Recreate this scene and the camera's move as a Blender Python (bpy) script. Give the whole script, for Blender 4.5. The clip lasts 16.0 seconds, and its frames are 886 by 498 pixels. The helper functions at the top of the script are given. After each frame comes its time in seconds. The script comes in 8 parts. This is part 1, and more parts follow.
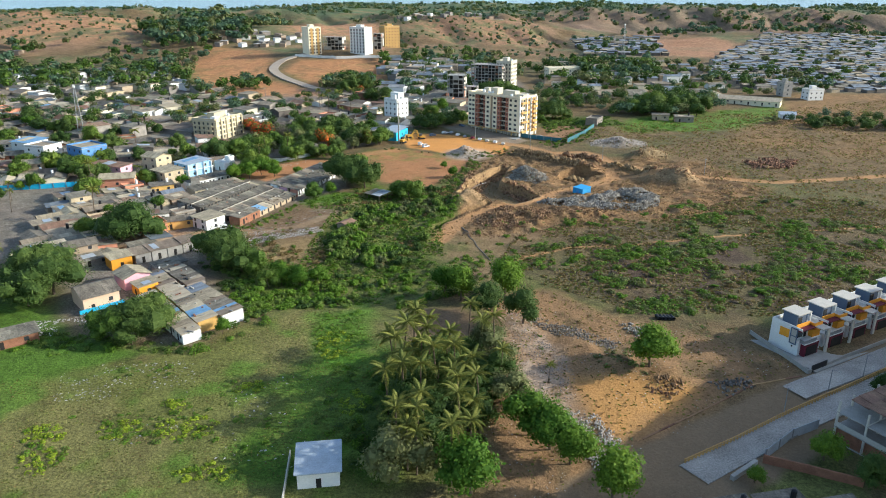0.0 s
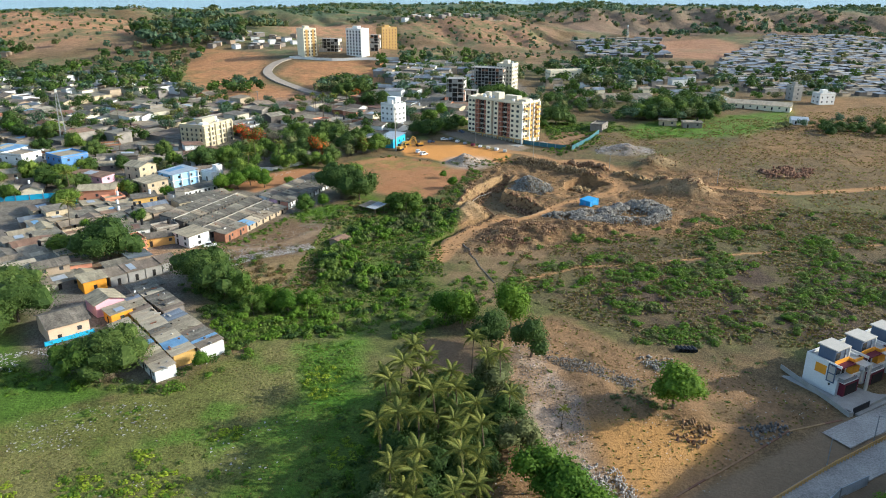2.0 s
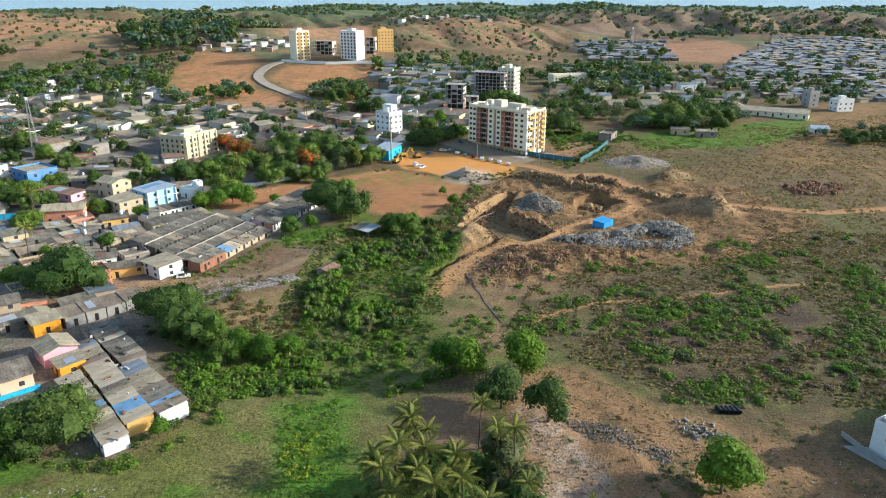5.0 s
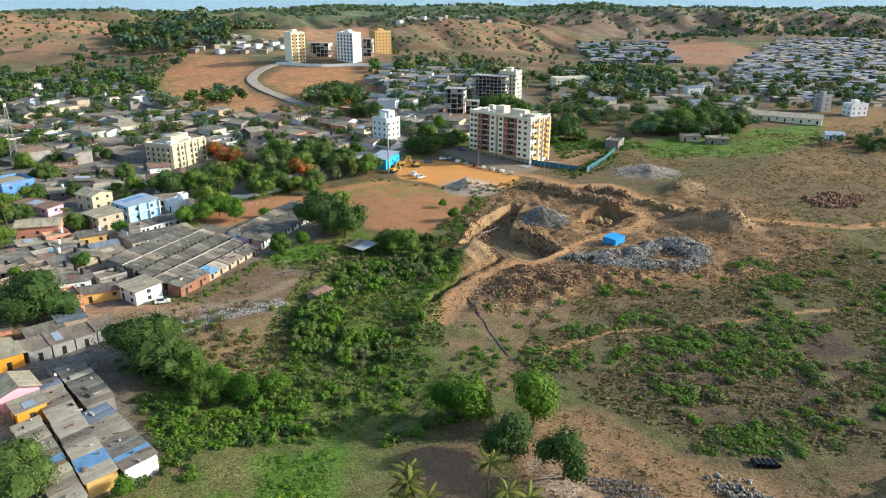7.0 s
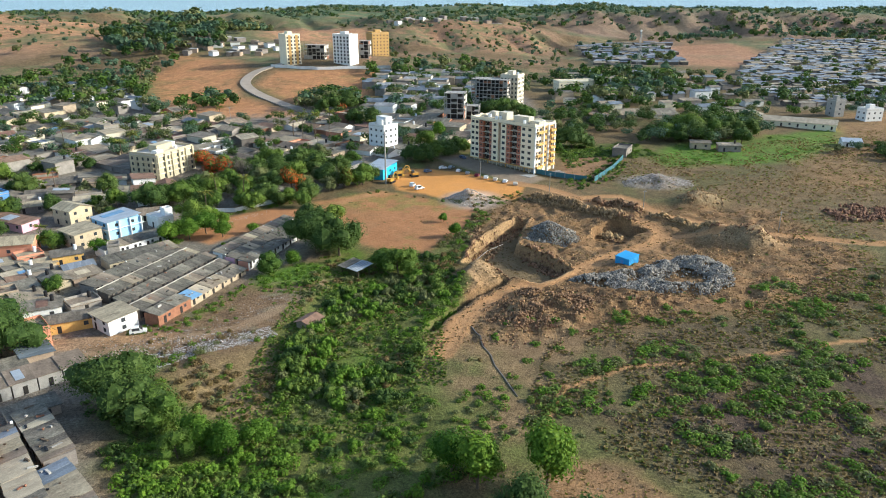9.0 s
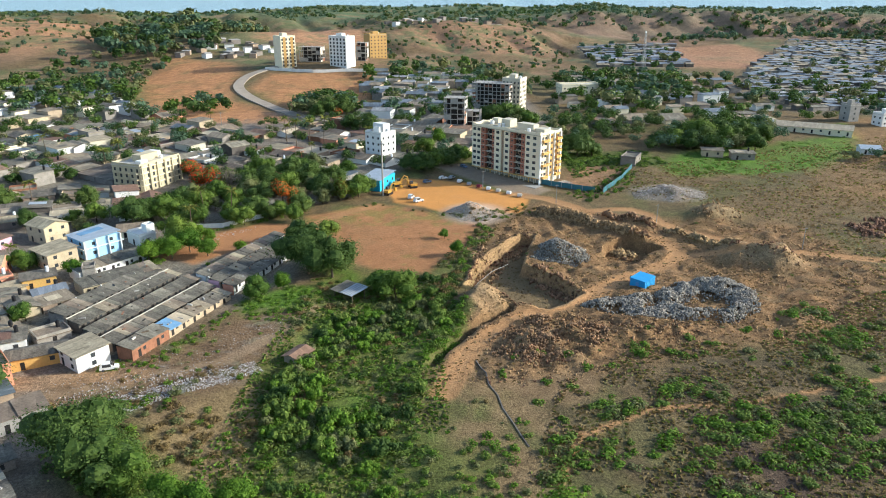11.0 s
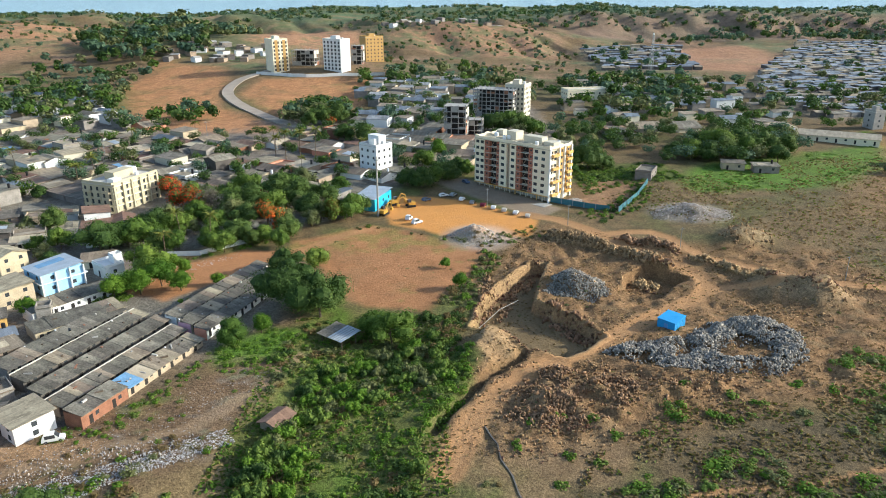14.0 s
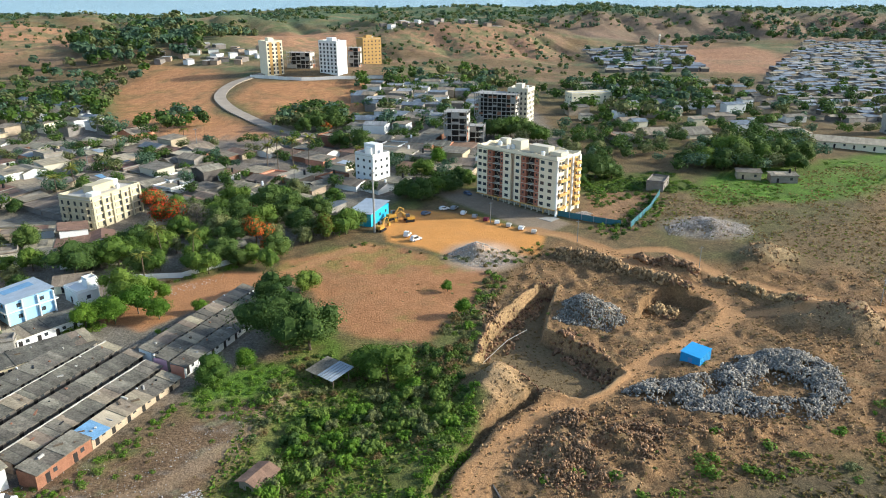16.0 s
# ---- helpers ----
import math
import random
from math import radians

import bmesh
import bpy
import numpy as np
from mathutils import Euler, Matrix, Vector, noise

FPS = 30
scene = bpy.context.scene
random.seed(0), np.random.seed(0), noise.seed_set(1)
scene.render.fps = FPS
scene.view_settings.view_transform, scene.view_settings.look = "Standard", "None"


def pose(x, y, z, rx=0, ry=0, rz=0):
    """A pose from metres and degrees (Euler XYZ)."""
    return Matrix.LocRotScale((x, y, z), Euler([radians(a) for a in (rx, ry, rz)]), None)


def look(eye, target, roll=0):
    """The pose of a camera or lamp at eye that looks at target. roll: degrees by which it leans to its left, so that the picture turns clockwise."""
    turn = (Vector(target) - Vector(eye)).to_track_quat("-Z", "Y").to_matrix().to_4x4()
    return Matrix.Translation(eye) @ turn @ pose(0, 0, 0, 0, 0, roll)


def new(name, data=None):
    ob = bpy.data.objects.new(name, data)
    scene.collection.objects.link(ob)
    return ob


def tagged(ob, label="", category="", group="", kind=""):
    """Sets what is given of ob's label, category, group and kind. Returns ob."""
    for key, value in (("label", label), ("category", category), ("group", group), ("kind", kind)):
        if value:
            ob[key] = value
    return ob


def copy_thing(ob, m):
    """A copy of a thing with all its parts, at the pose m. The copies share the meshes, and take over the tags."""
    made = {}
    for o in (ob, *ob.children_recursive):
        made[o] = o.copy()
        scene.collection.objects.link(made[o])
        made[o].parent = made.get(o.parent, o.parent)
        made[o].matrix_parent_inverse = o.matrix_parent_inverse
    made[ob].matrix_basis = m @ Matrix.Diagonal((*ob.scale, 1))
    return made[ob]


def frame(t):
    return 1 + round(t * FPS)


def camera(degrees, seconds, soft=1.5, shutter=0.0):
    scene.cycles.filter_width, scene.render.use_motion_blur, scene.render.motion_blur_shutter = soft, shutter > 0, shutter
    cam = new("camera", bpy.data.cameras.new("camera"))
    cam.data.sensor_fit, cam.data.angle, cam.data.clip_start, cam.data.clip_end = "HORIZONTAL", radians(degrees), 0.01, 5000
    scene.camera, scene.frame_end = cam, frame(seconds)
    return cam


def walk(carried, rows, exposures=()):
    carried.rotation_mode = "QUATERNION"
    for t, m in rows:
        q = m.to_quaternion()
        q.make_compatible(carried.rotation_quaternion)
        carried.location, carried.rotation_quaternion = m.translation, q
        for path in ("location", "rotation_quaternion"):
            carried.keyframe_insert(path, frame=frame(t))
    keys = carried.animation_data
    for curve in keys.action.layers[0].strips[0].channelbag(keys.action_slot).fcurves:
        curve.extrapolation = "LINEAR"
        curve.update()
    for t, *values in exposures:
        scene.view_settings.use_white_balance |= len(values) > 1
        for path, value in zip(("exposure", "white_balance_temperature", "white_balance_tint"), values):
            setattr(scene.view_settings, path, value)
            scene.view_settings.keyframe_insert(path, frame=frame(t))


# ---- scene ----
# The drone's lens and its straight flight: seconds, x, y, z, yaw, pitch, roll.
cam = camera(63.8, 16.0, soft=1.0)
PATH = [
    (0.0, 0.000, 0.000, 81.900, 0.000, -19.855, 0.000),
    (1.0, -0.244, 8.985, 81.893, -0.077, -19.836, -0.022),
    (2.0, -0.498, 17.943, 81.921, -0.153, -19.819, -0.038),
    (3.0, -0.760, 26.878, 81.981, -0.226, -19.804, -0.050),
    (4.0, -1.027, 35.795, 82.069, -0.298, -19.791, -0.056),
    (5.0, -1.296, 44.698, 82.184, -0.368, -19.780, -0.056),
    (6.0, -1.564, 53.593, 82.322, -0.437, -19.771, -0.052),
    (7.0, -1.828, 62.483, 82.481, -0.503, -19.764, -0.042),
    (8.0, -2.086, 71.373, 82.657, -0.568, -19.760, -0.027),
    (9.0, -2.334, 80.267, 82.849, -0.631, -19.757, -0.007),
    (10.0, -2.570, 89.171, 83.053, -0.692, -19.757, 0.019),
    (11.0, -2.791, 98.089, 83.267, -0.752, -19.759, 0.050),
    (12.0, -2.994, 107.024, 83.488, -0.810, -19.762, 0.086),
    (13.0, -3.177, 115.983, 83.713, -0.866, -19.768, 0.127),
    (14.0, -3.336, 124.969, 83.940, -0.920, -19.776, 0.174),
    (15.0, -3.468, 133.986, 84.165, -0.972, -19.786, 0.226),
    (16.0, -3.571, 143.040, 84.386, -1.023, -19.798, 0.283),
]
walk(cam, [(t, pose(x, y, z, 90 + pitch, roll, yaw)) for t, x, y, z, yaw, pitch, roll in PATH])

# ---- light: low warm sun from the right, hazy blue sky ----
SUN_AZ, SUN_EL = 88.0, 22.0          # clockwise from +y, and up, in degrees
world = bpy.data.worlds.new("sky")
scene.world = world
world.use_nodes = True
wn = world.node_tree
sky = wn.nodes.new("ShaderNodeTexSky")
sky.sky_type = 'NISHITA'
sky.sun_disc = False
sky.sun_elevation, sky.sun_rotation = radians(SUN_EL), radians(SUN_AZ)
sky.air_density, sky.dust_density, sky.ozone_density = 1.0, 1.6, 1.0
wn.nodes["Background"].inputs["Strength"].default_value = 0.15
wn.links.new(sky.outputs[0], wn.nodes["Background"].inputs["Color"])
sun_data = bpy.data.lights.new("sun", 'SUN')
sun_data.energy, sun_data.angle, sun_data.color = 3.75, radians(0.6), (1.0, 0.93, 0.80)
sun = new("sun", sun_data)
to_sun = Vector((math.sin(radians(SUN_AZ)) * math.cos(radians(SUN_EL)), math.cos(radians(SUN_AZ)) * math.cos(radians(SUN_EL)), math.sin(radians(SUN_EL))))
sun.matrix_world = look(to_sun * 300, (0, 0, 0))
scene.view_settings.exposure = 0.76
scene.view_settings.use_white_balance = True
scene.view_settings.white_balance_temperature, scene.view_settings.white_balance_tint = 5990, 5

rng = random.Random(7)


# ---- materials ----
def material(name, colour, rough=0.85, vary=0.25, scale=0.6, fine=6.0, bump=0.0, metal=0.0, random_tint=0.0, colour2=None, spec=0.3, sheet=0.0, island=0.0):
    """A rough painted, earthy or stony surface: a colour broken up at two scales, with relief."""
    m = bpy.data.materials.new(name)
    m.use_nodes = True
    nt = m.node_tree
    b = nt.nodes["Principled BSDF"]
    b.inputs["Roughness"].default_value = rough
    b.inputs["Metallic"].default_value = metal
    b.inputs["Specular IOR Level"].default_value = spec
    tc = nt.nodes.new("ShaderNodeTexCoord")
    n1 = nt.nodes.new("ShaderNodeTexNoise")
    n1.inputs["Scale"].default_value, n1.inputs["Detail"].default_value = scale, 4
    n2 = nt.nodes.new("ShaderNodeTexNoise")
    n2.inputs["Scale"].default_value, n2.inputs["Detail"].default_value = fine, 3
    geo = nt.nodes.new("ShaderNodeNewGeometry")
    for n in (n1, n2):
        nt.links.new(geo.outputs["Position"], n.inputs["Vector"])
    add = nt.nodes.new("ShaderNodeMath")
    add.operation = 'ADD'
    nt.links.new(n1.outputs["Fac"], add.inputs[0])
    nt.links.new(n2.outputs["Fac"], add.inputs[1])
    ramp = nt.nodes.new("ShaderNodeMapRange")
    ramp.inputs["From Min"].default_value, ramp.inputs["From Max"].default_value = 0.65, 1.35
    nt.links.new(add.outputs[0], ramp.inputs["Value"])
    mix = nt.nodes.new("ShaderNodeMix")
    mix.data_type = 'RGBA'
    lo = [c * (1 - vary) for c in colour]
    hi = [min(1, c * (1 + vary)) for c in (colour2 or colour)]
    mix.inputs[6].default_value, mix.inputs[7].default_value = (*lo, 1), (*hi, 1)
    nt.links.new(ramp.outputs[0], mix.inputs[0])
    out = mix.outputs[2]
    if sheet:
        # sheets and patches differ from one another along the roof
        mp = nt.nodes.new("ShaderNodeMapping")
        mp.inputs["Scale"].default_value = (0.85, 0.22, 0.22)
        nt.links.new(tc.outputs["Object"], mp.inputs["Vector"])
        vo = nt.nodes.new("ShaderNodeTexVoronoi")
        vo.inputs["Scale"].default_value = 1.0
        nt.links.new(mp.outputs[0], vo.inputs["Vector"])
        sep = nt.nodes.new("ShaderNodeSeparateColor")
        nt.links.new(vo.outputs["Color"], sep.inputs[0])
        rs = nt.nodes.new("ShaderNodeMapRange")
        rs.inputs["To Min"].default_value, rs.inputs["To Max"].default_value = 1 - sheet, 1 + sheet
        nt.links.new(sep.outputs[0], rs.inputs["Value"])
        hs = nt.nodes.new("ShaderNodeHueSaturation")
        nt.links.new(rs.outputs[0], hs.inputs["Value"])
        nt.links.new(out, hs.inputs["Color"])
        out = hs.outputs[0]
    if island:
        # each piece of a heap has its own shade
        ri = nt.nodes.new("ShaderNodeMapRange")
        ri.inputs["To Min"].default_value, ri.inputs["To Max"].default_value = 1 - island, 1 + island
        hi_ = nt.nodes.new("ShaderNodeHueSaturation")
        nt.links.new(geo.outputs["Random Per Island"], ri.inputs["Value"])
        nt.links.new(ri.outputs[0], hi_.inputs["Value"])
        nt.links.new(out, hi_.inputs["Color"])
        out = hi_.outputs[0]
    if random_tint:
        info = nt.nodes.new("ShaderNodeObjectInfo")
        hsv = nt.nodes.new("ShaderNodeHueSaturation")
        r1 = nt.nodes.new("ShaderNodeMapRange")
        r1.inputs["To Min"].default_value, r1.inputs["To Max"].default_value = 1 - random_tint, 1 + random_tint
        r2 = nt.nodes.new("ShaderNodeMapRange")
        r2.inputs["To Min"].default_value, r2.inputs["To Max"].default_value = 0.5 - random_tint * 0.06, 0.5 + random_tint * 0.06
        nt.links.new(info.outputs["Random"], r1.inputs["Value"])
        nt.links.new(info.outputs["Random"], r2.inputs["Value"])
        nt.links.new(r1.outputs[0], hsv.inputs["Value"])
        nt.links.new(r2.outputs[0], hsv.inputs["Hue"])
        nt.links.new(out, hsv.inputs["Color"])
        out = hsv.outputs[0]
    nt.links.new(out, b.inputs["Base Color"])
    if bump:
        bp = nt.nodes.new("ShaderNodeBump")
        bp.inputs["Strength"].default_value, bp.inputs["Distance"].default_value = 0.6, bump
        nt.links.new(n2.outputs["Fac"], bp.inputs["Height"])
        nt.links.new(bp.outputs[0], b.inputs["Normal"])
    return m


def leafage(name, colour, colour2, island=True, tint=0.25):
    """Leaves: a green that differs from clump to clump and tree to tree, letting some light through."""
    m = bpy.data.materials.new(name)
    m.use_nodes = True
    nt = m.node_tree
    b = nt.nodes["Principled BSDF"]
    b.inputs["Roughness"].default_value = 0.65
    b.inputs["Specular IOR Level"].default_value = 0.15
    geo = nt.nodes.new("ShaderNodeNewGeometry")
    mix = nt.nodes.new("ShaderNodeMix")
    mix.data_type = 'RGBA'
    mix.inputs[6].default_value, mix.inputs[7].default_value = (*colour, 1), (*colour2, 1)
    nt.links.new(geo.outputs["Random Per Island"], mix.inputs[0])
    info = nt.nodes.new("ShaderNodeObjectInfo")
    hsv = nt.nodes.new("ShaderNodeHueSaturation")
    r1 = nt.nodes.new("ShaderNodeMapRange")
    r1.inputs["To Min"].default_value, r1.inputs["To Max"].default_value = 1 - tint, 1 + tint
    r2 = nt.nodes.new("ShaderNodeMapRange")
    r2.inputs["To Min"].default_value, r2.inputs["To Max"].default_value = 0.515, 0.485
    nt.links.new(info.outputs["Random"], r1.inputs["Value"])
    nt.links.new(info.outputs["Random"], r2.inputs["Value"])
    nt.links.new(r1.outputs[0], hsv.inputs["Value"])
    nt.links.new(r2.outputs[0], hsv.inputs["Hue"])
    nt.links.new(mix.outputs[2], hsv.inputs["Color"])
    nt.links.new(hsv.outputs[0], b.inputs["Base Color"])
    tr = nt.nodes.new("ShaderNodeBsdfTranslucent")
    nt.links.new(hsv.outputs[0], tr.inputs["Color"])
    ms = nt.nodes.new("ShaderNodeMixShader")
    ms.inputs[0].default_value = 0.3
    nt.links.new(b.outputs[0], ms.inputs[1])
    nt.links.new(tr.outputs[0], ms.inputs[2])
    nt.links.new(ms.outputs[0], nt.nodes["Material Output"].inputs["Surface"])
    return m


M = {
    "leaf_a": leafage("green_leaves", (0.068, 0.122, 0.018), (0.14, 0.208, 0.034)),
    "leaf_b": leafage("deep_green_leaves", (0.048, 0.088, 0.02), (0.10, 0.152, 0.034)),
    "leaf_c": leafage("fresh_green_leaves", (0.06, 0.132, 0.012), (0.128, 0.22, 0.022)),
    "leaf_d": leafage("dusty_green_leaves", (0.125, 0.14, 0.05), (0.22, 0.23, 0.09)),
    "leaf_o": leafage("yellowing_leaves", (0.14, 0.10, 0.015), (0.16, 0.15, 0.03)),
    "flame": leafage("red_orange_blossom", (0.42, 0.028, 0.01), (0.62, 0.07, 0.016), tint=0.1),
    "flame_o": leafage("orange_blossom", (0.55, 0.075, 0.018), (0.72, 0.15, 0.03), tint=0.1),
    # far leaves tinted cool and light to stand in for haze
    "leaf_far": leafage("haze_tinted_leaves", (0.075, 0.13, 0.075), (0.13, 0.195, 0.11)),
    "palm": leafage("palm_leaves", (0.10, 0.125, 0.02), (0.26, 0.26, 0.06), tint=0.25),
    "leaf_y": leafage("yellow_green_weeds", (0.14, 0.22, 0.015), (0.26, 0.34, 0.03)),
    "drygrass": leafage("dry_grass", (0.16, 0.11, 0.045), (0.24, 0.17, 0.07)),
    "grass": leafage("grass_blades", (0.11, 0.135, 0.024), (0.19, 0.20, 0.042)),
    "bush_a": leafage("shrub_leaves", (0.10, 0.155, 0.026), (0.205, 0.272, 0.052)),
    "bush_c": leafage("fresh_shrub_leaves", (0.088, 0.168, 0.016), (0.178, 0.28, 0.03)),
    "twig": leafage("bare_grey_twigs", (0.15, 0.125, 0.095), (0.25, 0.215, 0.17)),
    "bark": material("bark", (0.13, 0.095, 0.065), 0.95, 0.35, 2, 14, 0.04),
    "white": material("white_paint", (0.74, 0.73, 0.70), 0.7, 0.10, 0.25, 3, random_tint=0.06),
    "cream": material("cream_paint", (0.80, 0.71, 0.52), 0.75, 0.10, 0.2, 3),
    "ivory": material("ivory_paint", (0.57, 0.515, 0.40), 0.75, 0.1, 0.2, 3),
    "straw": material("straw_paint", (0.50, 0.43, 0.29), 0.75, 0.12, 0.2, 3),
    "yellow": material("yellow_paint", (0.64, 0.38, 0.12), 0.7, 0.16, 0.3, 3, random_tint=0.08),
    "ochre": material("ochre_paint", (0.48, 0.29, 0.10), 0.75, 0.12, 0.3, 3),
    "redbrown": material("brick_red_paint", (0.36, 0.14, 0.085), 0.8, 0.15, 0.5, 4),
    "maroon": material("maroon_paint", (0.13, 0.015, 0.03), 0.7, 0.15, 0.5, 4),
    "orange": material("orange_paint", (0.78, 0.33, 0.03), 0.7, 0.1, 0.5, 4),
    "salmon": material("salmon_paint", (0.62, 0.27, 0.17), 0.8, 0.12, 0.4, 4),
    "peach": material("peach_paint", (0.66, 0.46, 0.32), 0.8, 0.12, 0.4, 4),
    "pink": material("pink_paint", (0.72, 0.40, 0.47), 0.8, 0.1, 0.4, 4),
    "lightblue": material("light_blue_paint", (0.36, 0.60, 0.80), 0.75, 0.1, 0.3, 3),
    "blue": material("blue_paint", (0.10, 0.24, 0.50), 0.7, 0.15, 0.3, 3),
    "cyan": material("cyan_sheet", (0.04, 0.42, 0.66), 0.5, 0.12, 0.4, 3),
    "boxblue": material("blue_coated_sheet", (0.03, 0.28, 0.60), 0.5, 0.10, 0.4, 3),
    "slate": material("slate_blue_paint", (0.10, 0.13, 0.19), 0.7, 0.12, 0.4, 4),
    "wallgrey": material("weathered_plaster", (0.27, 0.24, 0.21), 0.9, 0.30, 0.5, 4, random_tint=0.25),
    "walltan": material("tan_plaster", (0.42, 0.33, 0.23), 0.9, 0.22, 0.5, 4, random_tint=0.25),
    # dark plaster; on the tenement rows it paints the fronts' shade under the eaves
    "dim_plaster": material("shade_dark_plaster", (0.12, 0.105, 0.092), 0.95, 0.3, 0.5, 4, random_tint=0.2),
    "brickwall": material("raw_brick", (0.27, 0.125, 0.075), 0.95, 0.3, 0.8, 7, 0.03),
    "concrete": material("bare_concrete", (0.34, 0.32, 0.29), 0.9, 0.2, 0.5, 5, 0.01),
    "pale": material("pale_concrete", (0.50, 0.46, 0.40), 0.9, 0.18, 0.4, 5, 0.01),
    "roof_grey": material("weathered_cement_sheet", (0.125, 0.112, 0.09), 0.95, 0.4, 0.3, 2.2, 0.03, random_tint=0.2, colour2=(0.205, 0.18, 0.14), sheet=0.24),
    "roof_tan": material("dusty_cement_sheet", (0.275, 0.222, 0.158), 0.95, 0.38, 0.3, 2.2, 0.03, random_tint=0.3, sheet=0.22),
    "sand": material("sandy_roof_sheet", (0.45, 0.375, 0.265), 0.95, 0.25, 0.35, 4, 0.02, random_tint=0.1, sheet=0.14),
    "roof_rust": material("rusted_tin_sheet", (0.22, 0.13, 0.09), 0.85, 0.4, 0.5, 4, 0.02, random_tint=0.2, sheet=0.2),
    "roof_blue": material("blue_tarpaulin", (0.16, 0.30, 0.46), 0.6, 0.3, 0.5, 4, 0.02),
    "roof_tin": material("bright_tin_sheet", (0.42, 0.46, 0.50), 0.45, 0.2, 0.5, 4, 0.01, metal=0.3),
    "roof_row": material("sooty_cement_sheet", (0.088, 0.08, 0.066), 0.95, 0.4, 0.3, 2.2, 0.03, random_tint=0.15, colour2=(0.15, 0.135, 0.105), sheet=0.2),
    # two cool sheet colours, which also stand in for haze over far roofs
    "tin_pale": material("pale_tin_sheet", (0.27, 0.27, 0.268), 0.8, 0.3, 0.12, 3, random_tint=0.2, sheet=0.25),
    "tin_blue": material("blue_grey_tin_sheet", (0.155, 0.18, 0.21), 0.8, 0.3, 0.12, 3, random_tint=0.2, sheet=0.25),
    "glass": material("dark_window_glass", (0.05, 0.055, 0.06), 0.15, 0.2, 1, 5, spec=0.6),
    "dark": material("dark_opening", (0.025, 0.022, 0.02), 0.9, 0.2, 1, 5),
    "steel": material("galvanised_steel", (0.30, 0.31, 0.32), 0.5, 0.15, 1, 6, metal=0.6),
    "black": material("black_plastic", (0.015, 0.015, 0.017), 0.5, 0.2, 1, 6),
    "tank_white": material("white_plastic", (0.75, 0.76, 0.77), 0.45, 0.05, 1, 6),
    "carwhite": material("white_car_paint", (0.72, 0.72, 0.70), 0.3, 0.06, 1, 8),
    "machine": material("yellow_machine_paint", (0.52, 0.28, 0.05), 0.5, 0.15, 1, 8),
    "stone_grey": material("broken_grey_stone", (0.21, 0.186, 0.16), 0.95, 0.3, 0.8, 6, 0.03, random_tint=0.3, island=0.5),
    "stone_tan": material("broken_tan_stone", (0.255, 0.152, 0.082), 0.95, 0.3, 0.6, 6, 0.03, random_tint=0.35, island=0.5),
    "stone_pale": material("pale_crushed_stone", (0.42, 0.37, 0.33), 0.95, 0.25, 0.8, 6, 0.03, random_tint=0.2, island=0.35),
    "slab": material("worn_concrete_slab", (0.32, 0.295, 0.265), 0.9, 0.5, 0.12, 3, 0.005),
    "teal": material("teal_sheet", (0.05, 0.155, 0.185), 0.6, 0.2, 0.4, 3),
    "road": material("pale_concrete_road", (0.34, 0.28, 0.22), 0.9, 0.2, 0.15, 4, 0.005),
    "rubbish": leafage("scattered_rubbish", (0.25, 0.22, 0.20), (0.75, 0.73, 0.70)),
}


# ---- mesh building ----
class Build:
    """Collects quads and polygons for one mesh."""

    def __init__(self):
        self.v, self.f = [], []

    def poly(self, pts):
        n = len(self.v)
        self.v.extend(tuple(p) for p in pts)
        self.f.append(tuple(range(n, n + len(pts))))

    def block(self, x0, y0, z0, x1, y1, z1):
        n = len(self.v)
        self.v.extend([(x0, y0, z0), (x1, y0, z0), (x1, y1, z0), (x0, y1, z0), (x0, y0, z1), (x1, y0, z1), (x1, y1, z1), (x0, y1, z1)])
        self.f.extend([(n, n + 3, n + 2, n + 1), (n + 4, n + 5, n + 6, n + 7), (n, n + 1, n + 5, n + 4), (n + 1, n + 2, n + 6, n + 5), (n + 2, n + 3, n + 7, n + 6), (n + 3, n, n + 4, n + 7)])
        return self

    def tube(self, path, radii, sides=7, cap=True):
        """A tube through the points of path."""
        n = len(self.v)
        path = [Vector(p) for p in path]
        for i, (p, r) in enumerate(zip(path, radii)):
            d = (path[min(i + 1, len(path) - 1)] - path[max(i - 1, 0)]).normalized()
            a = d.orthogonal().normalized()
            b = d.cross(a)
            for k in range(sides):
                w = 2 * math.pi * k / sides
                self.v.append(tuple(p + (a * math.cos(w) + b * math.sin(w)) * r))
        for i in range(len(path) - 1):
            for k in range(sides):
                k2 = (k + 1) % sides
                self.f.append((n + i * sides + k, n + i * sides + k2, n + (i + 1) * sides + k2, n + (i + 1) * sides + k))
        if cap:
            self.f.append(tuple(range(n, n + sides))[::-1])
            self.f.append(tuple(range(n + (len(path) - 1) * sides, n + len(path) * sides)))
        return self

    def mesh(self, name):
        me = bpy.data.meshes.new(name)
        me.from_pydata(self.v, [], self.f)
        return me


def part(name, build, mat, parent=None, label="", at=None):
    """One mesh object under a thing (or a top-level thing with no parent). build: a Build or a finished mesh."""
    if isinstance(build, Build):
        me = build.mesh(name)
        me.materials.append(mat)
    else:
        me = build
    ob = new(name, me)
    if parent:
        ob.parent = parent
    if at is not None:
        ob.matrix_basis = at
    if label:
        ob["label"] = label
    return ob


def thing(name, x, y, z, rot=0.0, label="", category="", group="", kind=""):
    ob = new(name)
    ob.empty_display_size = 0.3
    ob.matrix_basis = pose(x, y, z, 0, 0, rot)
    return tagged(ob, label, category, group, kind)


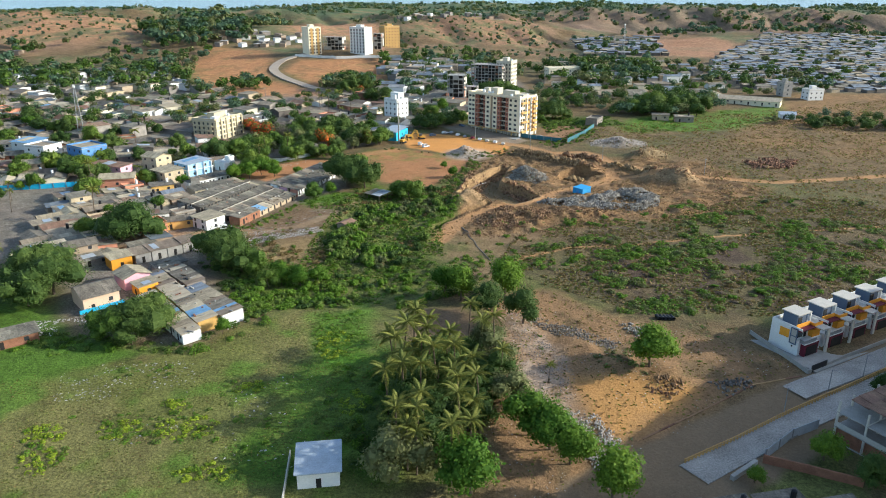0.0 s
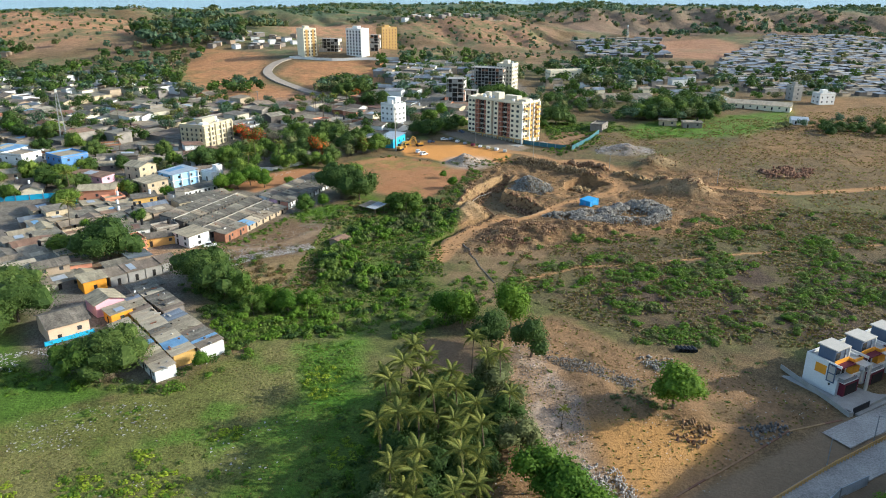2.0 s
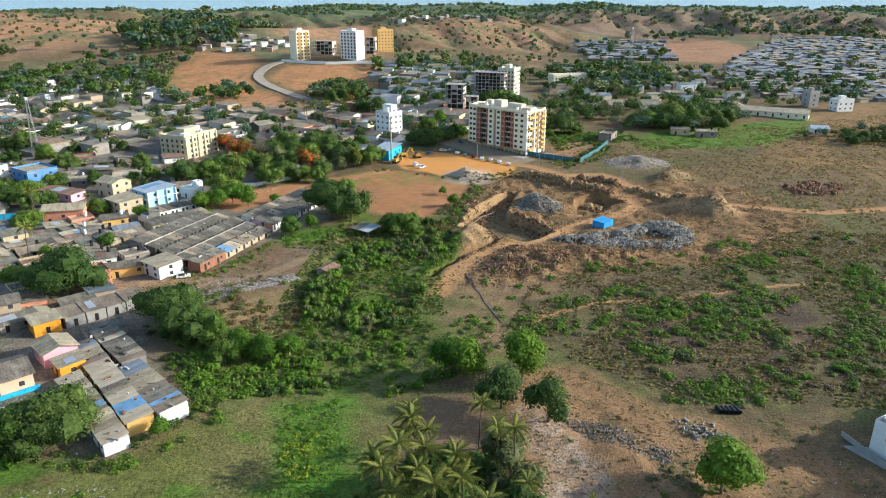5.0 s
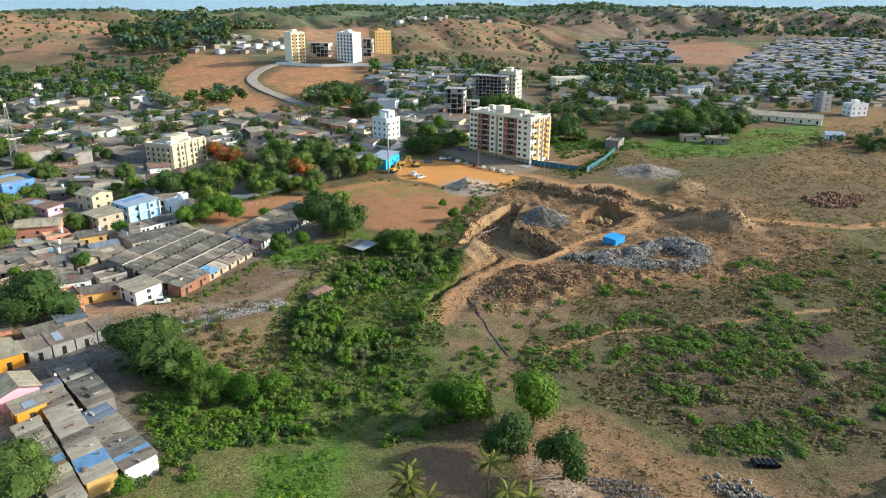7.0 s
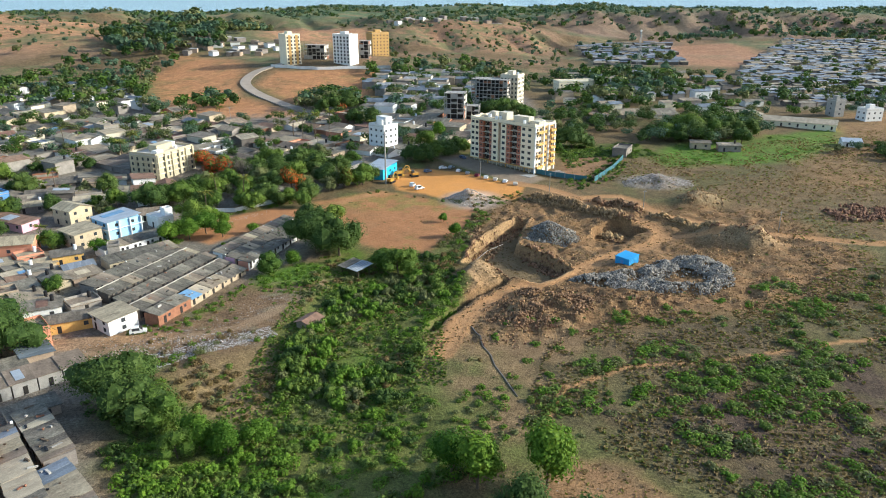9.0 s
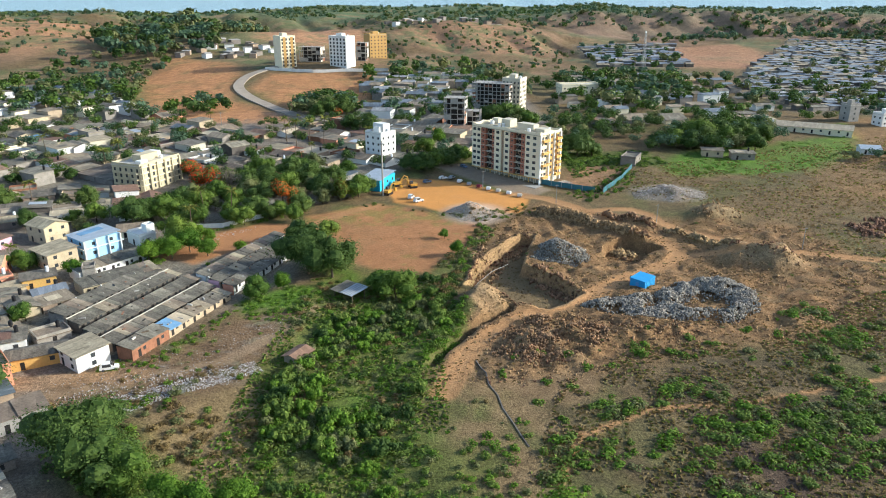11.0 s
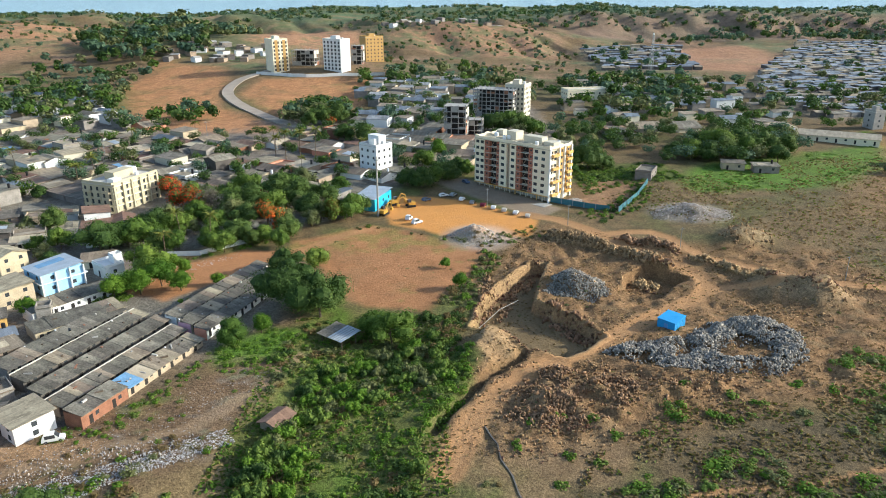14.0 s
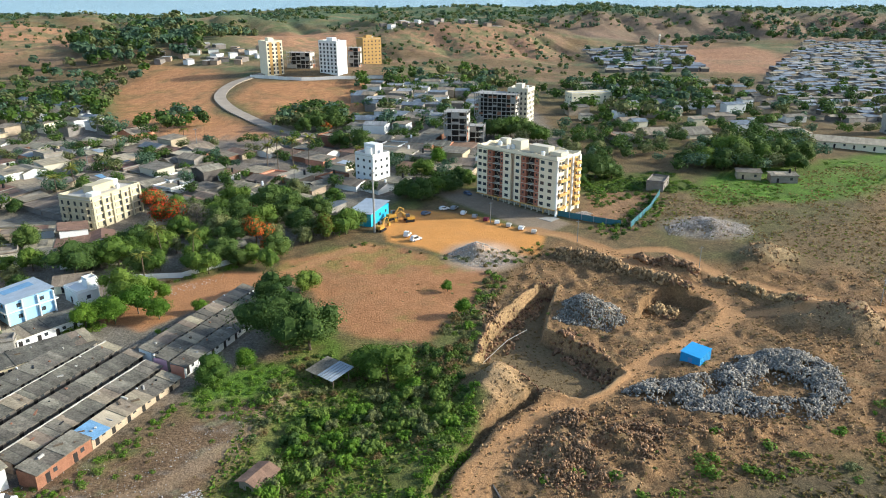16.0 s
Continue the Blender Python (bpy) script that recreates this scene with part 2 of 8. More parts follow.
# ---- the lie of the land ----
Y_STEPS = [-400, 60, 120, 180, 245, 300, 390, 480, 600, 700, 800, 950, 1040, 1135, 1350, 1480, 1900, 2600, 4000, 6000]
Z_STEPS = [-4, -3.2, -2.4, -1, 0.3, 1.4, 4.5, 8, 13, 17, 22, 25, 28, 46, 48, 47, 16, 6, 52, 110]
HILLS = [(-90, 735, 9, 110, 80), (10, 1010, 24, 150, 110), (-520, 980, 26, 240, 150), (-230, 870, 14, 130, 100), (420, 1180, 12, 260, 140)]


def lattice(seed, n=256):
    return np.random.default_rng(seed).random((n, n))


LATS = [lattice(100 + i) for i in range(6)]


def fuzz(x, y, size, octaves=3, seed=0):
    """Smooth noise, -1 to 1, over the plan; size: metres of its largest lumps."""
    x, y = np.asarray(x, float), np.asarray(y, float)
    total, amp, out = 0, 1.0, 0
    for o in range(octaves):
        lat = LATS[(seed + o) % 6]
        u, v = x / size + 31.7 * (seed + o), y / size + 17.3 * (seed + o)
        i, j = np.floor(u).astype(int), np.floor(v).astype(int)
        fu, fv = u - i, v - j
        fu, fv = fu * fu * (3 - 2 * fu), fv * fv * (3 - 2 * fv)
        n = lat.shape[0]
        a, b = lat[i % n, j % n], lat[(i + 1) % n, j % n]
        c, d = lat[i % n, (j + 1) % n], lat[(i + 1) % n, (j + 1) % n]
        out = out + amp * ((a * (1 - fu) + b * fu) * (1 - fv) + (c * (1 - fu) + d * fu) * fv)
        total, amp, size = total + amp, amp * 0.5, size * 0.5
    return out / total * 2 - 1


def inside(x, y, poly):
    """Metres inside the outline (minus: outside) of a polygon of the plan."""
    x, y = np.asarray(x, float), np.asarray(y, float)
    best = np.full(x.shape, 1e9)
    odd = np.zeros(x.shape, bool)
    for (ax, ay), (bx, by) in zip(poly, poly[1:] + poly[:1]):
        dx, dy = bx - ax, by - ay
        k = np.clip(((x - ax) * dx + (y - ay) * dy) / (dx * dx + dy * dy + 1e-9), 0, 1)
        best = np.minimum(best, np.hypot(x - ax - k * dx, y - ay - k * dy))
        odd ^= ((ay > y) != (by > y)) & (x < (bx - ax) * (y - ay) / (by - ay + 1e-12) + ax)
    return np.where(odd, best, -best)


def along(x, y, line):
    """Metres from a line of the plan."""
    x, y = np.asarray(x, float), np.asarray(y, float)
    best = np.full(x.shape, 1e9)
    for (ax, ay), (bx, by) in zip(line, line[1:]):
        dx, dy = bx - ax, by - ay
        k = np.clip(((x - ax) * dx + (y - ay) * dy) / (dx * dx + dy * dy + 1e-9), 0, 1)
        best = np.minimum(best, np.hypot(x - ax - k * dx, y - ay - k * dy))
    return best


def smooth(v, a, b):
    k = np.clip((v - a) / (b - a), 0, 1)
    return k * k * (3 - 2 * k)


# Zones of the plan, metres.
PIT = [(7, 294), (14, 290), (20, 282), (29, 278), (34, 281), (40, 288), (37, 295), (31, 302), (25, 309), (28, 322), (33, 337), (28, 337), (19, 323), (14, 316), (9, 305)]
PIT_SMALL = [(51, 316), (60, 310.5), (74.5, 325), (71.5, 329), (63.5, 334), (55, 326)]
DITCH = [(19, 281), (17.6, 277.8), (12.3, 273.9), (7, 267.7), (2.1, 260.1), (-1.4, 254.1), (-3.5, 248.5)]
BACK_WALL = [(38, 360), (49.6, 351.5), (57, 345.4), (63, 338), (70, 332.5)]
TRACK_MAIN = [(-1, 235), (2.5, 246.6), (4.9, 253.7), (9.9, 261.5), (16.6, 269.8), (24.7, 275.4), (33.2, 281), (38, 285), (44.5, 290), (53.4, 297), (65.5, 305.4), (73, 311), (77.5, 317), (78.5, 323.6), (76, 331.5), (71, 340), (65, 347.3), (58.5, 355), (53, 366), (43, 378.7), (32, 385)]
TRACK_EAST = [(56, 362), (66.8, 364.8), (74.3, 364.5), (79.8, 358.7), (82.3, 347), (86, 340), (92.3, 337), (98, 331), (105, 326), (113, 321), (121, 319), (150, 310), (260, 330)]
TRACK_FORK = [(77, 315), (82.6, 317.3), (88, 316.5), (94, 313.5), (100, 314), (109, 322)]
FOOT_PATH = [(20, 205), (26, 219), (45, 229), (67, 231), (100, 240), (160, 250)]
PLAZA = [(-23, 391), (-19, 408), (-4, 408), (11, 401), (23, 391), (36, 378), (31, 361), (16, 359), (3, 360), (-8, 369), (-19, 375)]
FIELD = [(-52, 346), (-52, 358), (-38, 366), (-27, 374), (-12, 368), (13, 349), (9, 325), (0, 315), (-5, 303), (-22, 307), (-32, 318), (-38, 334)]
YARD = [(-97, 318), (-84, 338), (-66, 350), (-48, 348), (-60, 332), (-80, 312)]
MEADOW = [(-140, 60), (-120, 130), (-98, 145), (-64, 157), (-52, 172), (-37, 185), (-21, 172), (-8, 152), (-6, 60)]
LUSH = [(-36, 178), (-22, 180), (-19, 162), (-22, 147), (-30, 149)]
GULLY = [(-52, 178), (-66, 215), (-50, 240), (-44, 262), (-40, 293), (-35, 307), (-5, 303), (4, 279), (-6, 246), (-4, 220), (2, 211), (4, 194), (-20, 176)]
RUBBLE_LANE = [(-94, 232), (-84, 250), (-64, 262), (-54, 276), (-40, 280), (-40, 262), (-47, 240), (-60, 232), (-74, 226)]
DRY_PATCH = [(-72, 238), (-66, 247), (-50, 248), (-40, 240), (-38, 212), (-45, 206), (-58, 217)]
LANE = [(-112, 229), (-88, 235.2), (-73.7, 240.3), (-63.7, 244.8), (-53.2, 250.2), (-42, 264.9), (-37, 280)]
VERGE = [(-150, 130), (-124, 200), (-108, 180), (-93, 163), (-66, 157), (-100, 138)]
SWAMP = [(-54, 272), (-58, 283), (-47, 297), (-39, 292), (-43, 270)]
CLEARING = [(10, 100), (8, 125), (13, 150), (12, 182), (22, 196), (32, 191), (45, 176), (68, 163), (84, 150), (60, 134), (36, 112)]
ORANGE_SLOPE = [(28, 146), (38, 143), (58, 140), (48, 128), (35, 122)]
PALE_BREAK = [(14, 178), (20, 180), (26, 165), (30, 150), (28, 128), (20, 130), (18, 150)]
SCRUB = [(14, 205), (26, 240), (48, 256), (80, 258), (130, 290), (180, 280), (170, 190), (108, 174), (52, 179), (31, 196)]
BURNT = [(41, 200), (60, 224), (106, 233), (135, 220), (122, 186), (84, 178), (56, 186)]
QUARRY = [(-4, 240), (8, 300), (18, 345), (40, 372), (80, 352), (130, 345), (140, 300), (110, 262), (60, 254), (20, 236)]
GREEN_FAR = [(98, 434), (110, 411), (157, 414), (200, 440), (222, 468), (240, 520), (214, 486), (169, 470), (128, 455)]
SETTLED = [(-63, 160), (-58, 176), (-76, 212), (-86, 236), (-80, 250), (-44, 300), (-46, 340), (-95, 318), (-85, 350), (-40, 380), (-20, 420), (0, 450), (30, 470), (70, 470), (60, 640), (-80, 560), (-170, 560), (-420, 620), (-420, 420), (-160, 220), (-116, 202), (-104, 176), (-90, 166)]
RED_SLOPE = [(-234, 674), (-240, 775), (-178, 740), (-160, 690), (-158, 660), (-142, 600), (-85, 530), (-141, 528), (-185, 561)]
RED_BANK = [(-140, 641), (-135, 690), (-50, 690), (-45, 600), (-75, 585), (-100, 575)]
RED_HILL = [(-560, 800), (-600, 1000), (-350, 1050), (-300, 900), (-390, 800)]
RED_MID = [(-30, 880), (-60, 960), (60, 1020), (130, 960), (110, 840), (60, 830)]
RED_EAST = [(190, 800), (200, 900), (330, 930), (380, 850), (300, 740), (220, 760)]
SLUM_HILL = [(150, 760), (165, 940), (270, 940), (230, 760)]
SLUM_EAST = [(232, 560), (236, 660), (290, 760), (430, 980), (620, 960), (620, 640), (360, 540), (300, 545)]
RED_RIGHT = [(150, 380), (200, 450), (260, 540), (330, 540), (420, 480), (420, 380), (250, 330)]
MOUNDS = [  # x, y, height, reach
    (11, 284, 5.2, 5.4), (7, 278, 3.2, 4.5), (40, 318, 1.6, 9.0), (33, 303, 1.2, 6.0), (62.5, 355, 1.5, 3.2), (70, 351.5, 1.8, 3.5), (75.5, 347, 1.6, 3.0), (83.5, 336.5, 1.5, 2.8), (89, 329.5, 1.7, 3.0), (94, 320.5, 1.3, 3.0),
    (97, 315, 4.2, 10.0), (108, 308, 4.8, 8.0), (103, 311, 2.0, 8.0), (105, 358, 4.0, 9.0), (98, 351, 2.5, 7.0), (40, 150, 2.2, 8.0), (33, 158, 1.5, 7.0), (20, 170, 1.5, 8.0), (52, 146, 1.6, 6.0),
    (95, 384, 3.0, 10.0), (11, 362, 3.4, 7.0), (38, 319, 3.2, 7.0), (66, 272, 0.8, 7.0), (84, 290, 0.8, 7.0), (54, 279, 0.7, 7.0), (30, 262, 1.2, 8.0), (20, 258, 1.0, 7.0), (45, 266, 1.0, 8.0)]


ROCK_BANK = [(11, 266), (17, 273), (30, 275), (44, 273), (70, 266), (62, 259), (42, 256), (34, 246), (24, 245), (13, 254)]
DIRT_EAST = [(0, 204), (0, 235), (6, 264), (40, 264), (34, 244), (24, 222), (14, 200)]
FORECOURT = [(47, 391), (10, 435), (-3, 428), (36, 380)]
CLEARED = [(54, 398), (64, 430), (90, 425), (78, 400), (64, 389)]


def land(x, y, detail=True):
    """Height of the ground over the plan."""
    x, y = np.asarray(x, float), np.asarray(y, float)
    z = np.interp(y, Y_STEPS, Z_STEPS)
    for a, b, c, r, s in HILLS:
        z = z + c * np.exp(-((x - a) / r) ** 2 - ((y - b) / s) ** 2)
    if not detail:
        return z
    far = smooth(y, 600, 1000)
    z = z + smooth(y, 960, 1060) * smooth(-y, -1330, -1180) * 9 * fuzz(x, y, 75, 3, 5) * smooth(np.abs(x - 10), 120, 260)
    z = z + far * (9 * fuzz(x, y, 120, 5, 1)) + 0.35 * fuzz(x, y, 14, 3, 2)
    # the long ridge on the skyline, and the ravines that cut the slopes below it
    z = z + 13 * np.exp(-((y - 1430) / 150) ** 2) * smooth(x, -480, -160) * (1 - 0.5 * smooth(x, 250, 620))
    cut = 1 - np.abs(fuzz(x + 0.35 * y, y * 0.28, 62, 3, 3)) * 2.4
    z = z - 9 * np.clip(cut, 0, 1) * smooth(y, 985, 1060) * smooth(-y, -1190, -1120)
    z = z - 5 * np.clip(cut, 0, 1) * smooth(y, 800, 880) * smooth(-y, -1010, -930) * smooth(-np.abs(x - 30), -170, -90)
    for a, b, c, r in MOUNDS:
        d2 = ((x - a) ** 2 + (y - b) ** 2) / (r * r)
        z = z + c * np.exp(-d2 * 1.6) * (1 + 0.35 * fuzz(x, y, 4, 2, 3))
    d = inside(x, y, PIT) + 0.8 * fuzz(x, y, 5, 2, 4)
    z = z - 3.7 * smooth(d, -0.35, 0.5) + 0.6 * smooth(d, -2.5, -0.8) * smooth(-d, -0.3, 0.6)
    d = inside(x, y, PIT_SMALL) + 0.8 * fuzz(x, y, 5, 2, 5)
    z = z - 3.9 * smooth(d, -0.3, 0.5)
    z = z - 2.1 * smooth(-along(x, y, DITCH), -1.9, -0.7)
    z = z + 1.9 * smooth(-along(x, y, BACK_WALL), -2.6, -1.0) * (1 + 0.5 * fuzz(x, y, 3, 2, 1))
    rough = smooth(inside(x, y, QUARRY), -4, 8) * smooth(-np.maximum(inside(x, y, PIT), inside(x, y, PIT_SMALL)), -0.2, 0.8)
    bank = smooth(inside(x, y, ROCK_BANK), -1, 4)
    z = z + bank * 1.5 * (1 - np.abs(fuzz(x * 0.55 - y * 0.3, y + 0.4 * x, 8, 3, 4)) * 2.6).clip(-0.3, 1)
    tracks = np.minimum(np.minimum(along(x, y, TRACK_MAIN), along(x, y, TRACK_EAST)), along(x, y, TRACK_FORK))
    z = z + rough * smooth(tracks, 1.5, 5) * (0.9 * fuzz(x, y, 7, 3, 2) + 0.8 * fuzz(x, y, 3.2, 2, 0))
    z = z - 0.25 * smooth(-tracks, -3, -1.2)
    g = smooth(inside(x, y, GULLY), 0, 12)
    z = z - 1.2 * g
    return z


def height(x, y):
    return float(land(np.array([x]), np.array([y]))[0])


def steps(core, cap, lo_cap, hi_cap, reach):
    """Grid lines: even within each stretch (from, to, spacing) of the core, widening to cap, and ever wider past lo_cap and hi_cap."""
    mid = []
    for p, q, fine in core:
        mid += list(np.arange(p, q - fine * 0.5, fine))
    mid.append(core[-1][1])

    def outward(start, limit, sign):
        out, step = [start], core[0][2]
        while sign * out[-1] < reach:
            step = min(cap, step * 1.06) if sign * out[-1] < sign * limit else step * 1.16
            out.append(out[-1] + sign * step)
        return out[1:]

    return np.array(outward(mid[0], lo_cap, -1)[::-1] + mid + outward(mid[-1], hi_cap, 1))


def tint_ground(x, y):
    """Base colour of the soil and its sward over the plan, with some shade and haze laid in, and how grainy it is (1:
    rough sward, 0: trodden smooth).
    """
    n1, n2, n3 = fuzz(x, y, 30, 4, 0), fuzz(x, y, 9, 4, 2), fuzz(x, y, 90, 3, 4)
    n4 = fuzz(x, y, 3.5, 3, 1)
    col = np.empty((len(x), 3))
    dry, dry2 = np.array((0.160, 0.108, 0.054)), np.array((0.120, 0.093, 0.046))
    green, lush = np.array((0.125, 0.155, 0.035)), np.array((0.085, 0.165, 0.018))
    red, orange = np.array((0.42, 0.20, 0.088)), np.array((0.56, 0.29, 0.095))
    pale, grey = np.array((0.50, 0.37, 0.27)), np.array((0.27, 0.23, 0.19))
    k = smooth(n1 + n4 * 0.4, -0.3, 0.3)[:, None]
    col[:] = dry * (1 - k) + dry2 * k

    grain = np.ones(len(x))

    def lay(weight, c, even=None):
        nonlocal col, grain
        w = np.clip(weight, 0, 1)[:, None]
        col = col * (1 - w) + np.asarray(c) * w
        if even is not None:
            grain = grain * (1 - w[:, 0]) + even * w[:, 0]

    def zone(poly, soft, wob=4.0):
        return smooth(inside(x, y, poly) + wob * n2 + 0.35 * wob * n4, -soft, soft)

    lay(smooth(n1 + 0.4 * n2, -0.05, 0.4) * 0.6 * (1 - 0.65 * smooth(y, 262, 300) * smooth(x, 10, 40)), green * 0.95)
    far = smooth(y, 560, 760)
    lay(far * smooth(n3 + 0.3 * n1, 0.0, 0.5) * 0.8, np.array((0.27, 0.165, 0.10)))
    lay(far * smooth(-n3 + 0.5 * n1 + 0.3 * n2, -0.1, 0.4) * 0.75, (0.115, 0.13, 0.062))
    lay(far * smooth(n1 - 0.5 * n2, 0.1, 0.5) * 0.5, (0.34, 0.19, 0.115))
    lay(smooth(y, 1090, 1180) * (0.9 - 0.7 * smooth(n1 + 0.5 * n2, 0.0, 0.45)), (0.10, 0.14, 0.07))
    lay(smooth(y, 975, 1020) * smooth(-y, -1190, -1130) * smooth(x, 120, 200) * 0.7, (0.23, 0.155, 0.11))
    lay(zone(SETTLED, 6) * 0.85, grey * 0.75)
    lay(zone(SLUM_EAST, 14) * 0.8, grey)
    lay(zone(SLUM_HILL, 14) * 0.8, grey)
    lay(zone(RED_MID, 16, 14) * 0.85, (0.31, 0.175, 0.10))
    lay(zone(RED_MID, 16, 14) * smooth(n2 + 0.6 * n1, 0.0, 0.3) * 0.75, (0.11, 0.13, 0.055))
    lay(zone(RED_EAST, 12, 10) * (0.85 - 0.4 * smooth(n1, 0, 0.4)), (0.36, 0.19, 0.11))
    lay(zone([(-234, 1092), (-145, 1074), (-80, 975), (-67, 890), (-123, 849), (-185, 866)], 14, 14) * (0.85 - 0.5 * smooth(n2 + n1, 0.1, 0.5)), (0.37, 0.19, 0.105))
    for poly in (RED_SLOPE, RED_BANK):
        lay(zone(poly, 8) * (0.9 - 0.5 * smooth(n2, 0, 0.6)), red)
    lay(zone(RED_HILL, 30), (0.37, 0.20, 0.105))
    lay(zone(RED_HILL, 30) * smooth(n1 + 0.6 * n2, 0.05, 0.4) * 0.75, (0.12, 0.135, 0.06))
    lay(zone(RED_RIGHT, 10) * smooth(n1, -0.5, 0.3) * 0.85, (0.245, 0.14, 0.065))
    lay(zone(GREEN_FAR, 5) * (0.75 + 0.4 * n2), lush * 1.05)
    lay(zone(SCRUB, 10) * smooth(n2 + 0.5 * n1, -0.2, 0.4) * 0.4, (0.115, 0.11, 0.04))
    lay(zone(SCRUB, 10) * 0.55, (0.108, 0.08, 0.042))
    lay(zone(SCRUB, 10) * smooth(n4 - 0.6 * n2, -0.2, 0.3) * 0.5, (0.08, 0.06, 0.036))
    lay(zone(BURNT, 6) * smooth(n2 + n4 * 0.5, -0.15, 0.25) * 0.85, (0.075, 0.05, 0.038))
    lay(zone(QUARRY, 6), (0.215, 0.125, 0.06), 0.8)
    lay(zone(QUARRY, 6) * smooth(n2, 0.0, 0.5) * 0.6, (0.225, 0.135, 0.06))
    lay(zone(QUARRY, 6) * smooth(n4 - 0.5 * n2, 0.1, 0.5) * 0.6, (0.105, 0.078, 0.042))
    for mx, my, r in ((98, 315, 10), (107, 309, 9), (105, 358, 9), (95, 384, 10), (11, 283, 6), (7, 278, 4)):
        lay(smooth(r - np.hypot(x - mx, y - my) + 2 * n2, -2, 4) * 0.75, (0.29, 0.20, 0.11))
    lay(zone(DIRT_EAST, 4) * smooth(n2 - 0.3 * n4, -0.45, 0.15) * 0.85, (0.205, 0.135, 0.072))
    lay(zone(GULLY, 5), (0.118, 0.125, 0.034))
    lay(zone(GULLY, 5) * smooth(n2, 0.15, 0.5) * 0.55, lush)
    lay(zone(MEADOW, 4), (0.138, 0.140, 0.038))
    lay(zone(MEADOW, 4) * smooth(n2 + n1, 0.1, 0.6) * 0.6, (0.17, 0.145, 0.055))
    lay(zone(MEADOW, 4) * smooth(x, -52, -40) * smooth(n1 + 0.3 * n2, -0.4, 0.2) * 0.6, (0.17, 0.15, 0.055))
    lay(zone(MEADOW, 4) * smooth(-n2 + 0.4 * n1, 0.15, 0.5) * 0.7, lush)
    # the grove's shade painted into the sward as a darker green
    lay(zone([(-40, 108), (-38, 128), (-35, 150), (-26, 158), (-13, 158), (-10, 108)], 5, 5) * (0.65 + 0.3 * smooth(n2, -0.3, 0.3)), lush * 0.72)
    lay(zone(LUSH, 3) * 0.85, lush * np.array((1.05, 1.12, 1.0)))
    lay(zone([(-8, 163), (-7, 180), (5, 183), (11, 174), (9, 160), (0, 158)], 2.5, 2) * 0.9, (0.21, 0.135, 0.08), 0.5)
    lay(zone([(8, 277), (2, 286), (-4, 262), (-10, 246), (-5, 249), (3, 261)], 1.5, 1.0) * 0.9, green * 0.7)
    lay(zone([(-53, 169), (-50, 182), (-60, 199), (-74, 216), (-66, 224), (-54, 208), (-46, 184)], 2, 2) * 0.9, green * 0.75)
    lay(zone(DRY_PATCH, 4) * 0.9, dry * 1.35)
    lay(zone(VERGE, 4) * 0.9, lush * 0.85)
    lay(zone(SWAMP, 3, 2) * 0.9, lush)
    lay(zone(RUBBLE_LANE, 3), (0.17, 0.108, 0.06))
    lay(zone(RUBBLE_LANE, 3) * smooth(n4 + 0.4 * n2, 0.0, 0.4) * 0.6, (0.115, 0.078, 0.045))
    lay(zone(RUBBLE_LANE, 3) * smooth(n2 + 0.5 * n4, 0.0, 0.4) * 0.6, green * 0.9)
    lay(zone(RUBBLE_LANE, 3) * smooth(n4, 0.2, 0.5) * 0.25, (0.30, 0.26, 0.22))
    # lanes between the rows laid near-black: paving with their shade painted in
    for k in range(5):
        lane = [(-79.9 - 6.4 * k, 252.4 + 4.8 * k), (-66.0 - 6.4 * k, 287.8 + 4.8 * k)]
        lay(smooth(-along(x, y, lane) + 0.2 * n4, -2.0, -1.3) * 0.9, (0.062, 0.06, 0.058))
    lay(zone(CLEARING, 3), (0.275, 0.162, 0.08), 0.6)
    lay(zone(CLEARING, 3) * smooth(n2 + 0.5 * n4, 0.1, 0.5) * 0.75, (0.125, 0.09, 0.048))
    lay(zone(PALE_BREAK, 2.5) * (0.35 + 0.6 * smooth(n4 + n2, -0.3, 0.3)), pale * 0.95, 0.6)
    lay(zone(ORANGE_SLOPE, 3) * 0.9, orange * 0.9, 0.25)
    lay(zone(FIELD, 2, 2) * 0.95, (0.355, 0.168, 0.075), 0.5)
    lay(zone(FIELD, 2, 2) * smooth(n2 - 0.4 * n4, 0.05, 0.4) * 0.5, (0.27, 0.15, 0.07))
    lay(zone(FIELD, 2, 2) * smooth(n1 + 0.6 * n4, 0.05, 0.5) * 0.5, green * 1.2, 0.8)
    lay(zone(FIELD, 2, 2) * smooth(-along(x, y, [(-55, 343), (-46, 350), (-36, 362), (-26, 371)]) + n4, -3.2, -1.8) * 0.7, (0.43, 0.215, 0.10), 0.3)
    lay(zone(YARD, 1.5, 1.5), (0.40, 0.19, 0.085), 0.35)
    lay(zone(PLAZA, 1.5, 1.2), (0.60, 0.275, 0.078), 0.15)
    lay(zone(PLAZA, 1.5, 1.2) * smooth(n1 + 0.5 * n2, 0.0, 0.4) * 0.4, (0.52, 0.25, 0.095))
    lay(smooth(13 - np.hypot(x - 13, y - 361), -3, 5) * 0.7, (0.50, 0.39, 0.31), 0.3)
    lay(smooth(13 - np.hypot((x - 95) * 0.8, y - 385), -2, 4) * 0.6, (0.36, 0.30, 0.25), 0.5)
    lay(zone(FORECOURT, 1.5, 1.5) * 0.95, (0.27, 0.205, 0.145), 0.35)
    lay(zone([(58, 428), (58, 456), (106, 458), (114, 430), (94, 426), (74, 432)], 3, 3) * 0.9, green * 0.75)
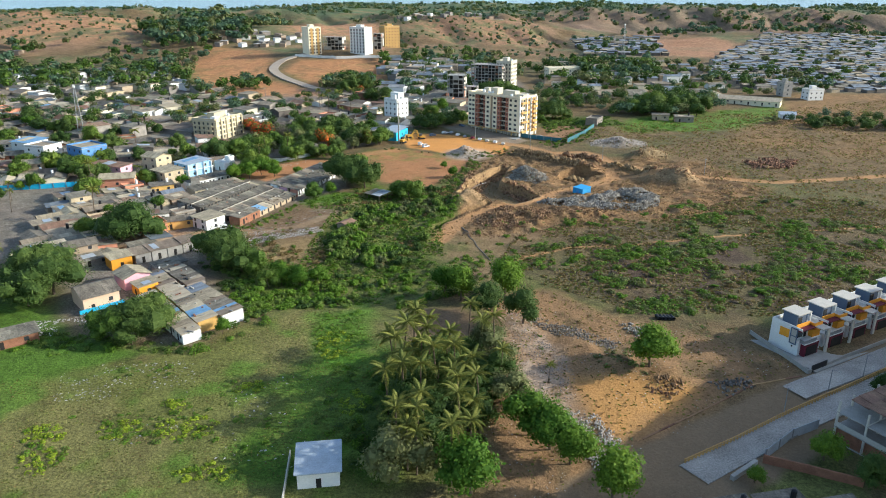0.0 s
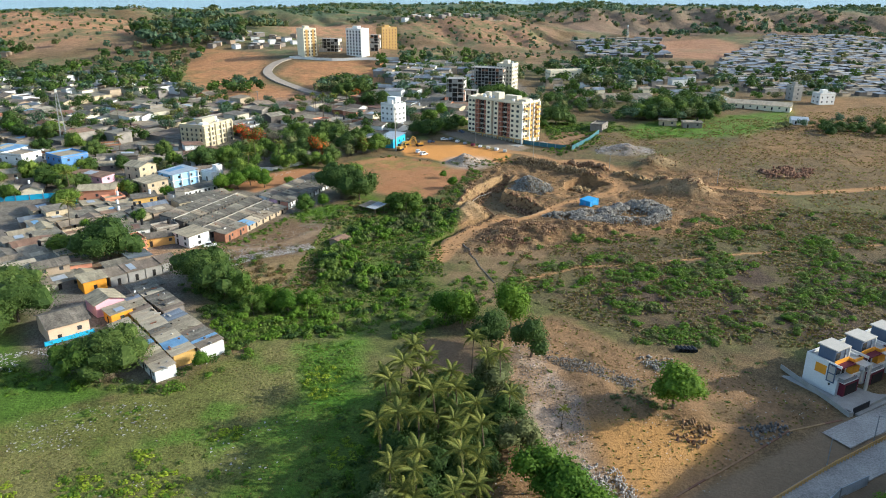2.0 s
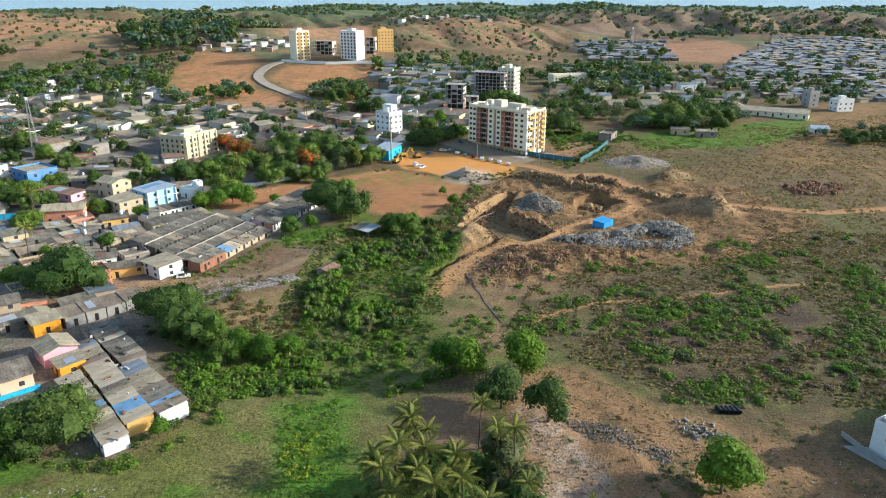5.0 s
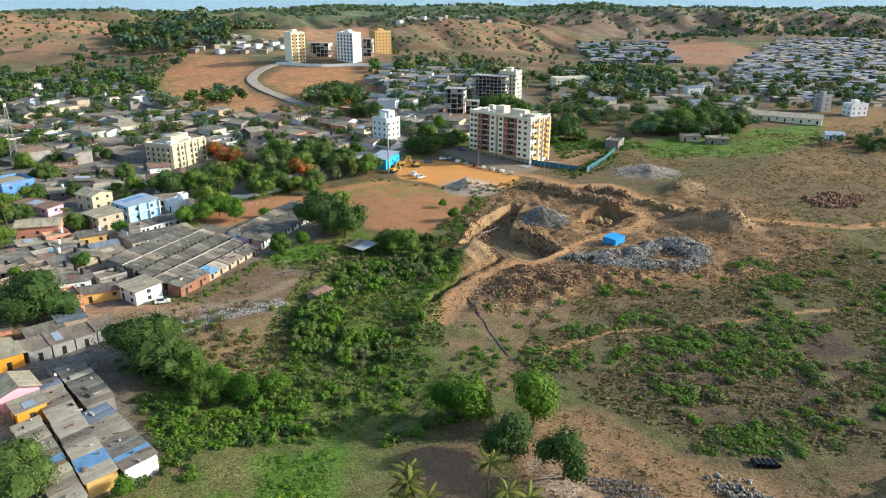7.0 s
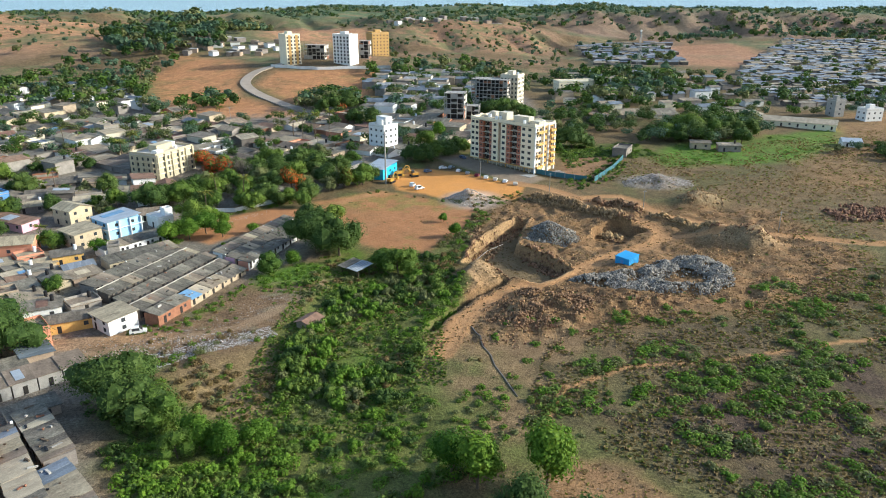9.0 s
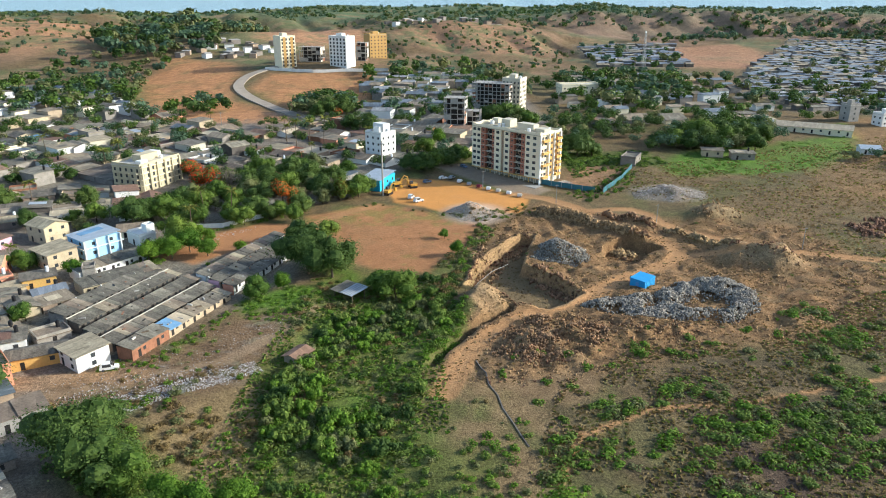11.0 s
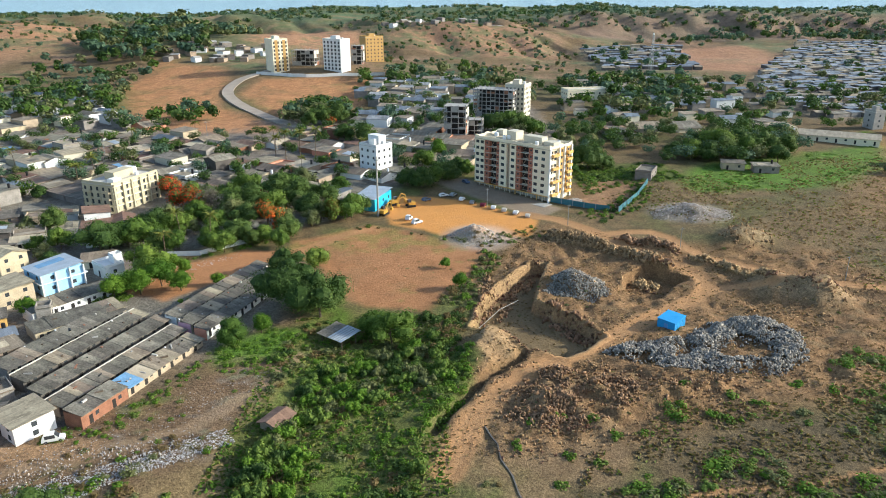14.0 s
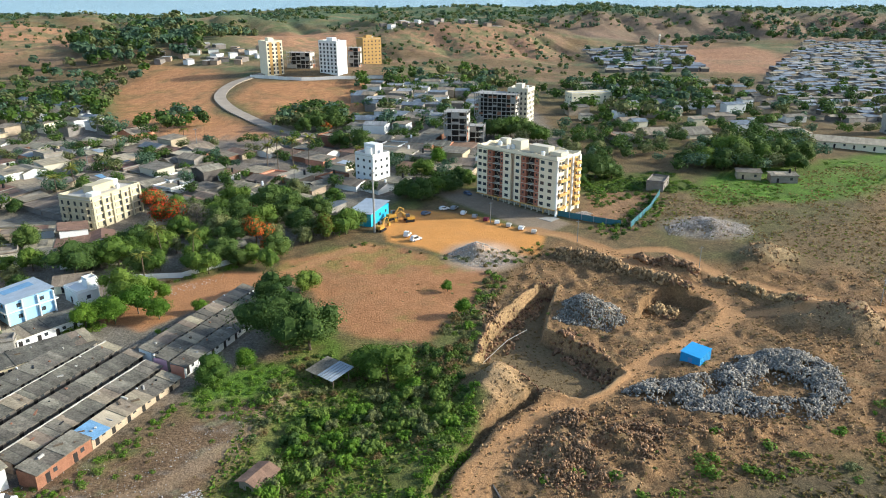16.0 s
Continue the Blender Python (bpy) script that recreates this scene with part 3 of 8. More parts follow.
    lay(zone(CLEARED, 3, 3) * (0.8 - 0.4 * smooth(n2, 0, .5)), (0.30, 0.17, 0.09))
    for line, w in ((TRACK_MAIN, 4.0), (TRACK_EAST, 3.0), (TRACK_FORK, 2.3), (FOOT_PATH, 0.9)):
        lay(smooth(-along(x, y, line) + 0.6 * n4, -w, -w * 0.5) * 0.95, (0.40, 0.218, 0.098), 0.22)
        lay((np.abs(along(x, y, line) - 0.9) < 0.35) * smooth(n2, -0.3, 0.2) * (w > 2) * 0.35, (0.47, 0.27, 0.13))
    lay(smooth(-along(x, y, LANE) + 0.5 * n4, -2.6, -1.2) * 0.75, (0.29, 0.195, 0.115), 0.3)
    lay(smooth(-along(x, y, [(-112, 238), (-94, 240.5), (-80, 244), (-72, 243)]) + 0.6 * n4, -4.5, -2.5) * 0.7, (0.33, 0.20, 0.105))
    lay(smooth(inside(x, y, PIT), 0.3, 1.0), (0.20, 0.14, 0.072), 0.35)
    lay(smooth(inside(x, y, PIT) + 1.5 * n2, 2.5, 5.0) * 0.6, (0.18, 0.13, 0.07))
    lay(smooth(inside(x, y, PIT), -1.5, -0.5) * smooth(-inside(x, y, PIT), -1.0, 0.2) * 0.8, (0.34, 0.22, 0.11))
    # ditch bottom darkened: its deep shadow laid into the soil colour
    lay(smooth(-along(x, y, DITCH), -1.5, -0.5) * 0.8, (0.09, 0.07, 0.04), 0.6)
    lay(smooth(-along(x, y, [(30, 102), (60, 120), (110, 150), (160, 183)]) + 0.8 * n4, -11, -9), (0.22, 0.155, 0.095), 0.25)
    # farthest ground in pale blue: distance haze put into its colour
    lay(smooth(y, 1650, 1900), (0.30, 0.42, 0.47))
    return np.concatenate([np.clip(col, 0.01, 0.9), np.clip(grain, 0, 1)[:, None]], 1)


def ground_material():
    m = bpy.data.materials.new("earth_and_grass")
    m.use_nodes = True
    nt = m.node_tree
    b = nt.nodes["Principled BSDF"]
    b.inputs["Roughness"].default_value = 0.95
    b.inputs["Specular IOR Level"].default_value = 0.15
    at = nt.nodes.new("ShaderNodeAttribute")
    at.attribute_name = "soil"
    geo = nt.nodes.new("ShaderNodeNewGeometry")
    fac = None
    for scale, detail, lo, hi in ((0.22, 6, 0.72, 1.32), (4.5, 4, 0.58, 1.42), (1.6, 5, 0.52, 1.5)):
        n = nt.nodes.new("ShaderNodeTexNoise")
        n.inputs["Scale"].default_value, n.inputs["Detail"].default_value, n.inputs["Roughness"].default_value = scale, detail, 0.65
        nt.links.new(geo.outputs["Position"], n.inputs["Vector"])
        r = nt.nodes.new("ShaderNodeMapRange")
        r.inputs["From Min"].default_value, r.inputs["From Max"].default_value = 0.3, 0.7
        r.inputs["To Min"].default_value, r.inputs["To Max"].default_value = lo, hi
        nt.links.new(n.outputs["Fac"], r.inputs["Value"])
        if fac is None:
            fac = r.outputs[0]
        else:
            mul = nt.nodes.new("ShaderNodeMath")
            mul.operation = 'MULTIPLY'
            nt.links.new(fac, mul.inputs[0])
            nt.links.new(r.outputs[0], mul.inputs[1])
            fac = mul.outputs[0]
            last = n
    hsv = nt.nodes.new("ShaderNodeHueSaturation")
    calm = nt.nodes.new("ShaderNodeMix")
    calm.inputs[2].default_value = 1.0
    nt.links.new(at.outputs["Alpha"], calm.inputs[0])
    nt.links.new(fac, calm.inputs[3])
    nt.links.new(at.outputs["Color"], hsv.inputs["Color"])
    nt.links.new(calm.outputs[0], hsv.inputs["Value"])
    nt.links.new(hsv.outputs[0], b.inputs["Base Color"])
    bp = nt.nodes.new("ShaderNodeBump")
    bp.inputs["Strength"].default_value, bp.inputs["Distance"].default_value = 0.9, 0.35
    nt.links.new(last.outputs["Fac"], bp.inputs["Height"])
    nt.links.new(bp.outputs[0], b.inputs["Normal"])
    return m


def build_ground():
    xs, ys = steps([(-125, -5, 1.25), (-5, 80, 0.62), (80, 135, 1.25)], 7.0, -640, 700, 4600), steps([(88, 245, 1.2), (245, 345, 0.62), (345, 400, 1.2)], 5.5, -40, 1490, 4800)
    gx, gy = np.meshgrid(xs, ys)
    x, y = gx.ravel(), gy.ravel()
    z = land(x, y)
    nx, ny = len(xs), len(ys)
    i, j = np.meshgrid(np.arange(nx - 1), np.arange(ny - 1))
    a = (j * nx + i).ravel()
    quads = np.stack([a, a + 1, a + 1 + nx, a + nx], 1)
    me = bpy.data.meshes.new("ground")
    me.vertices.add(len(x))
    me.vertices.foreach_set("co", np.stack([x, y, z], 1).ravel())
    me.loops.add(quads.size)
    me.loops.foreach_set("vertex_index", quads.ravel())
    me.polygons.add(len(quads))
    me.polygons.foreach_set("loop_start", np.arange(0, quads.size, 4))
    me.polygons.foreach_set("use_smooth", np.ones(len(quads), bool))
    me.update()
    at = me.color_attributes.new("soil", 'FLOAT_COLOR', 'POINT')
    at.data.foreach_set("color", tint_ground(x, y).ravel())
    me.materials.append(ground_material())
    return tagged(new("ground", me), "dusty orange-brown ground with green grass and scrub", "ground", kind="structure")


build_ground()


# ---- trees, palms and scrub ----
def leaf_cloud(blobs, count, size, seed, flat=0.0):
    """Leaf clumps on and in a set of lumps (x, y, z, rx, ry, rz): arrays of quad corners."""
    g = np.random.default_rng(seed)
    w = np.array([b[3] * b[4] + b[4] * b[5] + b[3] * b[5] for b in blobs])
    which = g.choice(len(blobs), count, p=w / w.sum())
    bl = np.array(blobs)[which]
    d = g.normal(size=(count, 3))
    d /= np.linalg.norm(d, axis=1)[:, None]
    r = 1 - 0.42 * g.random((count, 1)) ** 2
    r *= 1 + 0.12 * np.sin(7 * d[:, :1] + 5 * d[:, 1:2]) + 0.1 * g.normal(size=(count, 1))
    c = bl[:, :3] + d * r * bl[:, 3:]
    keep = np.ones(count, bool)
    for b in blobs:
        q = (c - np.array(b[:3])) / np.array(b[3:])
        keep &= (q ** 2).sum(1) > 0.22
    c, d = c[keep], d[keep]
    n = d + 0.36 * g.normal(size=d.shape) + np.array((0, 0, 0.4))
    n /= np.linalg.norm(n, axis=1)[:, None]
    t = np.cross(n, g.normal(size=n.shape))
    t /= np.linalg.norm(t, axis=1)[:, None]
    b2 = np.cross(n, t)
    s = size * (0.55 + 0.9 * g.random((len(c), 1)))
    q = np.stack([c - t * s * 0.5, c + b2 * s * 0.38 + n * s * 0.08, c + t * s * 0.62, c - b2 * s * 0.42 + n * s * 0.05], 1)
    return q


def inner_mass(blobs, seed, share=0.66, rings=5, sides=8):
    """The close inner foliage of a crown: a knobbly shell inside each lump, as quads."""
    g = np.random.default_rng(seed)
    out = []
    for b in blobs:
        r = share * (1 + 0.16 * g.normal(size=(rings + 1, sides)))
        th = np.linspace(0.12, math.pi - 0.12, rings + 1)[:, None]
        ph = np.linspace(0, 2 * math.pi, sides, endpoint=False)[None]
        pts = np.stack([b[0] + b[3] * r * np.sin(th) * np.cos(ph), b[1] + b[4] * r * np.sin(th) * np.sin(ph), b[2] + b[5] * r * np.cos(th) * np.ones_like(ph)], 2)
        for i in range(rings):
            for k in range(sides):
                k2 = (k + 1) % sides
                out.append([pts[i, k], pts[i + 1, k], pts[i + 1, k2], pts[i, k2]])
    return np.array(out)


def quads_mesh(name, q, mat):
    """A mesh from an array of quads (n, 4, 3)."""
    n = len(q)
    me = bpy.data.meshes.new(name)
    me.vertices.add(n * 4)
    me.vertices.foreach_set("co", q.reshape(-1))
    me.loops.add(n * 4)
    me.loops.foreach_set("vertex_index", np.arange(n * 4))
    me.polygons.add(n)
    me.polygons.foreach_set("loop_start", np.arange(0, n * 4, 4))
    me.update()
    me.materials.append(mat)
    return me


def crown_lumps(g, tall, wide, base, lumps, core):
    out = []
    for k in range(lumps):
        a, rr = g.random() * 6.28, wide * 0.5 * math.sqrt(g.random()) * 0.95
        zz = base + (tall - base) * (0.25 + 0.6 * g.random())
        s = wide * (0.20 + 0.16 * g.random())
        edge = 1 - 0.35 * (rr / (wide * 0.5))
        out.append((rr * math.cos(a), rr * math.sin(a), base + (zz - base) * edge, s, s, s * (0.65 + 0.25 * g.random())))
    out.append((0, 0, base + (tall - base) * 0.68, wide * core, wide * core, (tall - base) * (core + 0.05)))
    return out


def make_tree(name, tall, wide, base, lumps, leaves, size, mats, seed, trunk=0.22, core=0.30, dense=True):
    """A tree at the origin: tapered trunk with limbs, crown of leaf clumps."""
    g = random.Random(seed)
    blobs = crown_lumps(g, tall, wide, base, lumps, core)
    t = Build()
    top = base + (tall - base) * 0.5
    path = [(0, 0, -0.6)] + [(g.uniform(-.25, .25) * k, g.uniform(-.25, .25) * k, top * k / 4) for k in range(1, 5)]
    t.tube(path, [trunk * 1.35, trunk * 1.1, trunk, trunk * 0.8, trunk * 0.5])
    for b in blobs[:6]:
        s = path[2 if g.random() < .5 else 3]
        mid = [(s[i] + b[i]) / 2 + (0.4 if i == 2 else 0) for i in range(3)]
        t.tube([s, mid, b[:3]], [trunk * 0.5, trunk * 0.34, trunk * 0.12], 5, False)
    root = new(name)
    root.empty_display_size = 0.3
    part("trunk", t, M["bark"], root)
    shares = mats if isinstance(mats, list) else [(mats, 1.0)]
    for n, (mname, share) in enumerate(shares):
        q = leaf_cloud(blobs, int(leaves * share), size, seed + 50 + n)
        if n == 0 and dense:
            q = np.concatenate([q, inner_mass(blobs, seed + 90)])
        me = quads_mesh("crown", q, M[mname])
        part("crown" if n == 0 else "blossom", me, None, root)
    return root


def make_palm(seed, tall, fronds=16, reach=3.3):
    g = random.Random(seed)
    root = new("palm_tree")
    root.empty_display_size = 0.3
    lean = (g.uniform(-.9, .9), g.uniform(-.9, .9))
    path = [(lean[0] * (k / 6) ** 2, lean[1] * (k / 6) ** 2, -0.5 + (tall + 0.5) * k / 6) for k in range(7)]
    part("trunk", Build().tube(path, [0.24, 0.19, 0.17, 0.16, 0.15, 0.15, 0.17]), M["bark"], root)
    kinds = []
    for kind in range(3):
        droop = (0.25, 0.55, 0.95)[kind]
        b = Build()
        spine = []
        for i in range(11):
            s = i / 10
            spine.append(Vector((reach * (s - 0.12 * droop * s * s), 0, reach * (0.42 * s - (0.45 + 0.55 * droop) * s * s))))
        b.tube(spine, [0.06 - 0.005 * i for i in range(11)], 3, False)
        for i in range(1, 11):
            for side in (-1, 1):
                for sub in (0, 0.33, 0.67):
                    s = min(1, (i - sub) / 10)
                    p = spine[i - 1].lerp(spine[i], 1 - sub)
                    ln = reach * 0.20 * math.sin(math.pi * (0.12 + 0.83 * s)) + 0.15
                    tip = p + Vector((ln * 0.45, side * ln * 0.72, -ln * (0.38 + 0.35 * droop)))
                    w = Vector((0.085, 0, 0.015))
                    mid = p.lerp(tip, 0.5) + Vector((0, 0, 0.10 * ln))
                    b.poly([p - w * 0.5, mid - w * 0.6, mid + w * 0.6, p + w * 0.5])
                    b.poly([mid - w * 0.6, tip, mid + w * 0.6])
        me = b.mesh("frond")
        me.materials.append(M["palm"])
        kinds.append(me)
    for k in range(fronds):
        a = k * 137.5 + g.uniform(-15, 15)
        tilt = (k / fronds)
        me = kinds[0 if tilt < 0.4 else 1 if tilt < 0.75 else 2]
        part("frond", me, None, root, at=pose(path[-1][0], path[-1][1], tall, 0, g.uniform(-42, -8) if tilt < 0.4 else g.uniform(-18, 22), a))
    return root


TREES = {}


def tree_kind(key, label, roots):
    for r in roots:
        tagged(r, label, "tree")
        r.matrix_basis = pose(0, -900, -300)
    TREES[key] = roots


tree_kind("broad", "broad spreading green tree with dense rounded crown", [make_tree("tree", 9.8, 10.0, 2.0, 14, 4600, 0.38, "leaf_a", 10 + i) for i in range(3)])
tree_kind("deep", "dark green leafy tree with dense crown", [make_tree("tree", 9.8, 8.8, 1.7, 13, 4600, 0.37, "leaf_b", 20 + i) for i in range(3)])
tree_kind("fresh", "bright fresh-green young tree on bare trunk", [make_tree("tree", 7.5, 6.5, 2.4, 7, 3600, 0.36, "leaf_c", 30 + i, 0.16, 0.36) for i in range(2)])
tree_kind("mango", "round-crowned dark green mango tree", [make_tree("tree", 7.5, 6.0, 2.3, 6, 3600, 0.33, "leaf_b", 40 + i, 0.2, 0.42) for i in range(2)])
tree_kind("dusty", "dusty grey-green tree with open crown", [make_tree("tree", 8.5, 8.5, 1.5, 8, 2800, 0.38, "leaf_d", 50 + i) for i in range(2)])
tree_kind("flame", "flame tree covered in red-orange blossom", [make_tree("tree", 9.0, 9.0, 3.0, 7, 1000, 0.42, [("leaf_b", 1.3), ("flame", 2.0)], 60 + i) for i in range(2)])
tree_kind("ember", "flame tree with orange blossom among green leaves", [make_tree("tree", 9.0, 8.0, 3.0, 7, 1000, 0.40, [("leaf_b", 1.2), ("flame_o", 1.7)], 65)])
tree_kind("autumn", "tree with yellowing green leaves", [make_tree("tree", 9.0, 9.0, 1.6, 7, 1800, 0.7, [("leaf_o", 0.5), ("leaf_a", 0.6)], 70)])
tree_kind("great", "great spreading dark green tree over the roofs", [make_tree("tree", 15.0, 17.0, 3.0, 22, 12000, 0.46, "leaf_b", 78, 0.4, 0.28)])
tree_kind("bare", "leafless grey-brown tree with a haze of twigs", [make_tree("tree", 9.0, 9.0, 2.2, 7, 2200, 0.30, "twig", 75, dense=False)])
tree_kind("far", "green tree among distant houses", [make_tree("tree", 8.5, 9.0, 1.5, 6, 620, 1.25, k, 80 + i) for i, k in enumerate(("leaf_b", "leaf_a", "leaf_b", "leaf_d"))])
tree_kind("mid", "leafy green tree among the houses", [make_tree("tree", 9.0, 9.5, 1.5, 8, 1150, 0.82, k, 120 + i) for i, k in enumerate(("leaf_b", "leaf_a", "leaf_c", "leaf_b", "leaf_d"))])
tree_kind("palm", "coconut palm with drooping feathery fronds", [make_palm(90 + i, t) for i, t in enumerate((11.5, 13.5, 10.0, 12.5))])
TAKEN = []          # x, y, radius of what stands already


def plant(kind, x, y, size=1.0, turn=None, label="", group=""):
    r = TREES[kind][rng.randrange(len(TREES[kind]))]
    a = rng.uniform(0, 360) if turn is None else turn
    ob = copy_thing(r, pose(x, y, height(x, y) - 0.1, 0, 0, a))
    ob.scale = (size * rng.uniform(0.92, 1.08), size * rng.uniform(0.92, 1.08), size * rng.uniform(0.92, 1.08))
    if label:
        ob["label"] = label
    if group:
        ob["group"] = group
    TAKEN.append((x, y, 3.0 * size))
    return ob


def free(x, y, r):
    return all((x - a) ** 2 + (y - b) ** 2 > (r + c) ** 2 for a, b, c in TAKEN)


def scatter(poly, spacing, seed, jitter=0.45, turn=0.0):
    """Points of a jittered grid inside a polygon."""
    g = random.Random(seed)
    xs, ys = [p[0] for p in poly], [p[1] for p in poly]
    cx, cy = sum(xs) / len(xs), sum(ys) / len(ys)
    reach = max(max(xs) - min(xs), max(ys) - min(ys))
    sx, sy = spacing if isinstance(spacing, tuple) else (spacing, spacing)
    c, s = math.cos(radians(turn)), math.sin(radians(turn))
    out = []
    for i in range(int(-reach / sx), int(reach / sx) + 1):
        for j in range(int(-reach / sy), int(reach / sy) + 1):
            u, v = (i + g.uniform(-jitter, jitter)) * sx, (j + g.uniform(-jitter, jitter)) * sy
            out.append((cx + u * c - v * s, cy + u * s + v * c))
    ins = inside(np.array([p[0] for p in out]), np.array([p[1] for p in out]), poly)
    return [p for p, k in zip(out, ins) if k > 0]


# Trees that stand alone or mark a place: kind, x, y, size.
for k, x, y, s in (("fresh", 17.4, 186, 1.6), ("mango", 20.9, 169.2, 1.4), ("mango", 12, 176, 1.4), ("fresh", 48.6, 148, 1.5), ("fresh", 5, 186, 1.5), ("fresh", 0.5, 189, 1.2),
                   ("dusty", -9.5, 109, 1.35), ("fresh", 5, 105, 1.5), ("fresh", 21, 118, 1.4), ("fresh", 17.5, 122.5, 1.35), ("fresh", 24, 113.5, 1.2), ("deep", -5, 117, 0.95), ("deep", -7, 126, 1.0), ("deep", -1, 124, 0.95), ("deep", -6, 134, 1.0), ("deep", -7, 142, 0.95), ("deep", -4, 150, 0.9), ("deep", 1, 133, 0.95), ("deep", 2, 142, 0.95), ("deep", 0, 151, 0.85), ("deep", 5, 124, 0.9), ("deep", 7, 133, 0.9), ("deep", -9, 118, 0.8), ("fresh", 30, 104, 1.35), ("dusty", 15, 133, 1.0), ("dusty", 11, 150, 1.1), ("deep", 12, 141, 0.9),
                   ("dusty", 10, 158, 0.9), ("deep", 6, 152, 0.7), ("deep", -13, 121, 0.7), ("deep", -11, 114, 0.6)):
    plant(k, x, y, s)
for k, x, y, s in (("great", -70, 212, 0.85), ("deep", -63, 207, 1.15), ("broad", -60, 206, 0.9), ("deep", -70, 222, 0.9), ("great", -108, 235, 1.0), ("great", -77, 166.5, 0.75), ("broad", -84, 163, 0.9), ("deep", -78, 160, 0.8),
                   ("great", -113, 190, 0.85), ("great", -121, 199, 0.8), ("deep", -116, 182, 1.15), ("broad", -127, 172, 1.2), ("deep", -123, 186, 1.0), ("broad", -132, 160, 0.9), ("fresh", -57, 166, 0.6),
                   ("fresh", -49, 200, 0.95), ("fresh", -43, 198, 0.9), ("broad", -52, 196, 0.6), ("fresh", -38, 201, 0.8)):
    plant(k, x, y, s)
for k, x, y, s in (("great", -42, 303, 0.9), ("deep", -34, 301, 1.4), ("deep", -38, 309, 1.0), ("deep", -32, 306, 0.9), ("deep", -48, 328, 1.0), ("broad", -40.6, 334.5, 0.7), ("broad", -14, 288, 1.0), ("broad", -18, 292, 0.8),
                   ("fresh", -67, 322, 0.55), ("fresh", -77, 318, 0.9), ("fresh", -84, 322, 1.15), ("fresh", -88, 316, 1.1), ("fresh", -94, 313, 1.0), ("broad", -90, 328, 1.1), ("fresh", 0.6, 333.5, 0.45), ("deep", -113, 347, 1.3), ("fresh", 5, 318, 0.7), ("fresh", -48, 292, 0.75), ("broad", -54, 286, 0.7)):
    plant(k, x, y, s)
for k, x, y, s in (("flame", -98, 394, 1.15), ("bare", -88.5, 391, 1.15), ("ember", -110.5, 408, 1.0), ("ember", -63, 371, 1.1), ("ember", -57, 366, 0.7), ("dusty", -77, 378, 1.15), ("bare", -47, 388, 0.8), ("deep", -70, 372, 1.1), ("deep", -72, 392, 1.2), ("broad", -64, 388, 1.0), ("autumn", -41, 378, 1.05),
                   ("broad", -34, 382, 1.05), ("deep", -48, 384, 1.0), ("deep", -30, 388, 0.7), ("dusty", -88, 366, 0.7), ("broad", -103, 356, 1.1), ("deep", -95, 352, 0.8), ("broad", -78, 352, 0.7), ("deep", -70, 358, 0.9), ("broad", -62, 358, 0.7),
                   ("deep", -56, 398, 1.2), ("deep", -66, 408, 1.2), ("broad", -80, 410, 1.1), ("deep", -46, 402, 0.9)):
    plant(k, x, y, s)
for k, x, y, s in (("deep", -14, 424, 0.95), ("deep", -8, 420, 1.0), ("broad", -3, 426, 0.9), ("deep", 4, 432, 0.9), ("deep", 8, 444, 0.8), ("broad", 12, 440, 0.7), ("broad", -8, 452, 0.9), ("fresh", 0, 470, 1.2), ("great", 69, 449, 0.78), ("deep", 63, 447, 0.9), ("deep", 76, 448, 0.9), ("broad", 61, 438, 0.55), ("deep", 33, 524, 1.3), ("broad", 40, 527, 1.2), ("deep", 46, 521, 1.3), ("broad", 53, 516, 1.0), ("deep", 27, 530, 1.0), ("fresh", 62, 500, 0.7), ("dusty", 68, 488, 0.8), ("dusty", 80, 492, 0.9),
                   ("deep", 115, 469, 0.9), ("broad", 123, 465, 1.0), ("deep", 130, 460, 1.15), ("deep", 139, 465, 1.2), ("broad", 151, 466, 1.1), ("deep", 162, 457, 0.9), ("deep", 170, 469, 1.1), ("deep", 160, 470, 1.3), ("broad", 137, 473, 1.3), ("deep", 148, 474, 1.4), ("deep", -38, 500, 1.2),
                   ("deep", -50, 505, 1.1), ("flame", -62, 545, 0.6), ("deep", -68, 548, 1.2), ("deep", -58, 552, 1.2), ("deep", -75, 540, 1.0)):
    plant(k, x, y, s)
for k, x, y, s in (("broad", -132, 308, 0.75), ("fresh", -113.5, 303, 0.75), ("broad", -112, 272, 0.55), ("broad", -147, 287, 0.85), ("broad", -152, 291, 0.7), ("deep", -173, 320, 1.0), ("broad", -181, 326, 1.0), ("deep", -188, 332, 0.9), ("broad", -166, 316, 0.8),
                   ("deep", -174, 371, 1.0), ("broad", -112, 352, 1.0), ("fresh", -84, 333, 0.8), ("fresh", -80, 330, 0.7), ("fresh", -93, 320, 0.8), ("deep", -150, 345, 0.8), ("broad", -128, 352, 0.8), ("deep", -140, 372, 0.9), ("broad", -190, 385, 1.0), ("deep", -205, 380, 0.9), ("broad", -225, 340, 1.0), ("deep", -232, 352, 1.0), ("fresh", -128, 262, 0.6), ("broad", -126, 240, 0.7)):
    plant(k, x, y, s)
for x, y, s in ((-90.6, 360, 0.95), (-77.8, 351.5, 0.9), (-89.5, 341.5, 0.95), (-74, 465, 1.1), (-68, 470, 1.15), (-80, 470, 1.0), (-60, 466, 1.1), (-86, 165, 0.55), (-30, 455, 1.0), (-36, 462, 0.9), (-150, 430, 1.1), (-156, 426, 1.0), (-162, 372, 1.0)):
    plant("palm", x, y, s)
GROVE = [(-12, 140), (-9, 158), (-5, 159), (0, 148), (5, 138), (10, 126), (6, 108), (-3, 104), (-9, 112), (-12, 125)]
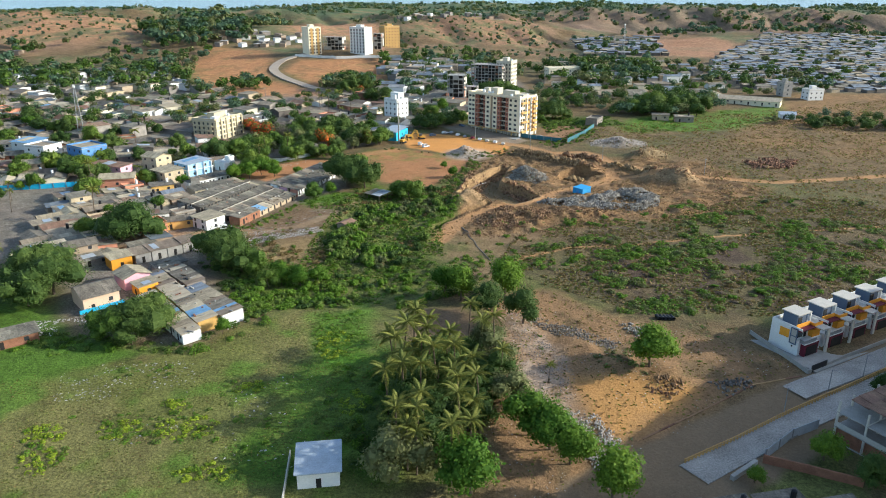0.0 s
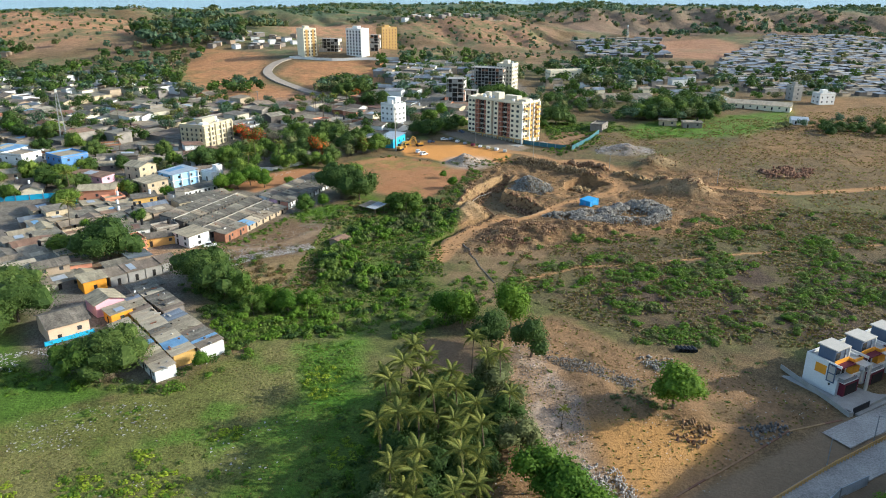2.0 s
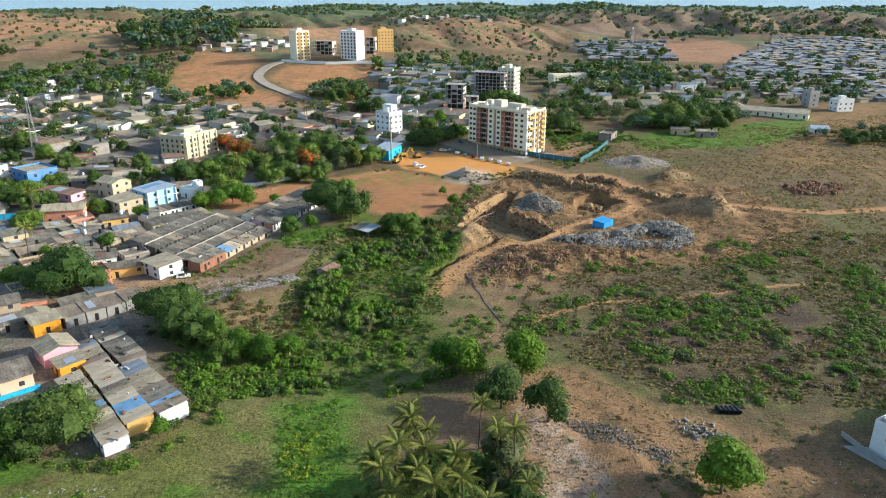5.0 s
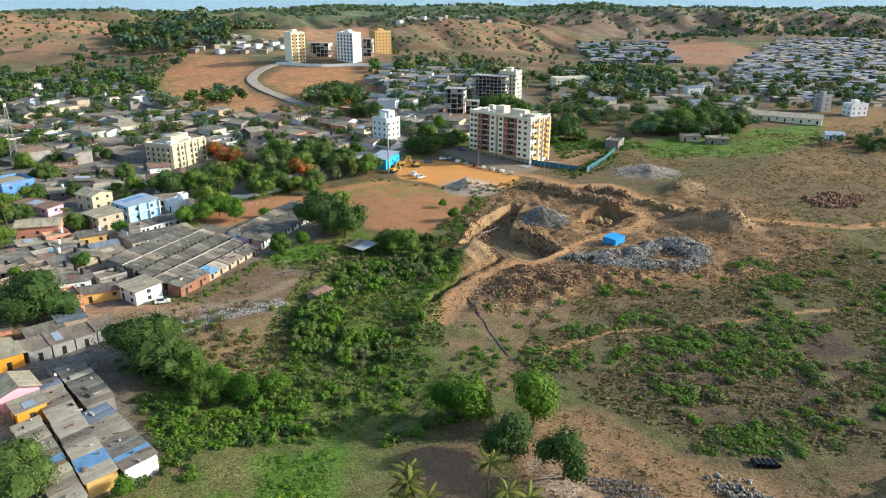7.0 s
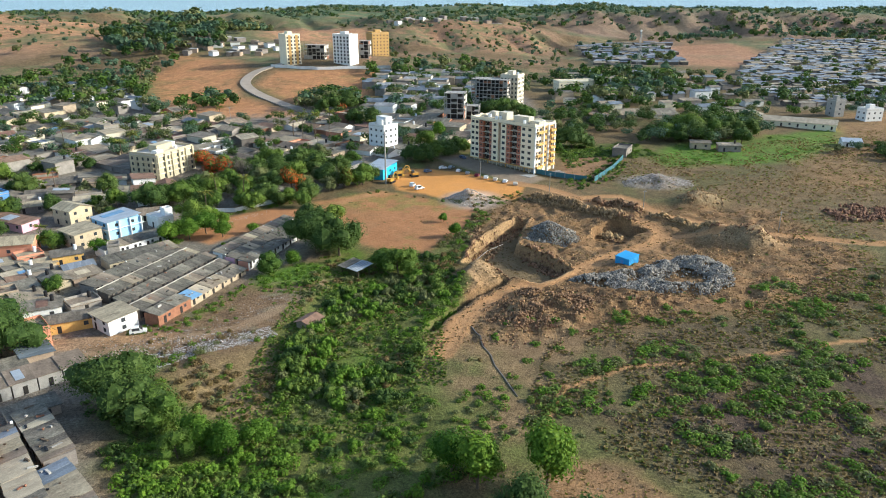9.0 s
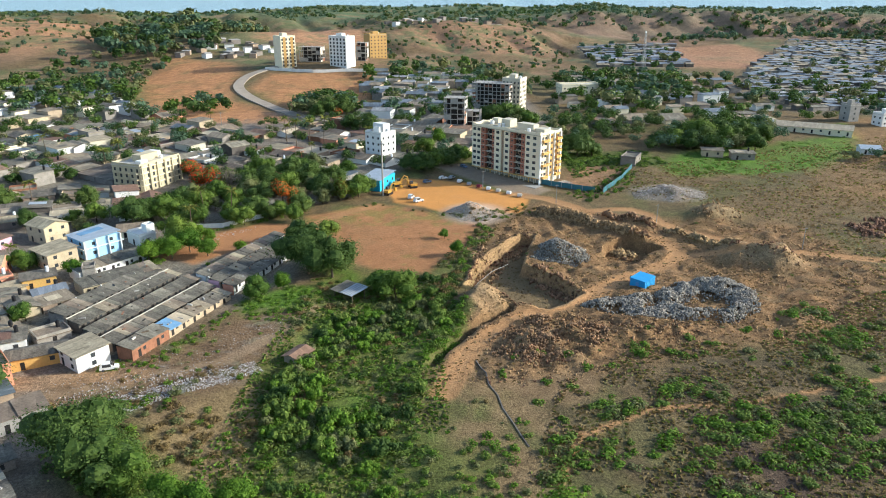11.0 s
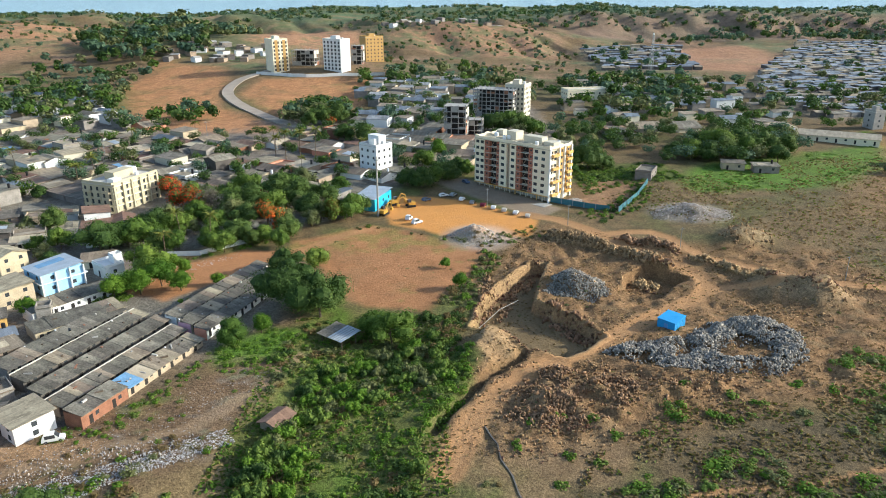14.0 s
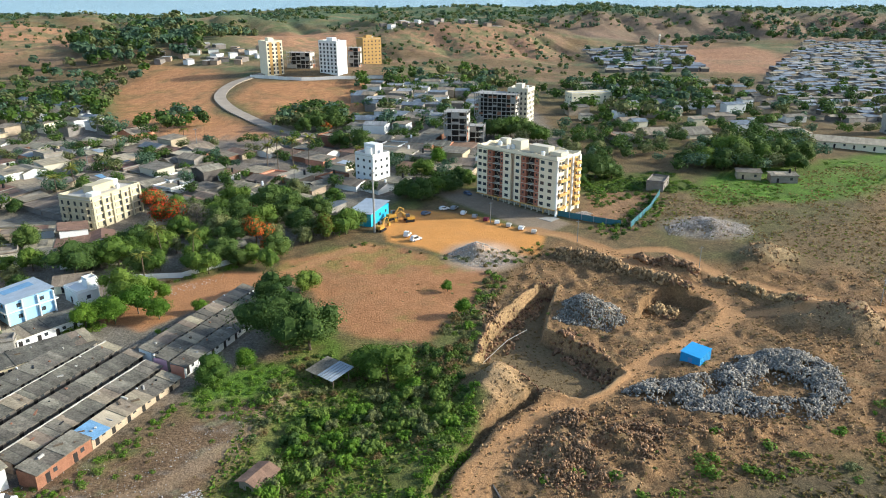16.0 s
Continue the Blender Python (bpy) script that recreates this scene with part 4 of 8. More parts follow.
for x, y in scatter(GROVE, 4.7, 5):
    plant("palm", x, y, rng.uniform(0.85, 1.1), group="palms of the grove")
for x, y in ((6.5, 162), (12, 149), (9.5, 156), (13, 140)):
    plant("palm", x, y, rng.uniform(.75, .95), group="palms of the grove")
plant("palm", 24, 142, 0.45)


# ---- plain houses ----
def gable(b, w, d, z, rise, over, thick=0.12):
    """A low pitched roof sheet with thickness, ridge along x."""
    x0, x1, y0, y1 = -w / 2 - over, w / 2 + over, -d / 2 - over, d / 2 + over
    drop = rise * (over / (d / 2))
    for s in (1, -1):
        ye = y1 if s > 0 else y0
        p = [(x0, 0, z + rise), (x1, 0, z + rise), (x1, ye, z - drop), (x0, ye, z - drop)]
        if s > 0:
            p = [p[1], p[0], p[3], p[2]]
        low = [(a, c, e - thick) for a, c, e in p]
        n = len(b.v)
        b.v.extend(p + low)
        b.f.extend([(n, n + 3, n + 2, n + 1), (n + 4, n + 5, n + 6, n + 7), (n, n + 1, n + 5, n + 4), (n + 1, n + 2, n + 6, n + 5), (n + 2, n + 3, n + 7, n + 6), (n + 3, n, n + 4, n + 7)])


def shed_roof(b, w, d, z, rise, over, thick=0.12):
    x0, x1, y0, y1 = -w / 2 - over, w / 2 + over, -d / 2 - over, d / 2 + over
    p = [(x0, y0, z), (x1, y0, z), (x1, y1, z + rise), (x0, y1, z + rise)]
    low = [(a, c, e - thick) for a, c, e in p]
    n = len(b.v)
    b.v.extend(p + low)
    b.f.extend([(n, n + 1, n + 2, n + 3), (n + 7, n + 6, n + 5, n + 4), (n, n + 4, n + 5, n + 1), (n + 1, n + 5, n + 6, n + 2), (n + 2, n + 6, n + 7, n + 3), (n + 3, n + 7, n + 4, n)])


def pane_mesh(name, w, h, mat, deep=0.16):
    b = Build().block(-w / 2, -deep, -h / 2, w / 2, deep, h / 2)
    me = b.mesh(name)
    me.materials.append(mat)
    return me


WINDOW_BIG = pane_mesh("window", 1.7, 1.8, M["glass"], 0.05)
WINDOW = pane_mesh("window", 1.1, 1.1, M["glass"], 0.05)
WINDOW_TALL = pane_mesh("window", 1.0, 1.5, M["glass"], 0.05)
DOOR = pane_mesh("door", 0.95, 2.0, M["dark"], 0.05)
SHUTTER = pane_mesh("shutter", 2.4, 2.3, M["concrete"], 0.05)


def openings(root, w, d, floors, storey, gap=2.6, doors=True, mesh=None, sides="fblr"):
    """Windows along the walls, floor by floor, and a door in the front."""
    mesh = mesh or WINDOW
    for s, length, off, turn in (("f", w, -d / 2, 0), ("b", w, d / 2, 0), ("l", d, -w / 2, 90), ("r", d, w / 2, 90)):
        if s not in sides:
            continue
        n = max(1, int(length / gap))
        for k in range(floors):
            for i in range(n):
                u = (i + 0.5) * length / n - length / 2
                z = k * storey + storey * 0.55
                first = doors and k == 0 and s in "fl" and i % 2 == 0
                x, y = (u, off) if turn == 0 else (off, u)
                part("door" if first else "window", DOOR if first else mesh, None, root, at=pose(x, y, 1.0 if first else z, 0, 0, turn))


def house(x, y, w, d, h, rot, wall, roof, style="gable", label="", group="houses of the settlement", windows=True, floors=1, dz=0.0, tank=True):
    """A small house: walls, sheet roof or flat slab with parapet, windows, doors."""
    z = height(x, y) + dz
    root = thing("house", x, y, z, rot, label or "low house with weathered cement-sheet roof", "house", group)
    b = Build().block(-w / 2, -d / 2, -1.2, w / 2, d / 2, h)
    if style == "gable":
        for s in (-1, 1):
            b.poly([(s * w / 2, -d / 2, h), (s * w / 2, d / 2, h), (s * w / 2, 0, h + 0.16 * d)][::s])
    part("wall", b, M[wall], root)
    r = Build()
    if style == "gable":
        gable(r, w, d, h + 0.03, 0.16 * d, 0.55)
    elif style == "shed":
        shed_roof(r, w, d, h + 0.03, 0.07 * d, 0.5)
    else:
        r.block(-w / 2 - 0.25, -d / 2 - 0.25, h, w / 2 + 0.25, d / 2 + 0.25, h + 0.14)
        pr = Build()
        for a in ((-w / 2, -d / 2, w / 2, -d / 2 + 0.15), (-w / 2, d / 2 - 0.15, w / 2, d / 2), (-w / 2, -d / 2 + .15, -w / 2 + 0.15, d / 2 - .15), (w / 2 - 0.15, -d / 2 + .15, w / 2, d / 2 - .15)):
            pr.block(a[0], a[1], h + 0.14, a[2], a[3], h + 0.85)
        part("parapet", pr, M[wall], root)
    part("roof", r, M[roof], root)
    if tank and min(w, d) > 4 and rng.random() < 0.2:
        tank = part("water_tank", Build().tube([(w * .28, d * .2, h), (w * .28, d * .2, h + 1.3 + .1 * d), (w * .28, d * .2, h + 1.45 + .1 * d)], [.5, .5, .25], 9), M[rng.choice(["black", "black", "tank_white"])], root)
        part("lid", Build().tube([(w * .28, d * .2, h + 1.44 + .1 * d), (w * .28, d * .2, h + 1.52 + .1 * d)], [.2, .19], 8), M["black"], tank)
    if style == "shed" and min(w, d) > 4 and rng.random() < 0.3:
        tw, td = w * rng.uniform(.25, .5), d * rng.uniform(.4, .8)
        t = Build()
        shed_roof(t, tw, td, h + .1 + .07 * d * (.5 - td / d / 2), .07 * td, 0, .04)
        part("tarpaulin", t, M[rng.choice(["roof_blue", "sand", "roof_tin", "roof_rust", "roof_grey"])], root, "patch of sheeting over the roof", at=pose(rng.uniform(-.2, .2) * w, 0, .03))
    if windows:
        openings(root, w, d, floors, h / floors, 4.4, sides="fr")
    TAKEN.append((x, y, 0.42 * max(w, d)))
    return root


# ---- the eight-storey block by the plaza ----
def main_block():
    W, D, G, S = 38.8, 15.4, 2.9, 2.65
    H = G + 7 * S
    cx, cy = 34.2, 417.6
    root = thing("apartment_block", cx, cy, height(40, 398) - 0.3, -44.8, "eight-storey cream apartment block with brick-red bays and yellow balconies", "building")
    fx, fy = -W / 2, -D / 2

    def X(u):
        return fx + u * W

    core = Build()
    core.block(fx + .3, fy + 1.6, -3, -fx - .3, -fy - .3, H)
    cuts = [(0.0, 0.135), (0.345, 0.445), (0.49, 0.57), (0.795, 1.0)]
    for a, b in cuts:
        core.block(X(a), fy, G, X(b), fy + 1.6, H)
    part("wall", core, M["cream"], root)
    part("wall", Build().block(X(0.445), fy + 0.8, G, X(0.49), fy + 1.6, H), M["walltan"], root, "greenish recessed stair bay")
    for a, b in ((0.137, 0.205), (0.305, 0.343), (0.572, 0.635), (0.735, 0.793)):
        part("bay", Build().block(X(a), fy + 0.15, G - 0.3, X(b), fy + 1.6, H - 0.4), M["redbrown"], root, "brick-red painted bay")
        for k in range(7):
            part("window", WINDOW, None, root, at=pose(X((a + b) / 2), fy + 0.15, G + S * (k + 0.55)) @ Matrix.Scale(0.7, 4))
    for a, b in ((0.205, 0.305), (0.635, 0.735)):
        for k in range(8):
            part("floor_slab", Build().block(X(a), fy + 0.1, G + S * k - 0.25, X(b), fy + 1.6, G + S * k), M["pale"], root)
        for k in range(7):
            z = G + S * k
            # near-black panel: the shade deep in the bay put into its colour
            part("opening", Build().block(X(a) + 0.1, fy + 1.52, z + 0.2, X(b) - 0.1, fy + 1.58, z + S - 0.35), M["dark"], root)
            st = Build()
            m = (X(a) + X(b)) / 2
            for s in ((-1, 1)[k % 2],):
                st.poly([(m + s * 1.5, fy + 0.7, z), (m + s * 1.5 - s * 0.25, fy + 0.7, z), (m - s * 0.3, fy + 0.7, z + S * 0.8), (m - s * 0.05, fy + 0.7, z + S * 0.8)])
            part("stair", st, M["walltan"], root)
    for a, b in ((0.137, 0.343), (0.572, 0.793)):
        for k in range(1, 8):
            part("ledge", Build().block(X(a), fy - .02, G + S * k - .12, X(b), fy + .14, G + S * k + .02), M["ivory"], root)
    for u in (0.04, 0.105, 0.395, 0.53, 0.835, 0.925):
        for k in range(7):
            part("window", WINDOW, None, root, at=pose(X(u), fy, G + S * (k + 0.55)) @ Matrix.Diagonal((1.5, 1, 1.12, 1)))
    for k in range(14):
        part("shutter", SHUTTER, None, root, at=pose(X(0.035 + k * 0.0715), fy + 1.6, 1.35))
        part("column", Build().block(X(0.07 + k * 0.0715) - .18, fy + 0.1, -1, X(0.07 + k * 0.0715) + .18, fy + 0.5, G), M["yellow" if k % 4 == 3 else "ivory"], root)
    part("band", Build().block(fx - .15, fy - .2, G - 0.35, -fx + .15, fy + 1.6, G), M["yellow"], root, "yellow band over the shops")
    # the end that faces the sun: balconies, white piers and yellow panels
    rx = W / 2
    part("pier", Build().block(rx, fy - .1, 0, rx + 0.5, fy + 0.7, H + .4), M["white"], root)
    for v, w, mat in ((0.42, 0.7, "white"), (0.66, 0.7, "white"), (0.97, 0.8, "white")):
        part("pier", Build().block(rx, fy + D * v - w / 2, 0, rx + 0.5, fy + D * v + w / 2, H + .5), M[mat], root)
    for v in (0.53, 0.82):
        part("panel", Build().block(rx, fy + D * v - 0.8, G, rx + 0.2, fy + D * v + 0.8, H), M["yellow"], root, "yellow painted wall panel")
        for k in range(7):
            part("window", WINDOW, None, root, at=pose(rx + 0.2, fy + D * v, G + S * (k + .55), 0, 0, 90))
    for v in (0.12, 0.28):
        for k in range(7):
            part("window", WINDOW, None, root, at=pose(rx, fy + D * v, G + S * (k + .55), 0, 0, 90))
    for k in range(0, 7):
        for v, w in ((0.20, 2.1), (0.82, 1.7)):
            if v < .5 and k % 2:
                continue
            z = G + S * k
            b = Build()
            b.block(rx, fy + D * v - w, z - .15, rx + 1.5, fy + D * v + w, z)
            front = Build().block(rx + 1.38, fy + D * v - w, z, rx + 1.5, fy + D * v + w, z + 0.95)
            b.block(rx, fy + D * v - w, z, rx + 1.38, fy + D * v - w + .12, z + 0.95)
            b.block(rx, fy + D * v + w - .12, z, rx + 1.38, fy + D * v + w, z + 0.95)
            balcony = part("balcony", b, M["yellow"], root, "yellow painted balcony")
            part("balcony_front", front, M["yellow"], balcony)
    part("panel", Build().block(fx - .25, fy + .4, G, fx, -fy - .6, H), M["ochre"], root, "ochre end wall")
    # roof: slab, scalloped parapet, tanks, stair heads
    part("roof", Build().block(fx - .3, fy - .3, H, -fx + .3, -fy + .3, H + 0.2), M["sand"], root)
    for a, b, wave in (((fx, fy), (-fx, fy), 4), ((-fx, fy), (-fx, -fy), 2), ((-fx, -fy), (fx, -fy), 4), ((fx, -fy), (fx, fy), 2)):
        p = Build()
        n = 24
        va, vb = Vector((*a, 0)), Vector((*b, 0))
        inw = Vector((-(vb - va).normalized().y, (vb - va).normalized().x, 0)) * 0.2
        zs = [H + 0.2 + 1.0 + 0.55 * max(0, math.cos(2 * math.pi * wave * i / n)) for i in range(n + 1)]
        for i in range(n):
            q0, q1 = va.lerp(vb, i / n), va.lerp(vb, (i + 1) / n)
            z0, z1, zb = Vector((0, 0, zs[i])), Vector((0, 0, zs[i + 1])), Vector((0, 0, H + .2))
            p.poly([q0 + zb, q1 + zb, q1 + z1, q0 + z0])
            p.poly([q1 + inw + zb, q0 + inw + zb, q0 + inw + z0, q1 + inw + z1])
            p.poly([q0 + z0, q1 + z1, q1 + inw + z1, q0 + inw + z0])
        part("parapet", p, M["cream"], root, "cream scalloped parapet")
    for u, v, w, d, h in ((0.36, .62, 5, 5, 3.4), (0.66, .55, 9, 4, 2.8), (0.12, .8, 3.5, 3, 2.4), (0.86, .6, 5, 5, 1.4)):
        part("stair_head", Build().block(X(u) - w / 2, fy + D * v - d / 2, H + .2, X(u) + w / 2, fy + D * v + d / 2, H + .2 + h), M["ivory"], root)
    for u, v in ((0.30, .35), (0.33, .45), (.1, .6), (.13, .55), (.75, .3), (.9, .75)):
        tank = part("water_tank", Build().tube([(X(u), fy + D * v, H + .2), (X(u), fy + D * v, H + 1.6), (X(u), fy + D * v, H + 1.85)], [.75, .75, .3], 12), M["tank_white"], root, "white plastic water tank")
        part("lid", Build().tube([(X(u), fy + D * v, H + 1.84), (X(u), fy + D * v, H + 1.95)], [.24, .22], 8), M["black"], tank)
    TAKEN.append((cx, cy, 26))


main_block()
part("apron", Build().block(-23, -13.4, -3.0, 22, -8.0, 0.12), M["concrete"], tagged(thing("pavement", 34.2, 417.6, height(40, 398) - 0.1, -44.8), "bare concrete apron beside the block", "pavement", kind="structure"))


# ---- other tall buildings ----
def tower(name, x, y, w, d, floors, rot, wall, label, storey=3.0, gap=3.0, mesh=None, top=True, accent=None, dz=0.0, sides="fblr"):
    z = height(x, y) + dz
    H = floors * storey + 0.6
    root = thing(name, x, y, z, rot, label, "building")
    part("wall", Build().block(-w / 2, -d / 2, -4, w / 2, d / 2, H), M[wall], root)
    r = Build().block(-w / 2 - .2, -d / 2 - .2, H, w / 2 + .2, d / 2 + .2, H + .15)
    part("roof", r, M["pale"], root)
    p = Build()
    for a in ((-w / 2, -d / 2, w / 2, -d / 2 + .2), (-w / 2, d / 2 - .2, w / 2, d / 2), (-w / 2, -d / 2 + .2, -w / 2 + .2, d / 2 - .2), (w / 2 - .2, -d / 2 + .2, w / 2, d / 2 - .2)):
        p.block(a[0], a[1], H + .15, a[2], a[3], H + 1.1)
    part("parapet", p, M[wall], root)
    openings(root, w, d, floors, storey, gap, False, mesh, sides)
    if top:
        part("stair_head", Build().block(-w * .2, -d * .2, H + .15, w * .12, d * .22, H + 3.0), M[wall], root)
        part("water_tank", Build().tube([(w * .25, d * .2, H + .15), (w * .25, d * .2, H + 1.6), (w * .25, d * .2, H + 1.8)], [.7, .7, .3], 10), M["tank_white"], root)
    if accent:
        for s in (-.25, .25):
            part("panel", Build().block(w * s - 1.2, -d / 2 - .12, 0, w * s + 1.2, -d / 2 - .02, H), M[accent], root)
    TAKEN.append((x, y, 0.6 * max(w, d)))
    return root


def frame_building(x, y, w, d, floors, rot, label, storey=3.0, bays=(5, 3)):
    """A concrete skeleton under construction: slabs, columns, patches of brick infill."""
    root = thing("building_under_construction", x, y, height(x, y), rot, label, "building")
    g = random.Random(int(x * 7 + y))
    for k in range(floors + 1):
        part("floor_slab", Build().block(-w / 2, -d / 2, k * storey - .22, w / 2, d / 2, k * storey), M["concrete"], root)
    for i in range(bays[0] + 1):
        for j in range(bays[1] + 1):
            if 0 < i < bays[0] and 0 < j < bays[1]:
                continue
            u, v = -w / 2 + .2 + i * (w - .4) / bays[0], -d / 2 + .2 + j * (d - .4) / bays[1]
            part("column", Build().block(u - .19, v - .19, -3, u + .19, v + .19, floors * storey + .8), M["concrete"], root)
    # near-black block added to stand for the unlit inside of the open frame
    part("core", Build().block(-w * .36, -d * .36, -2, w * .36, d * .36, floors * storey - .35), M["dark"], root)
    for k in range(floors):
        for i in range(bays[0]):
            if g.random() < 0.28:
                u = -w / 2 + .45 + i * (w - .4) / bays[0]
                part("infill", Build().block(u, -d / 2 + .1, k * storey, u + (w - .4) / bays[0] - .5, -d / 2 + .3, k * storey + (1.1 if g.random() < .6 else storey - .35)), M[g.choice(["brickwall", "concrete", "concrete"])], root)
        for j in range(bays[1]):
            if g.random() < 0.6:
                v = -d / 2 + .45 + j * (d - .4) / bays[1]
                part("infill", Build().block(w / 2 - .3, v, k * storey, w / 2 - .1, v + (d - .4) / bays[1] - .5, k * storey + (1.3 if g.random() < .5 else storey - .35)), M[g.choice(["brickwall", "pale", "pale"])], root)
    TAKEN.append((x, y, 0.6 * max(w, d)))
    return root


frame_building(35.5, 558, 25, 13, 8, -24, "grey concrete frame building under construction", storey=2.35, bays=(9, 4))
tower("apartment_block", 49, 562, 12, 14, 7, -24, "ivory", "unfinished pale tower with red-brown window bays", storey=2.85, gap=2.4, mesh=WINDOW_TALL, sides="fr")
frame_building(10, 512, 12, 11, 6, -12, "slim concrete frame tower under construction", bays=(3, 2))
frame_building(15, 520, 20, 8, 3, -12, "low concrete frame wing under construction", bays=(5, 2))
tower("house", -29, 446, 11, 10, 4, -42, "white", "four-storey white house with roof terrace", gap=3.2)
part("roof_pavilion", Build().block(-4, -1, 0, 3, 3.5, 4.0), M["white"], thing("roof_room", -29, 447, height(-29, 446) + 12.75, -42, "white room and water tanks on the flat roof", "roof room"))
flats = tower("apartment_block", -127, 402, 15, 24, 4, -22, "straw", "cream four-storey apartment block", storey=2.55, gap=2.9, mesh=WINDOW_TALL)
for v in range(6):
    part("pilaster", Build().block(7.5, -11.7 + 4.5 * v, 0, 8.2, -10.8 + 4.5 * v, 11.2), M["straw"], flats)
for k in range(4):
    part("ledge", Build().block(7.5, -12, 2.55 * k + 2.45, 7.95, 12, 2.55 * k + 2.7), M["cream"], flats)
    for u in (-4.6, 0.4, 4.8):
        bal = Build().block(u - 1.7, -13.3, 2.55 * k + .1, u + 1.7, -12, 2.55 * k + .28).block(u - 1.7, -13.3, 2.55 * k + .28, u + 1.7, -13.18, 2.55 * k + 1.1)
        part("balcony", bal, M["straw"], flats)
for u, v, w, d, h in ((-3, 7, 5, 5, 2.2), (4, -7, 3, 4, 1.4)):
    part("stair_head", Build().block(u - w / 2, v - d / 2, 10.9, u + w / 2, v + d / 2, 11 + h), M["white"], flats)
tower("apartment_block", -127, 716, 13, 15, 8, 35, "cream", "cream and ochre eight-storey tower with dark windows", storey=2.95, accent="ochre", mesh=WINDOW_BIG, gap=3.0, sides="f")
tower("apartment_block", -79, 715, 19, 11, 8, -36, "white", "white eight-storey tower with dark windows", storey=2.85, mesh=WINDOW_BIG, gap=3.2, sides="f")
tower("apartment_block", -56, 776, 17, 13, 7, 30, "ochre", "ochre-brown apartment tower on the hill", storey=2.9, gap=3.4, sides="f")
frame_building(-108, 738, 20, 10, 4, -15, "low concrete frame block under construction behind towers", bays=(5, 2))
frame_building(-65, 745, 9, 8, 5, -15, "concrete frame block under construction", bays=(2, 2))
tower("house", 103, 626, 30, 12, 2, 12, "cream", "long two-storey tan school building", gap=4, top=False)
house(213, 500, 40, 12, 3.2, -30, "cream", "sand", "gable", "long low pale workshop with sheet roof", group="lone houses")
house(196, 512, 11, 8, 3.0, -30, "white", "roof_tin", "shed", "white shed beside the long workshop", group="lone houses")
tower("house", 264, 516, 12, 8, 2, 12, "white", "white two-storey house in the open", gap=4)
tower("house", 250, 530, 7, 8, 3, 12, "concrete", "tall grey workshop building", gap=5)

# ---- the town houses by the road ----
def town_house(x, y, rot, end):
    root = thing("town_house", x, y, height(88, 158) + 0.2, rot, "two-storey white town house with orange, maroon and slate parts", "house", "row of town houses")
    b = Build()
    b.block(0, 2.6, -2, 8.6, 10.5, 3.4)
    b.block(0, 4.2, 3.4, 8.6, 10.5, 6.4)
    part("wall", b, M["white"], root)
    part("wall", Build().block(1.0, 1.4, -1, 6.2, 2.6, 3.2), M["maroon"], root, "maroon front wall")
    part("wall", Build().block(0.4, 1.2, 3.2, 5.6, 2.6, 3.4), M["white"], root)
    part("parapet", Build().block(0.02, 2.2, 6.4, 0.25, 10.5, 7.1).block(0.25, 10.25, 6.4, 8.6, 10.5, 7.1).block(8.4, 4.2, 6.4, 8.6, 10.25, 7.1), M["white"], root)
    part("roof", Build().block(0.25, 4.25, 6.4, 8.4, 10.25, 6.5), M["pale"], root)
    part("canopy", Build().block(-0.1, 2.3, 6.3, 5.4, 4.4, 6.55), M["maroon"], root, "maroon edged roof slab")
    part("parapet", Build().block(0.3, 3.9, 6.55, 5.2, 4.1, 7.5), M["orange"], root, "orange roof parapet")
    part("stair_tower", Build().block(1.6, 5.0, 6.5, 5.4, 8.8, 9.4), M["slate"], root, "slate-blue stair tower")
    part("roof", Build().block(1.2, 4.4, 9.4, 6.2, 9.2, 9.65), M["pale"], root)
    part("pier", Build().block(5.9, 4.5, 6.5, 6.2, 4.9, 9.4), M["white"], root)
    part("window", Build().block(2.0, 4.9, 6.8, 3.4, 4.98, 8.6), M["glass"], root)
    part("window", Build().block(0.6, 4.1, 3.7, 3.4, 4.18, 5.6), M["glass"], root)
    part("window", Build().block(3.8, 4.1, 3.5, 4.8, 4.18, 5.7), M["dark"], root)
    part("balcony", Build().block(0.3, 1.3, 3.4, 4.9, 1.36, 4.3).block(0.3, 1.36, 3.4, .36, 2.6, 4.3), M["steel"], root, "dark railing balcony")
    part("frame", Build().block(7.6, 0.4, -2, 8.5, 0.8, 6.3).block(5.6, 0.4, 6.3, 8.5, 4.2, 6.55), M["pale"], root, "white portal frame")
    part("wall", Build().block(5.6, 3.0, 3.4, 8.5, 4.2, 5.2).block(5.4, 2.6, 6.5, 5.6, 4.2, 7.2).block(5.6, 2.6, 6.55, 8.4, 2.8, 7.3), M["orange"], root, "orange painted panel")
    part("door", Build().block(6.4, 2.48, 0, 7.5, 2.58, 2.2), M["dark"], root)
    part("garage", Build().block(1.6, 1.3, 0, 5.6, 1.38, 2.4), M["dark"], root)
    if end:
        part("panel", Build().block(-.08, 5.4, 3.6, -.02, 8.0, 5.8), M["orange"], root, "orange painted panel")
        part("frame", Build().block(-.3, 3.2, 2.6, -.02, 5.0, 2.8).block(-.3, 3.2, 2.8, -.02, 3.35, 6.6).block(-.3, 4.85, 2.8, -.02, 5.0, 6.6).block(-.3, 3.35, 4.6, -.02, 4.85, 4.75).block(-.3, 3.2, 6.6, -.02, 5.0, 6.8), M["slate"], root, "slate window frame")
        part("window", Build().block(-.1, 3.35, 2.8, -.03, 4.85, 6.6), M["pale"], root)
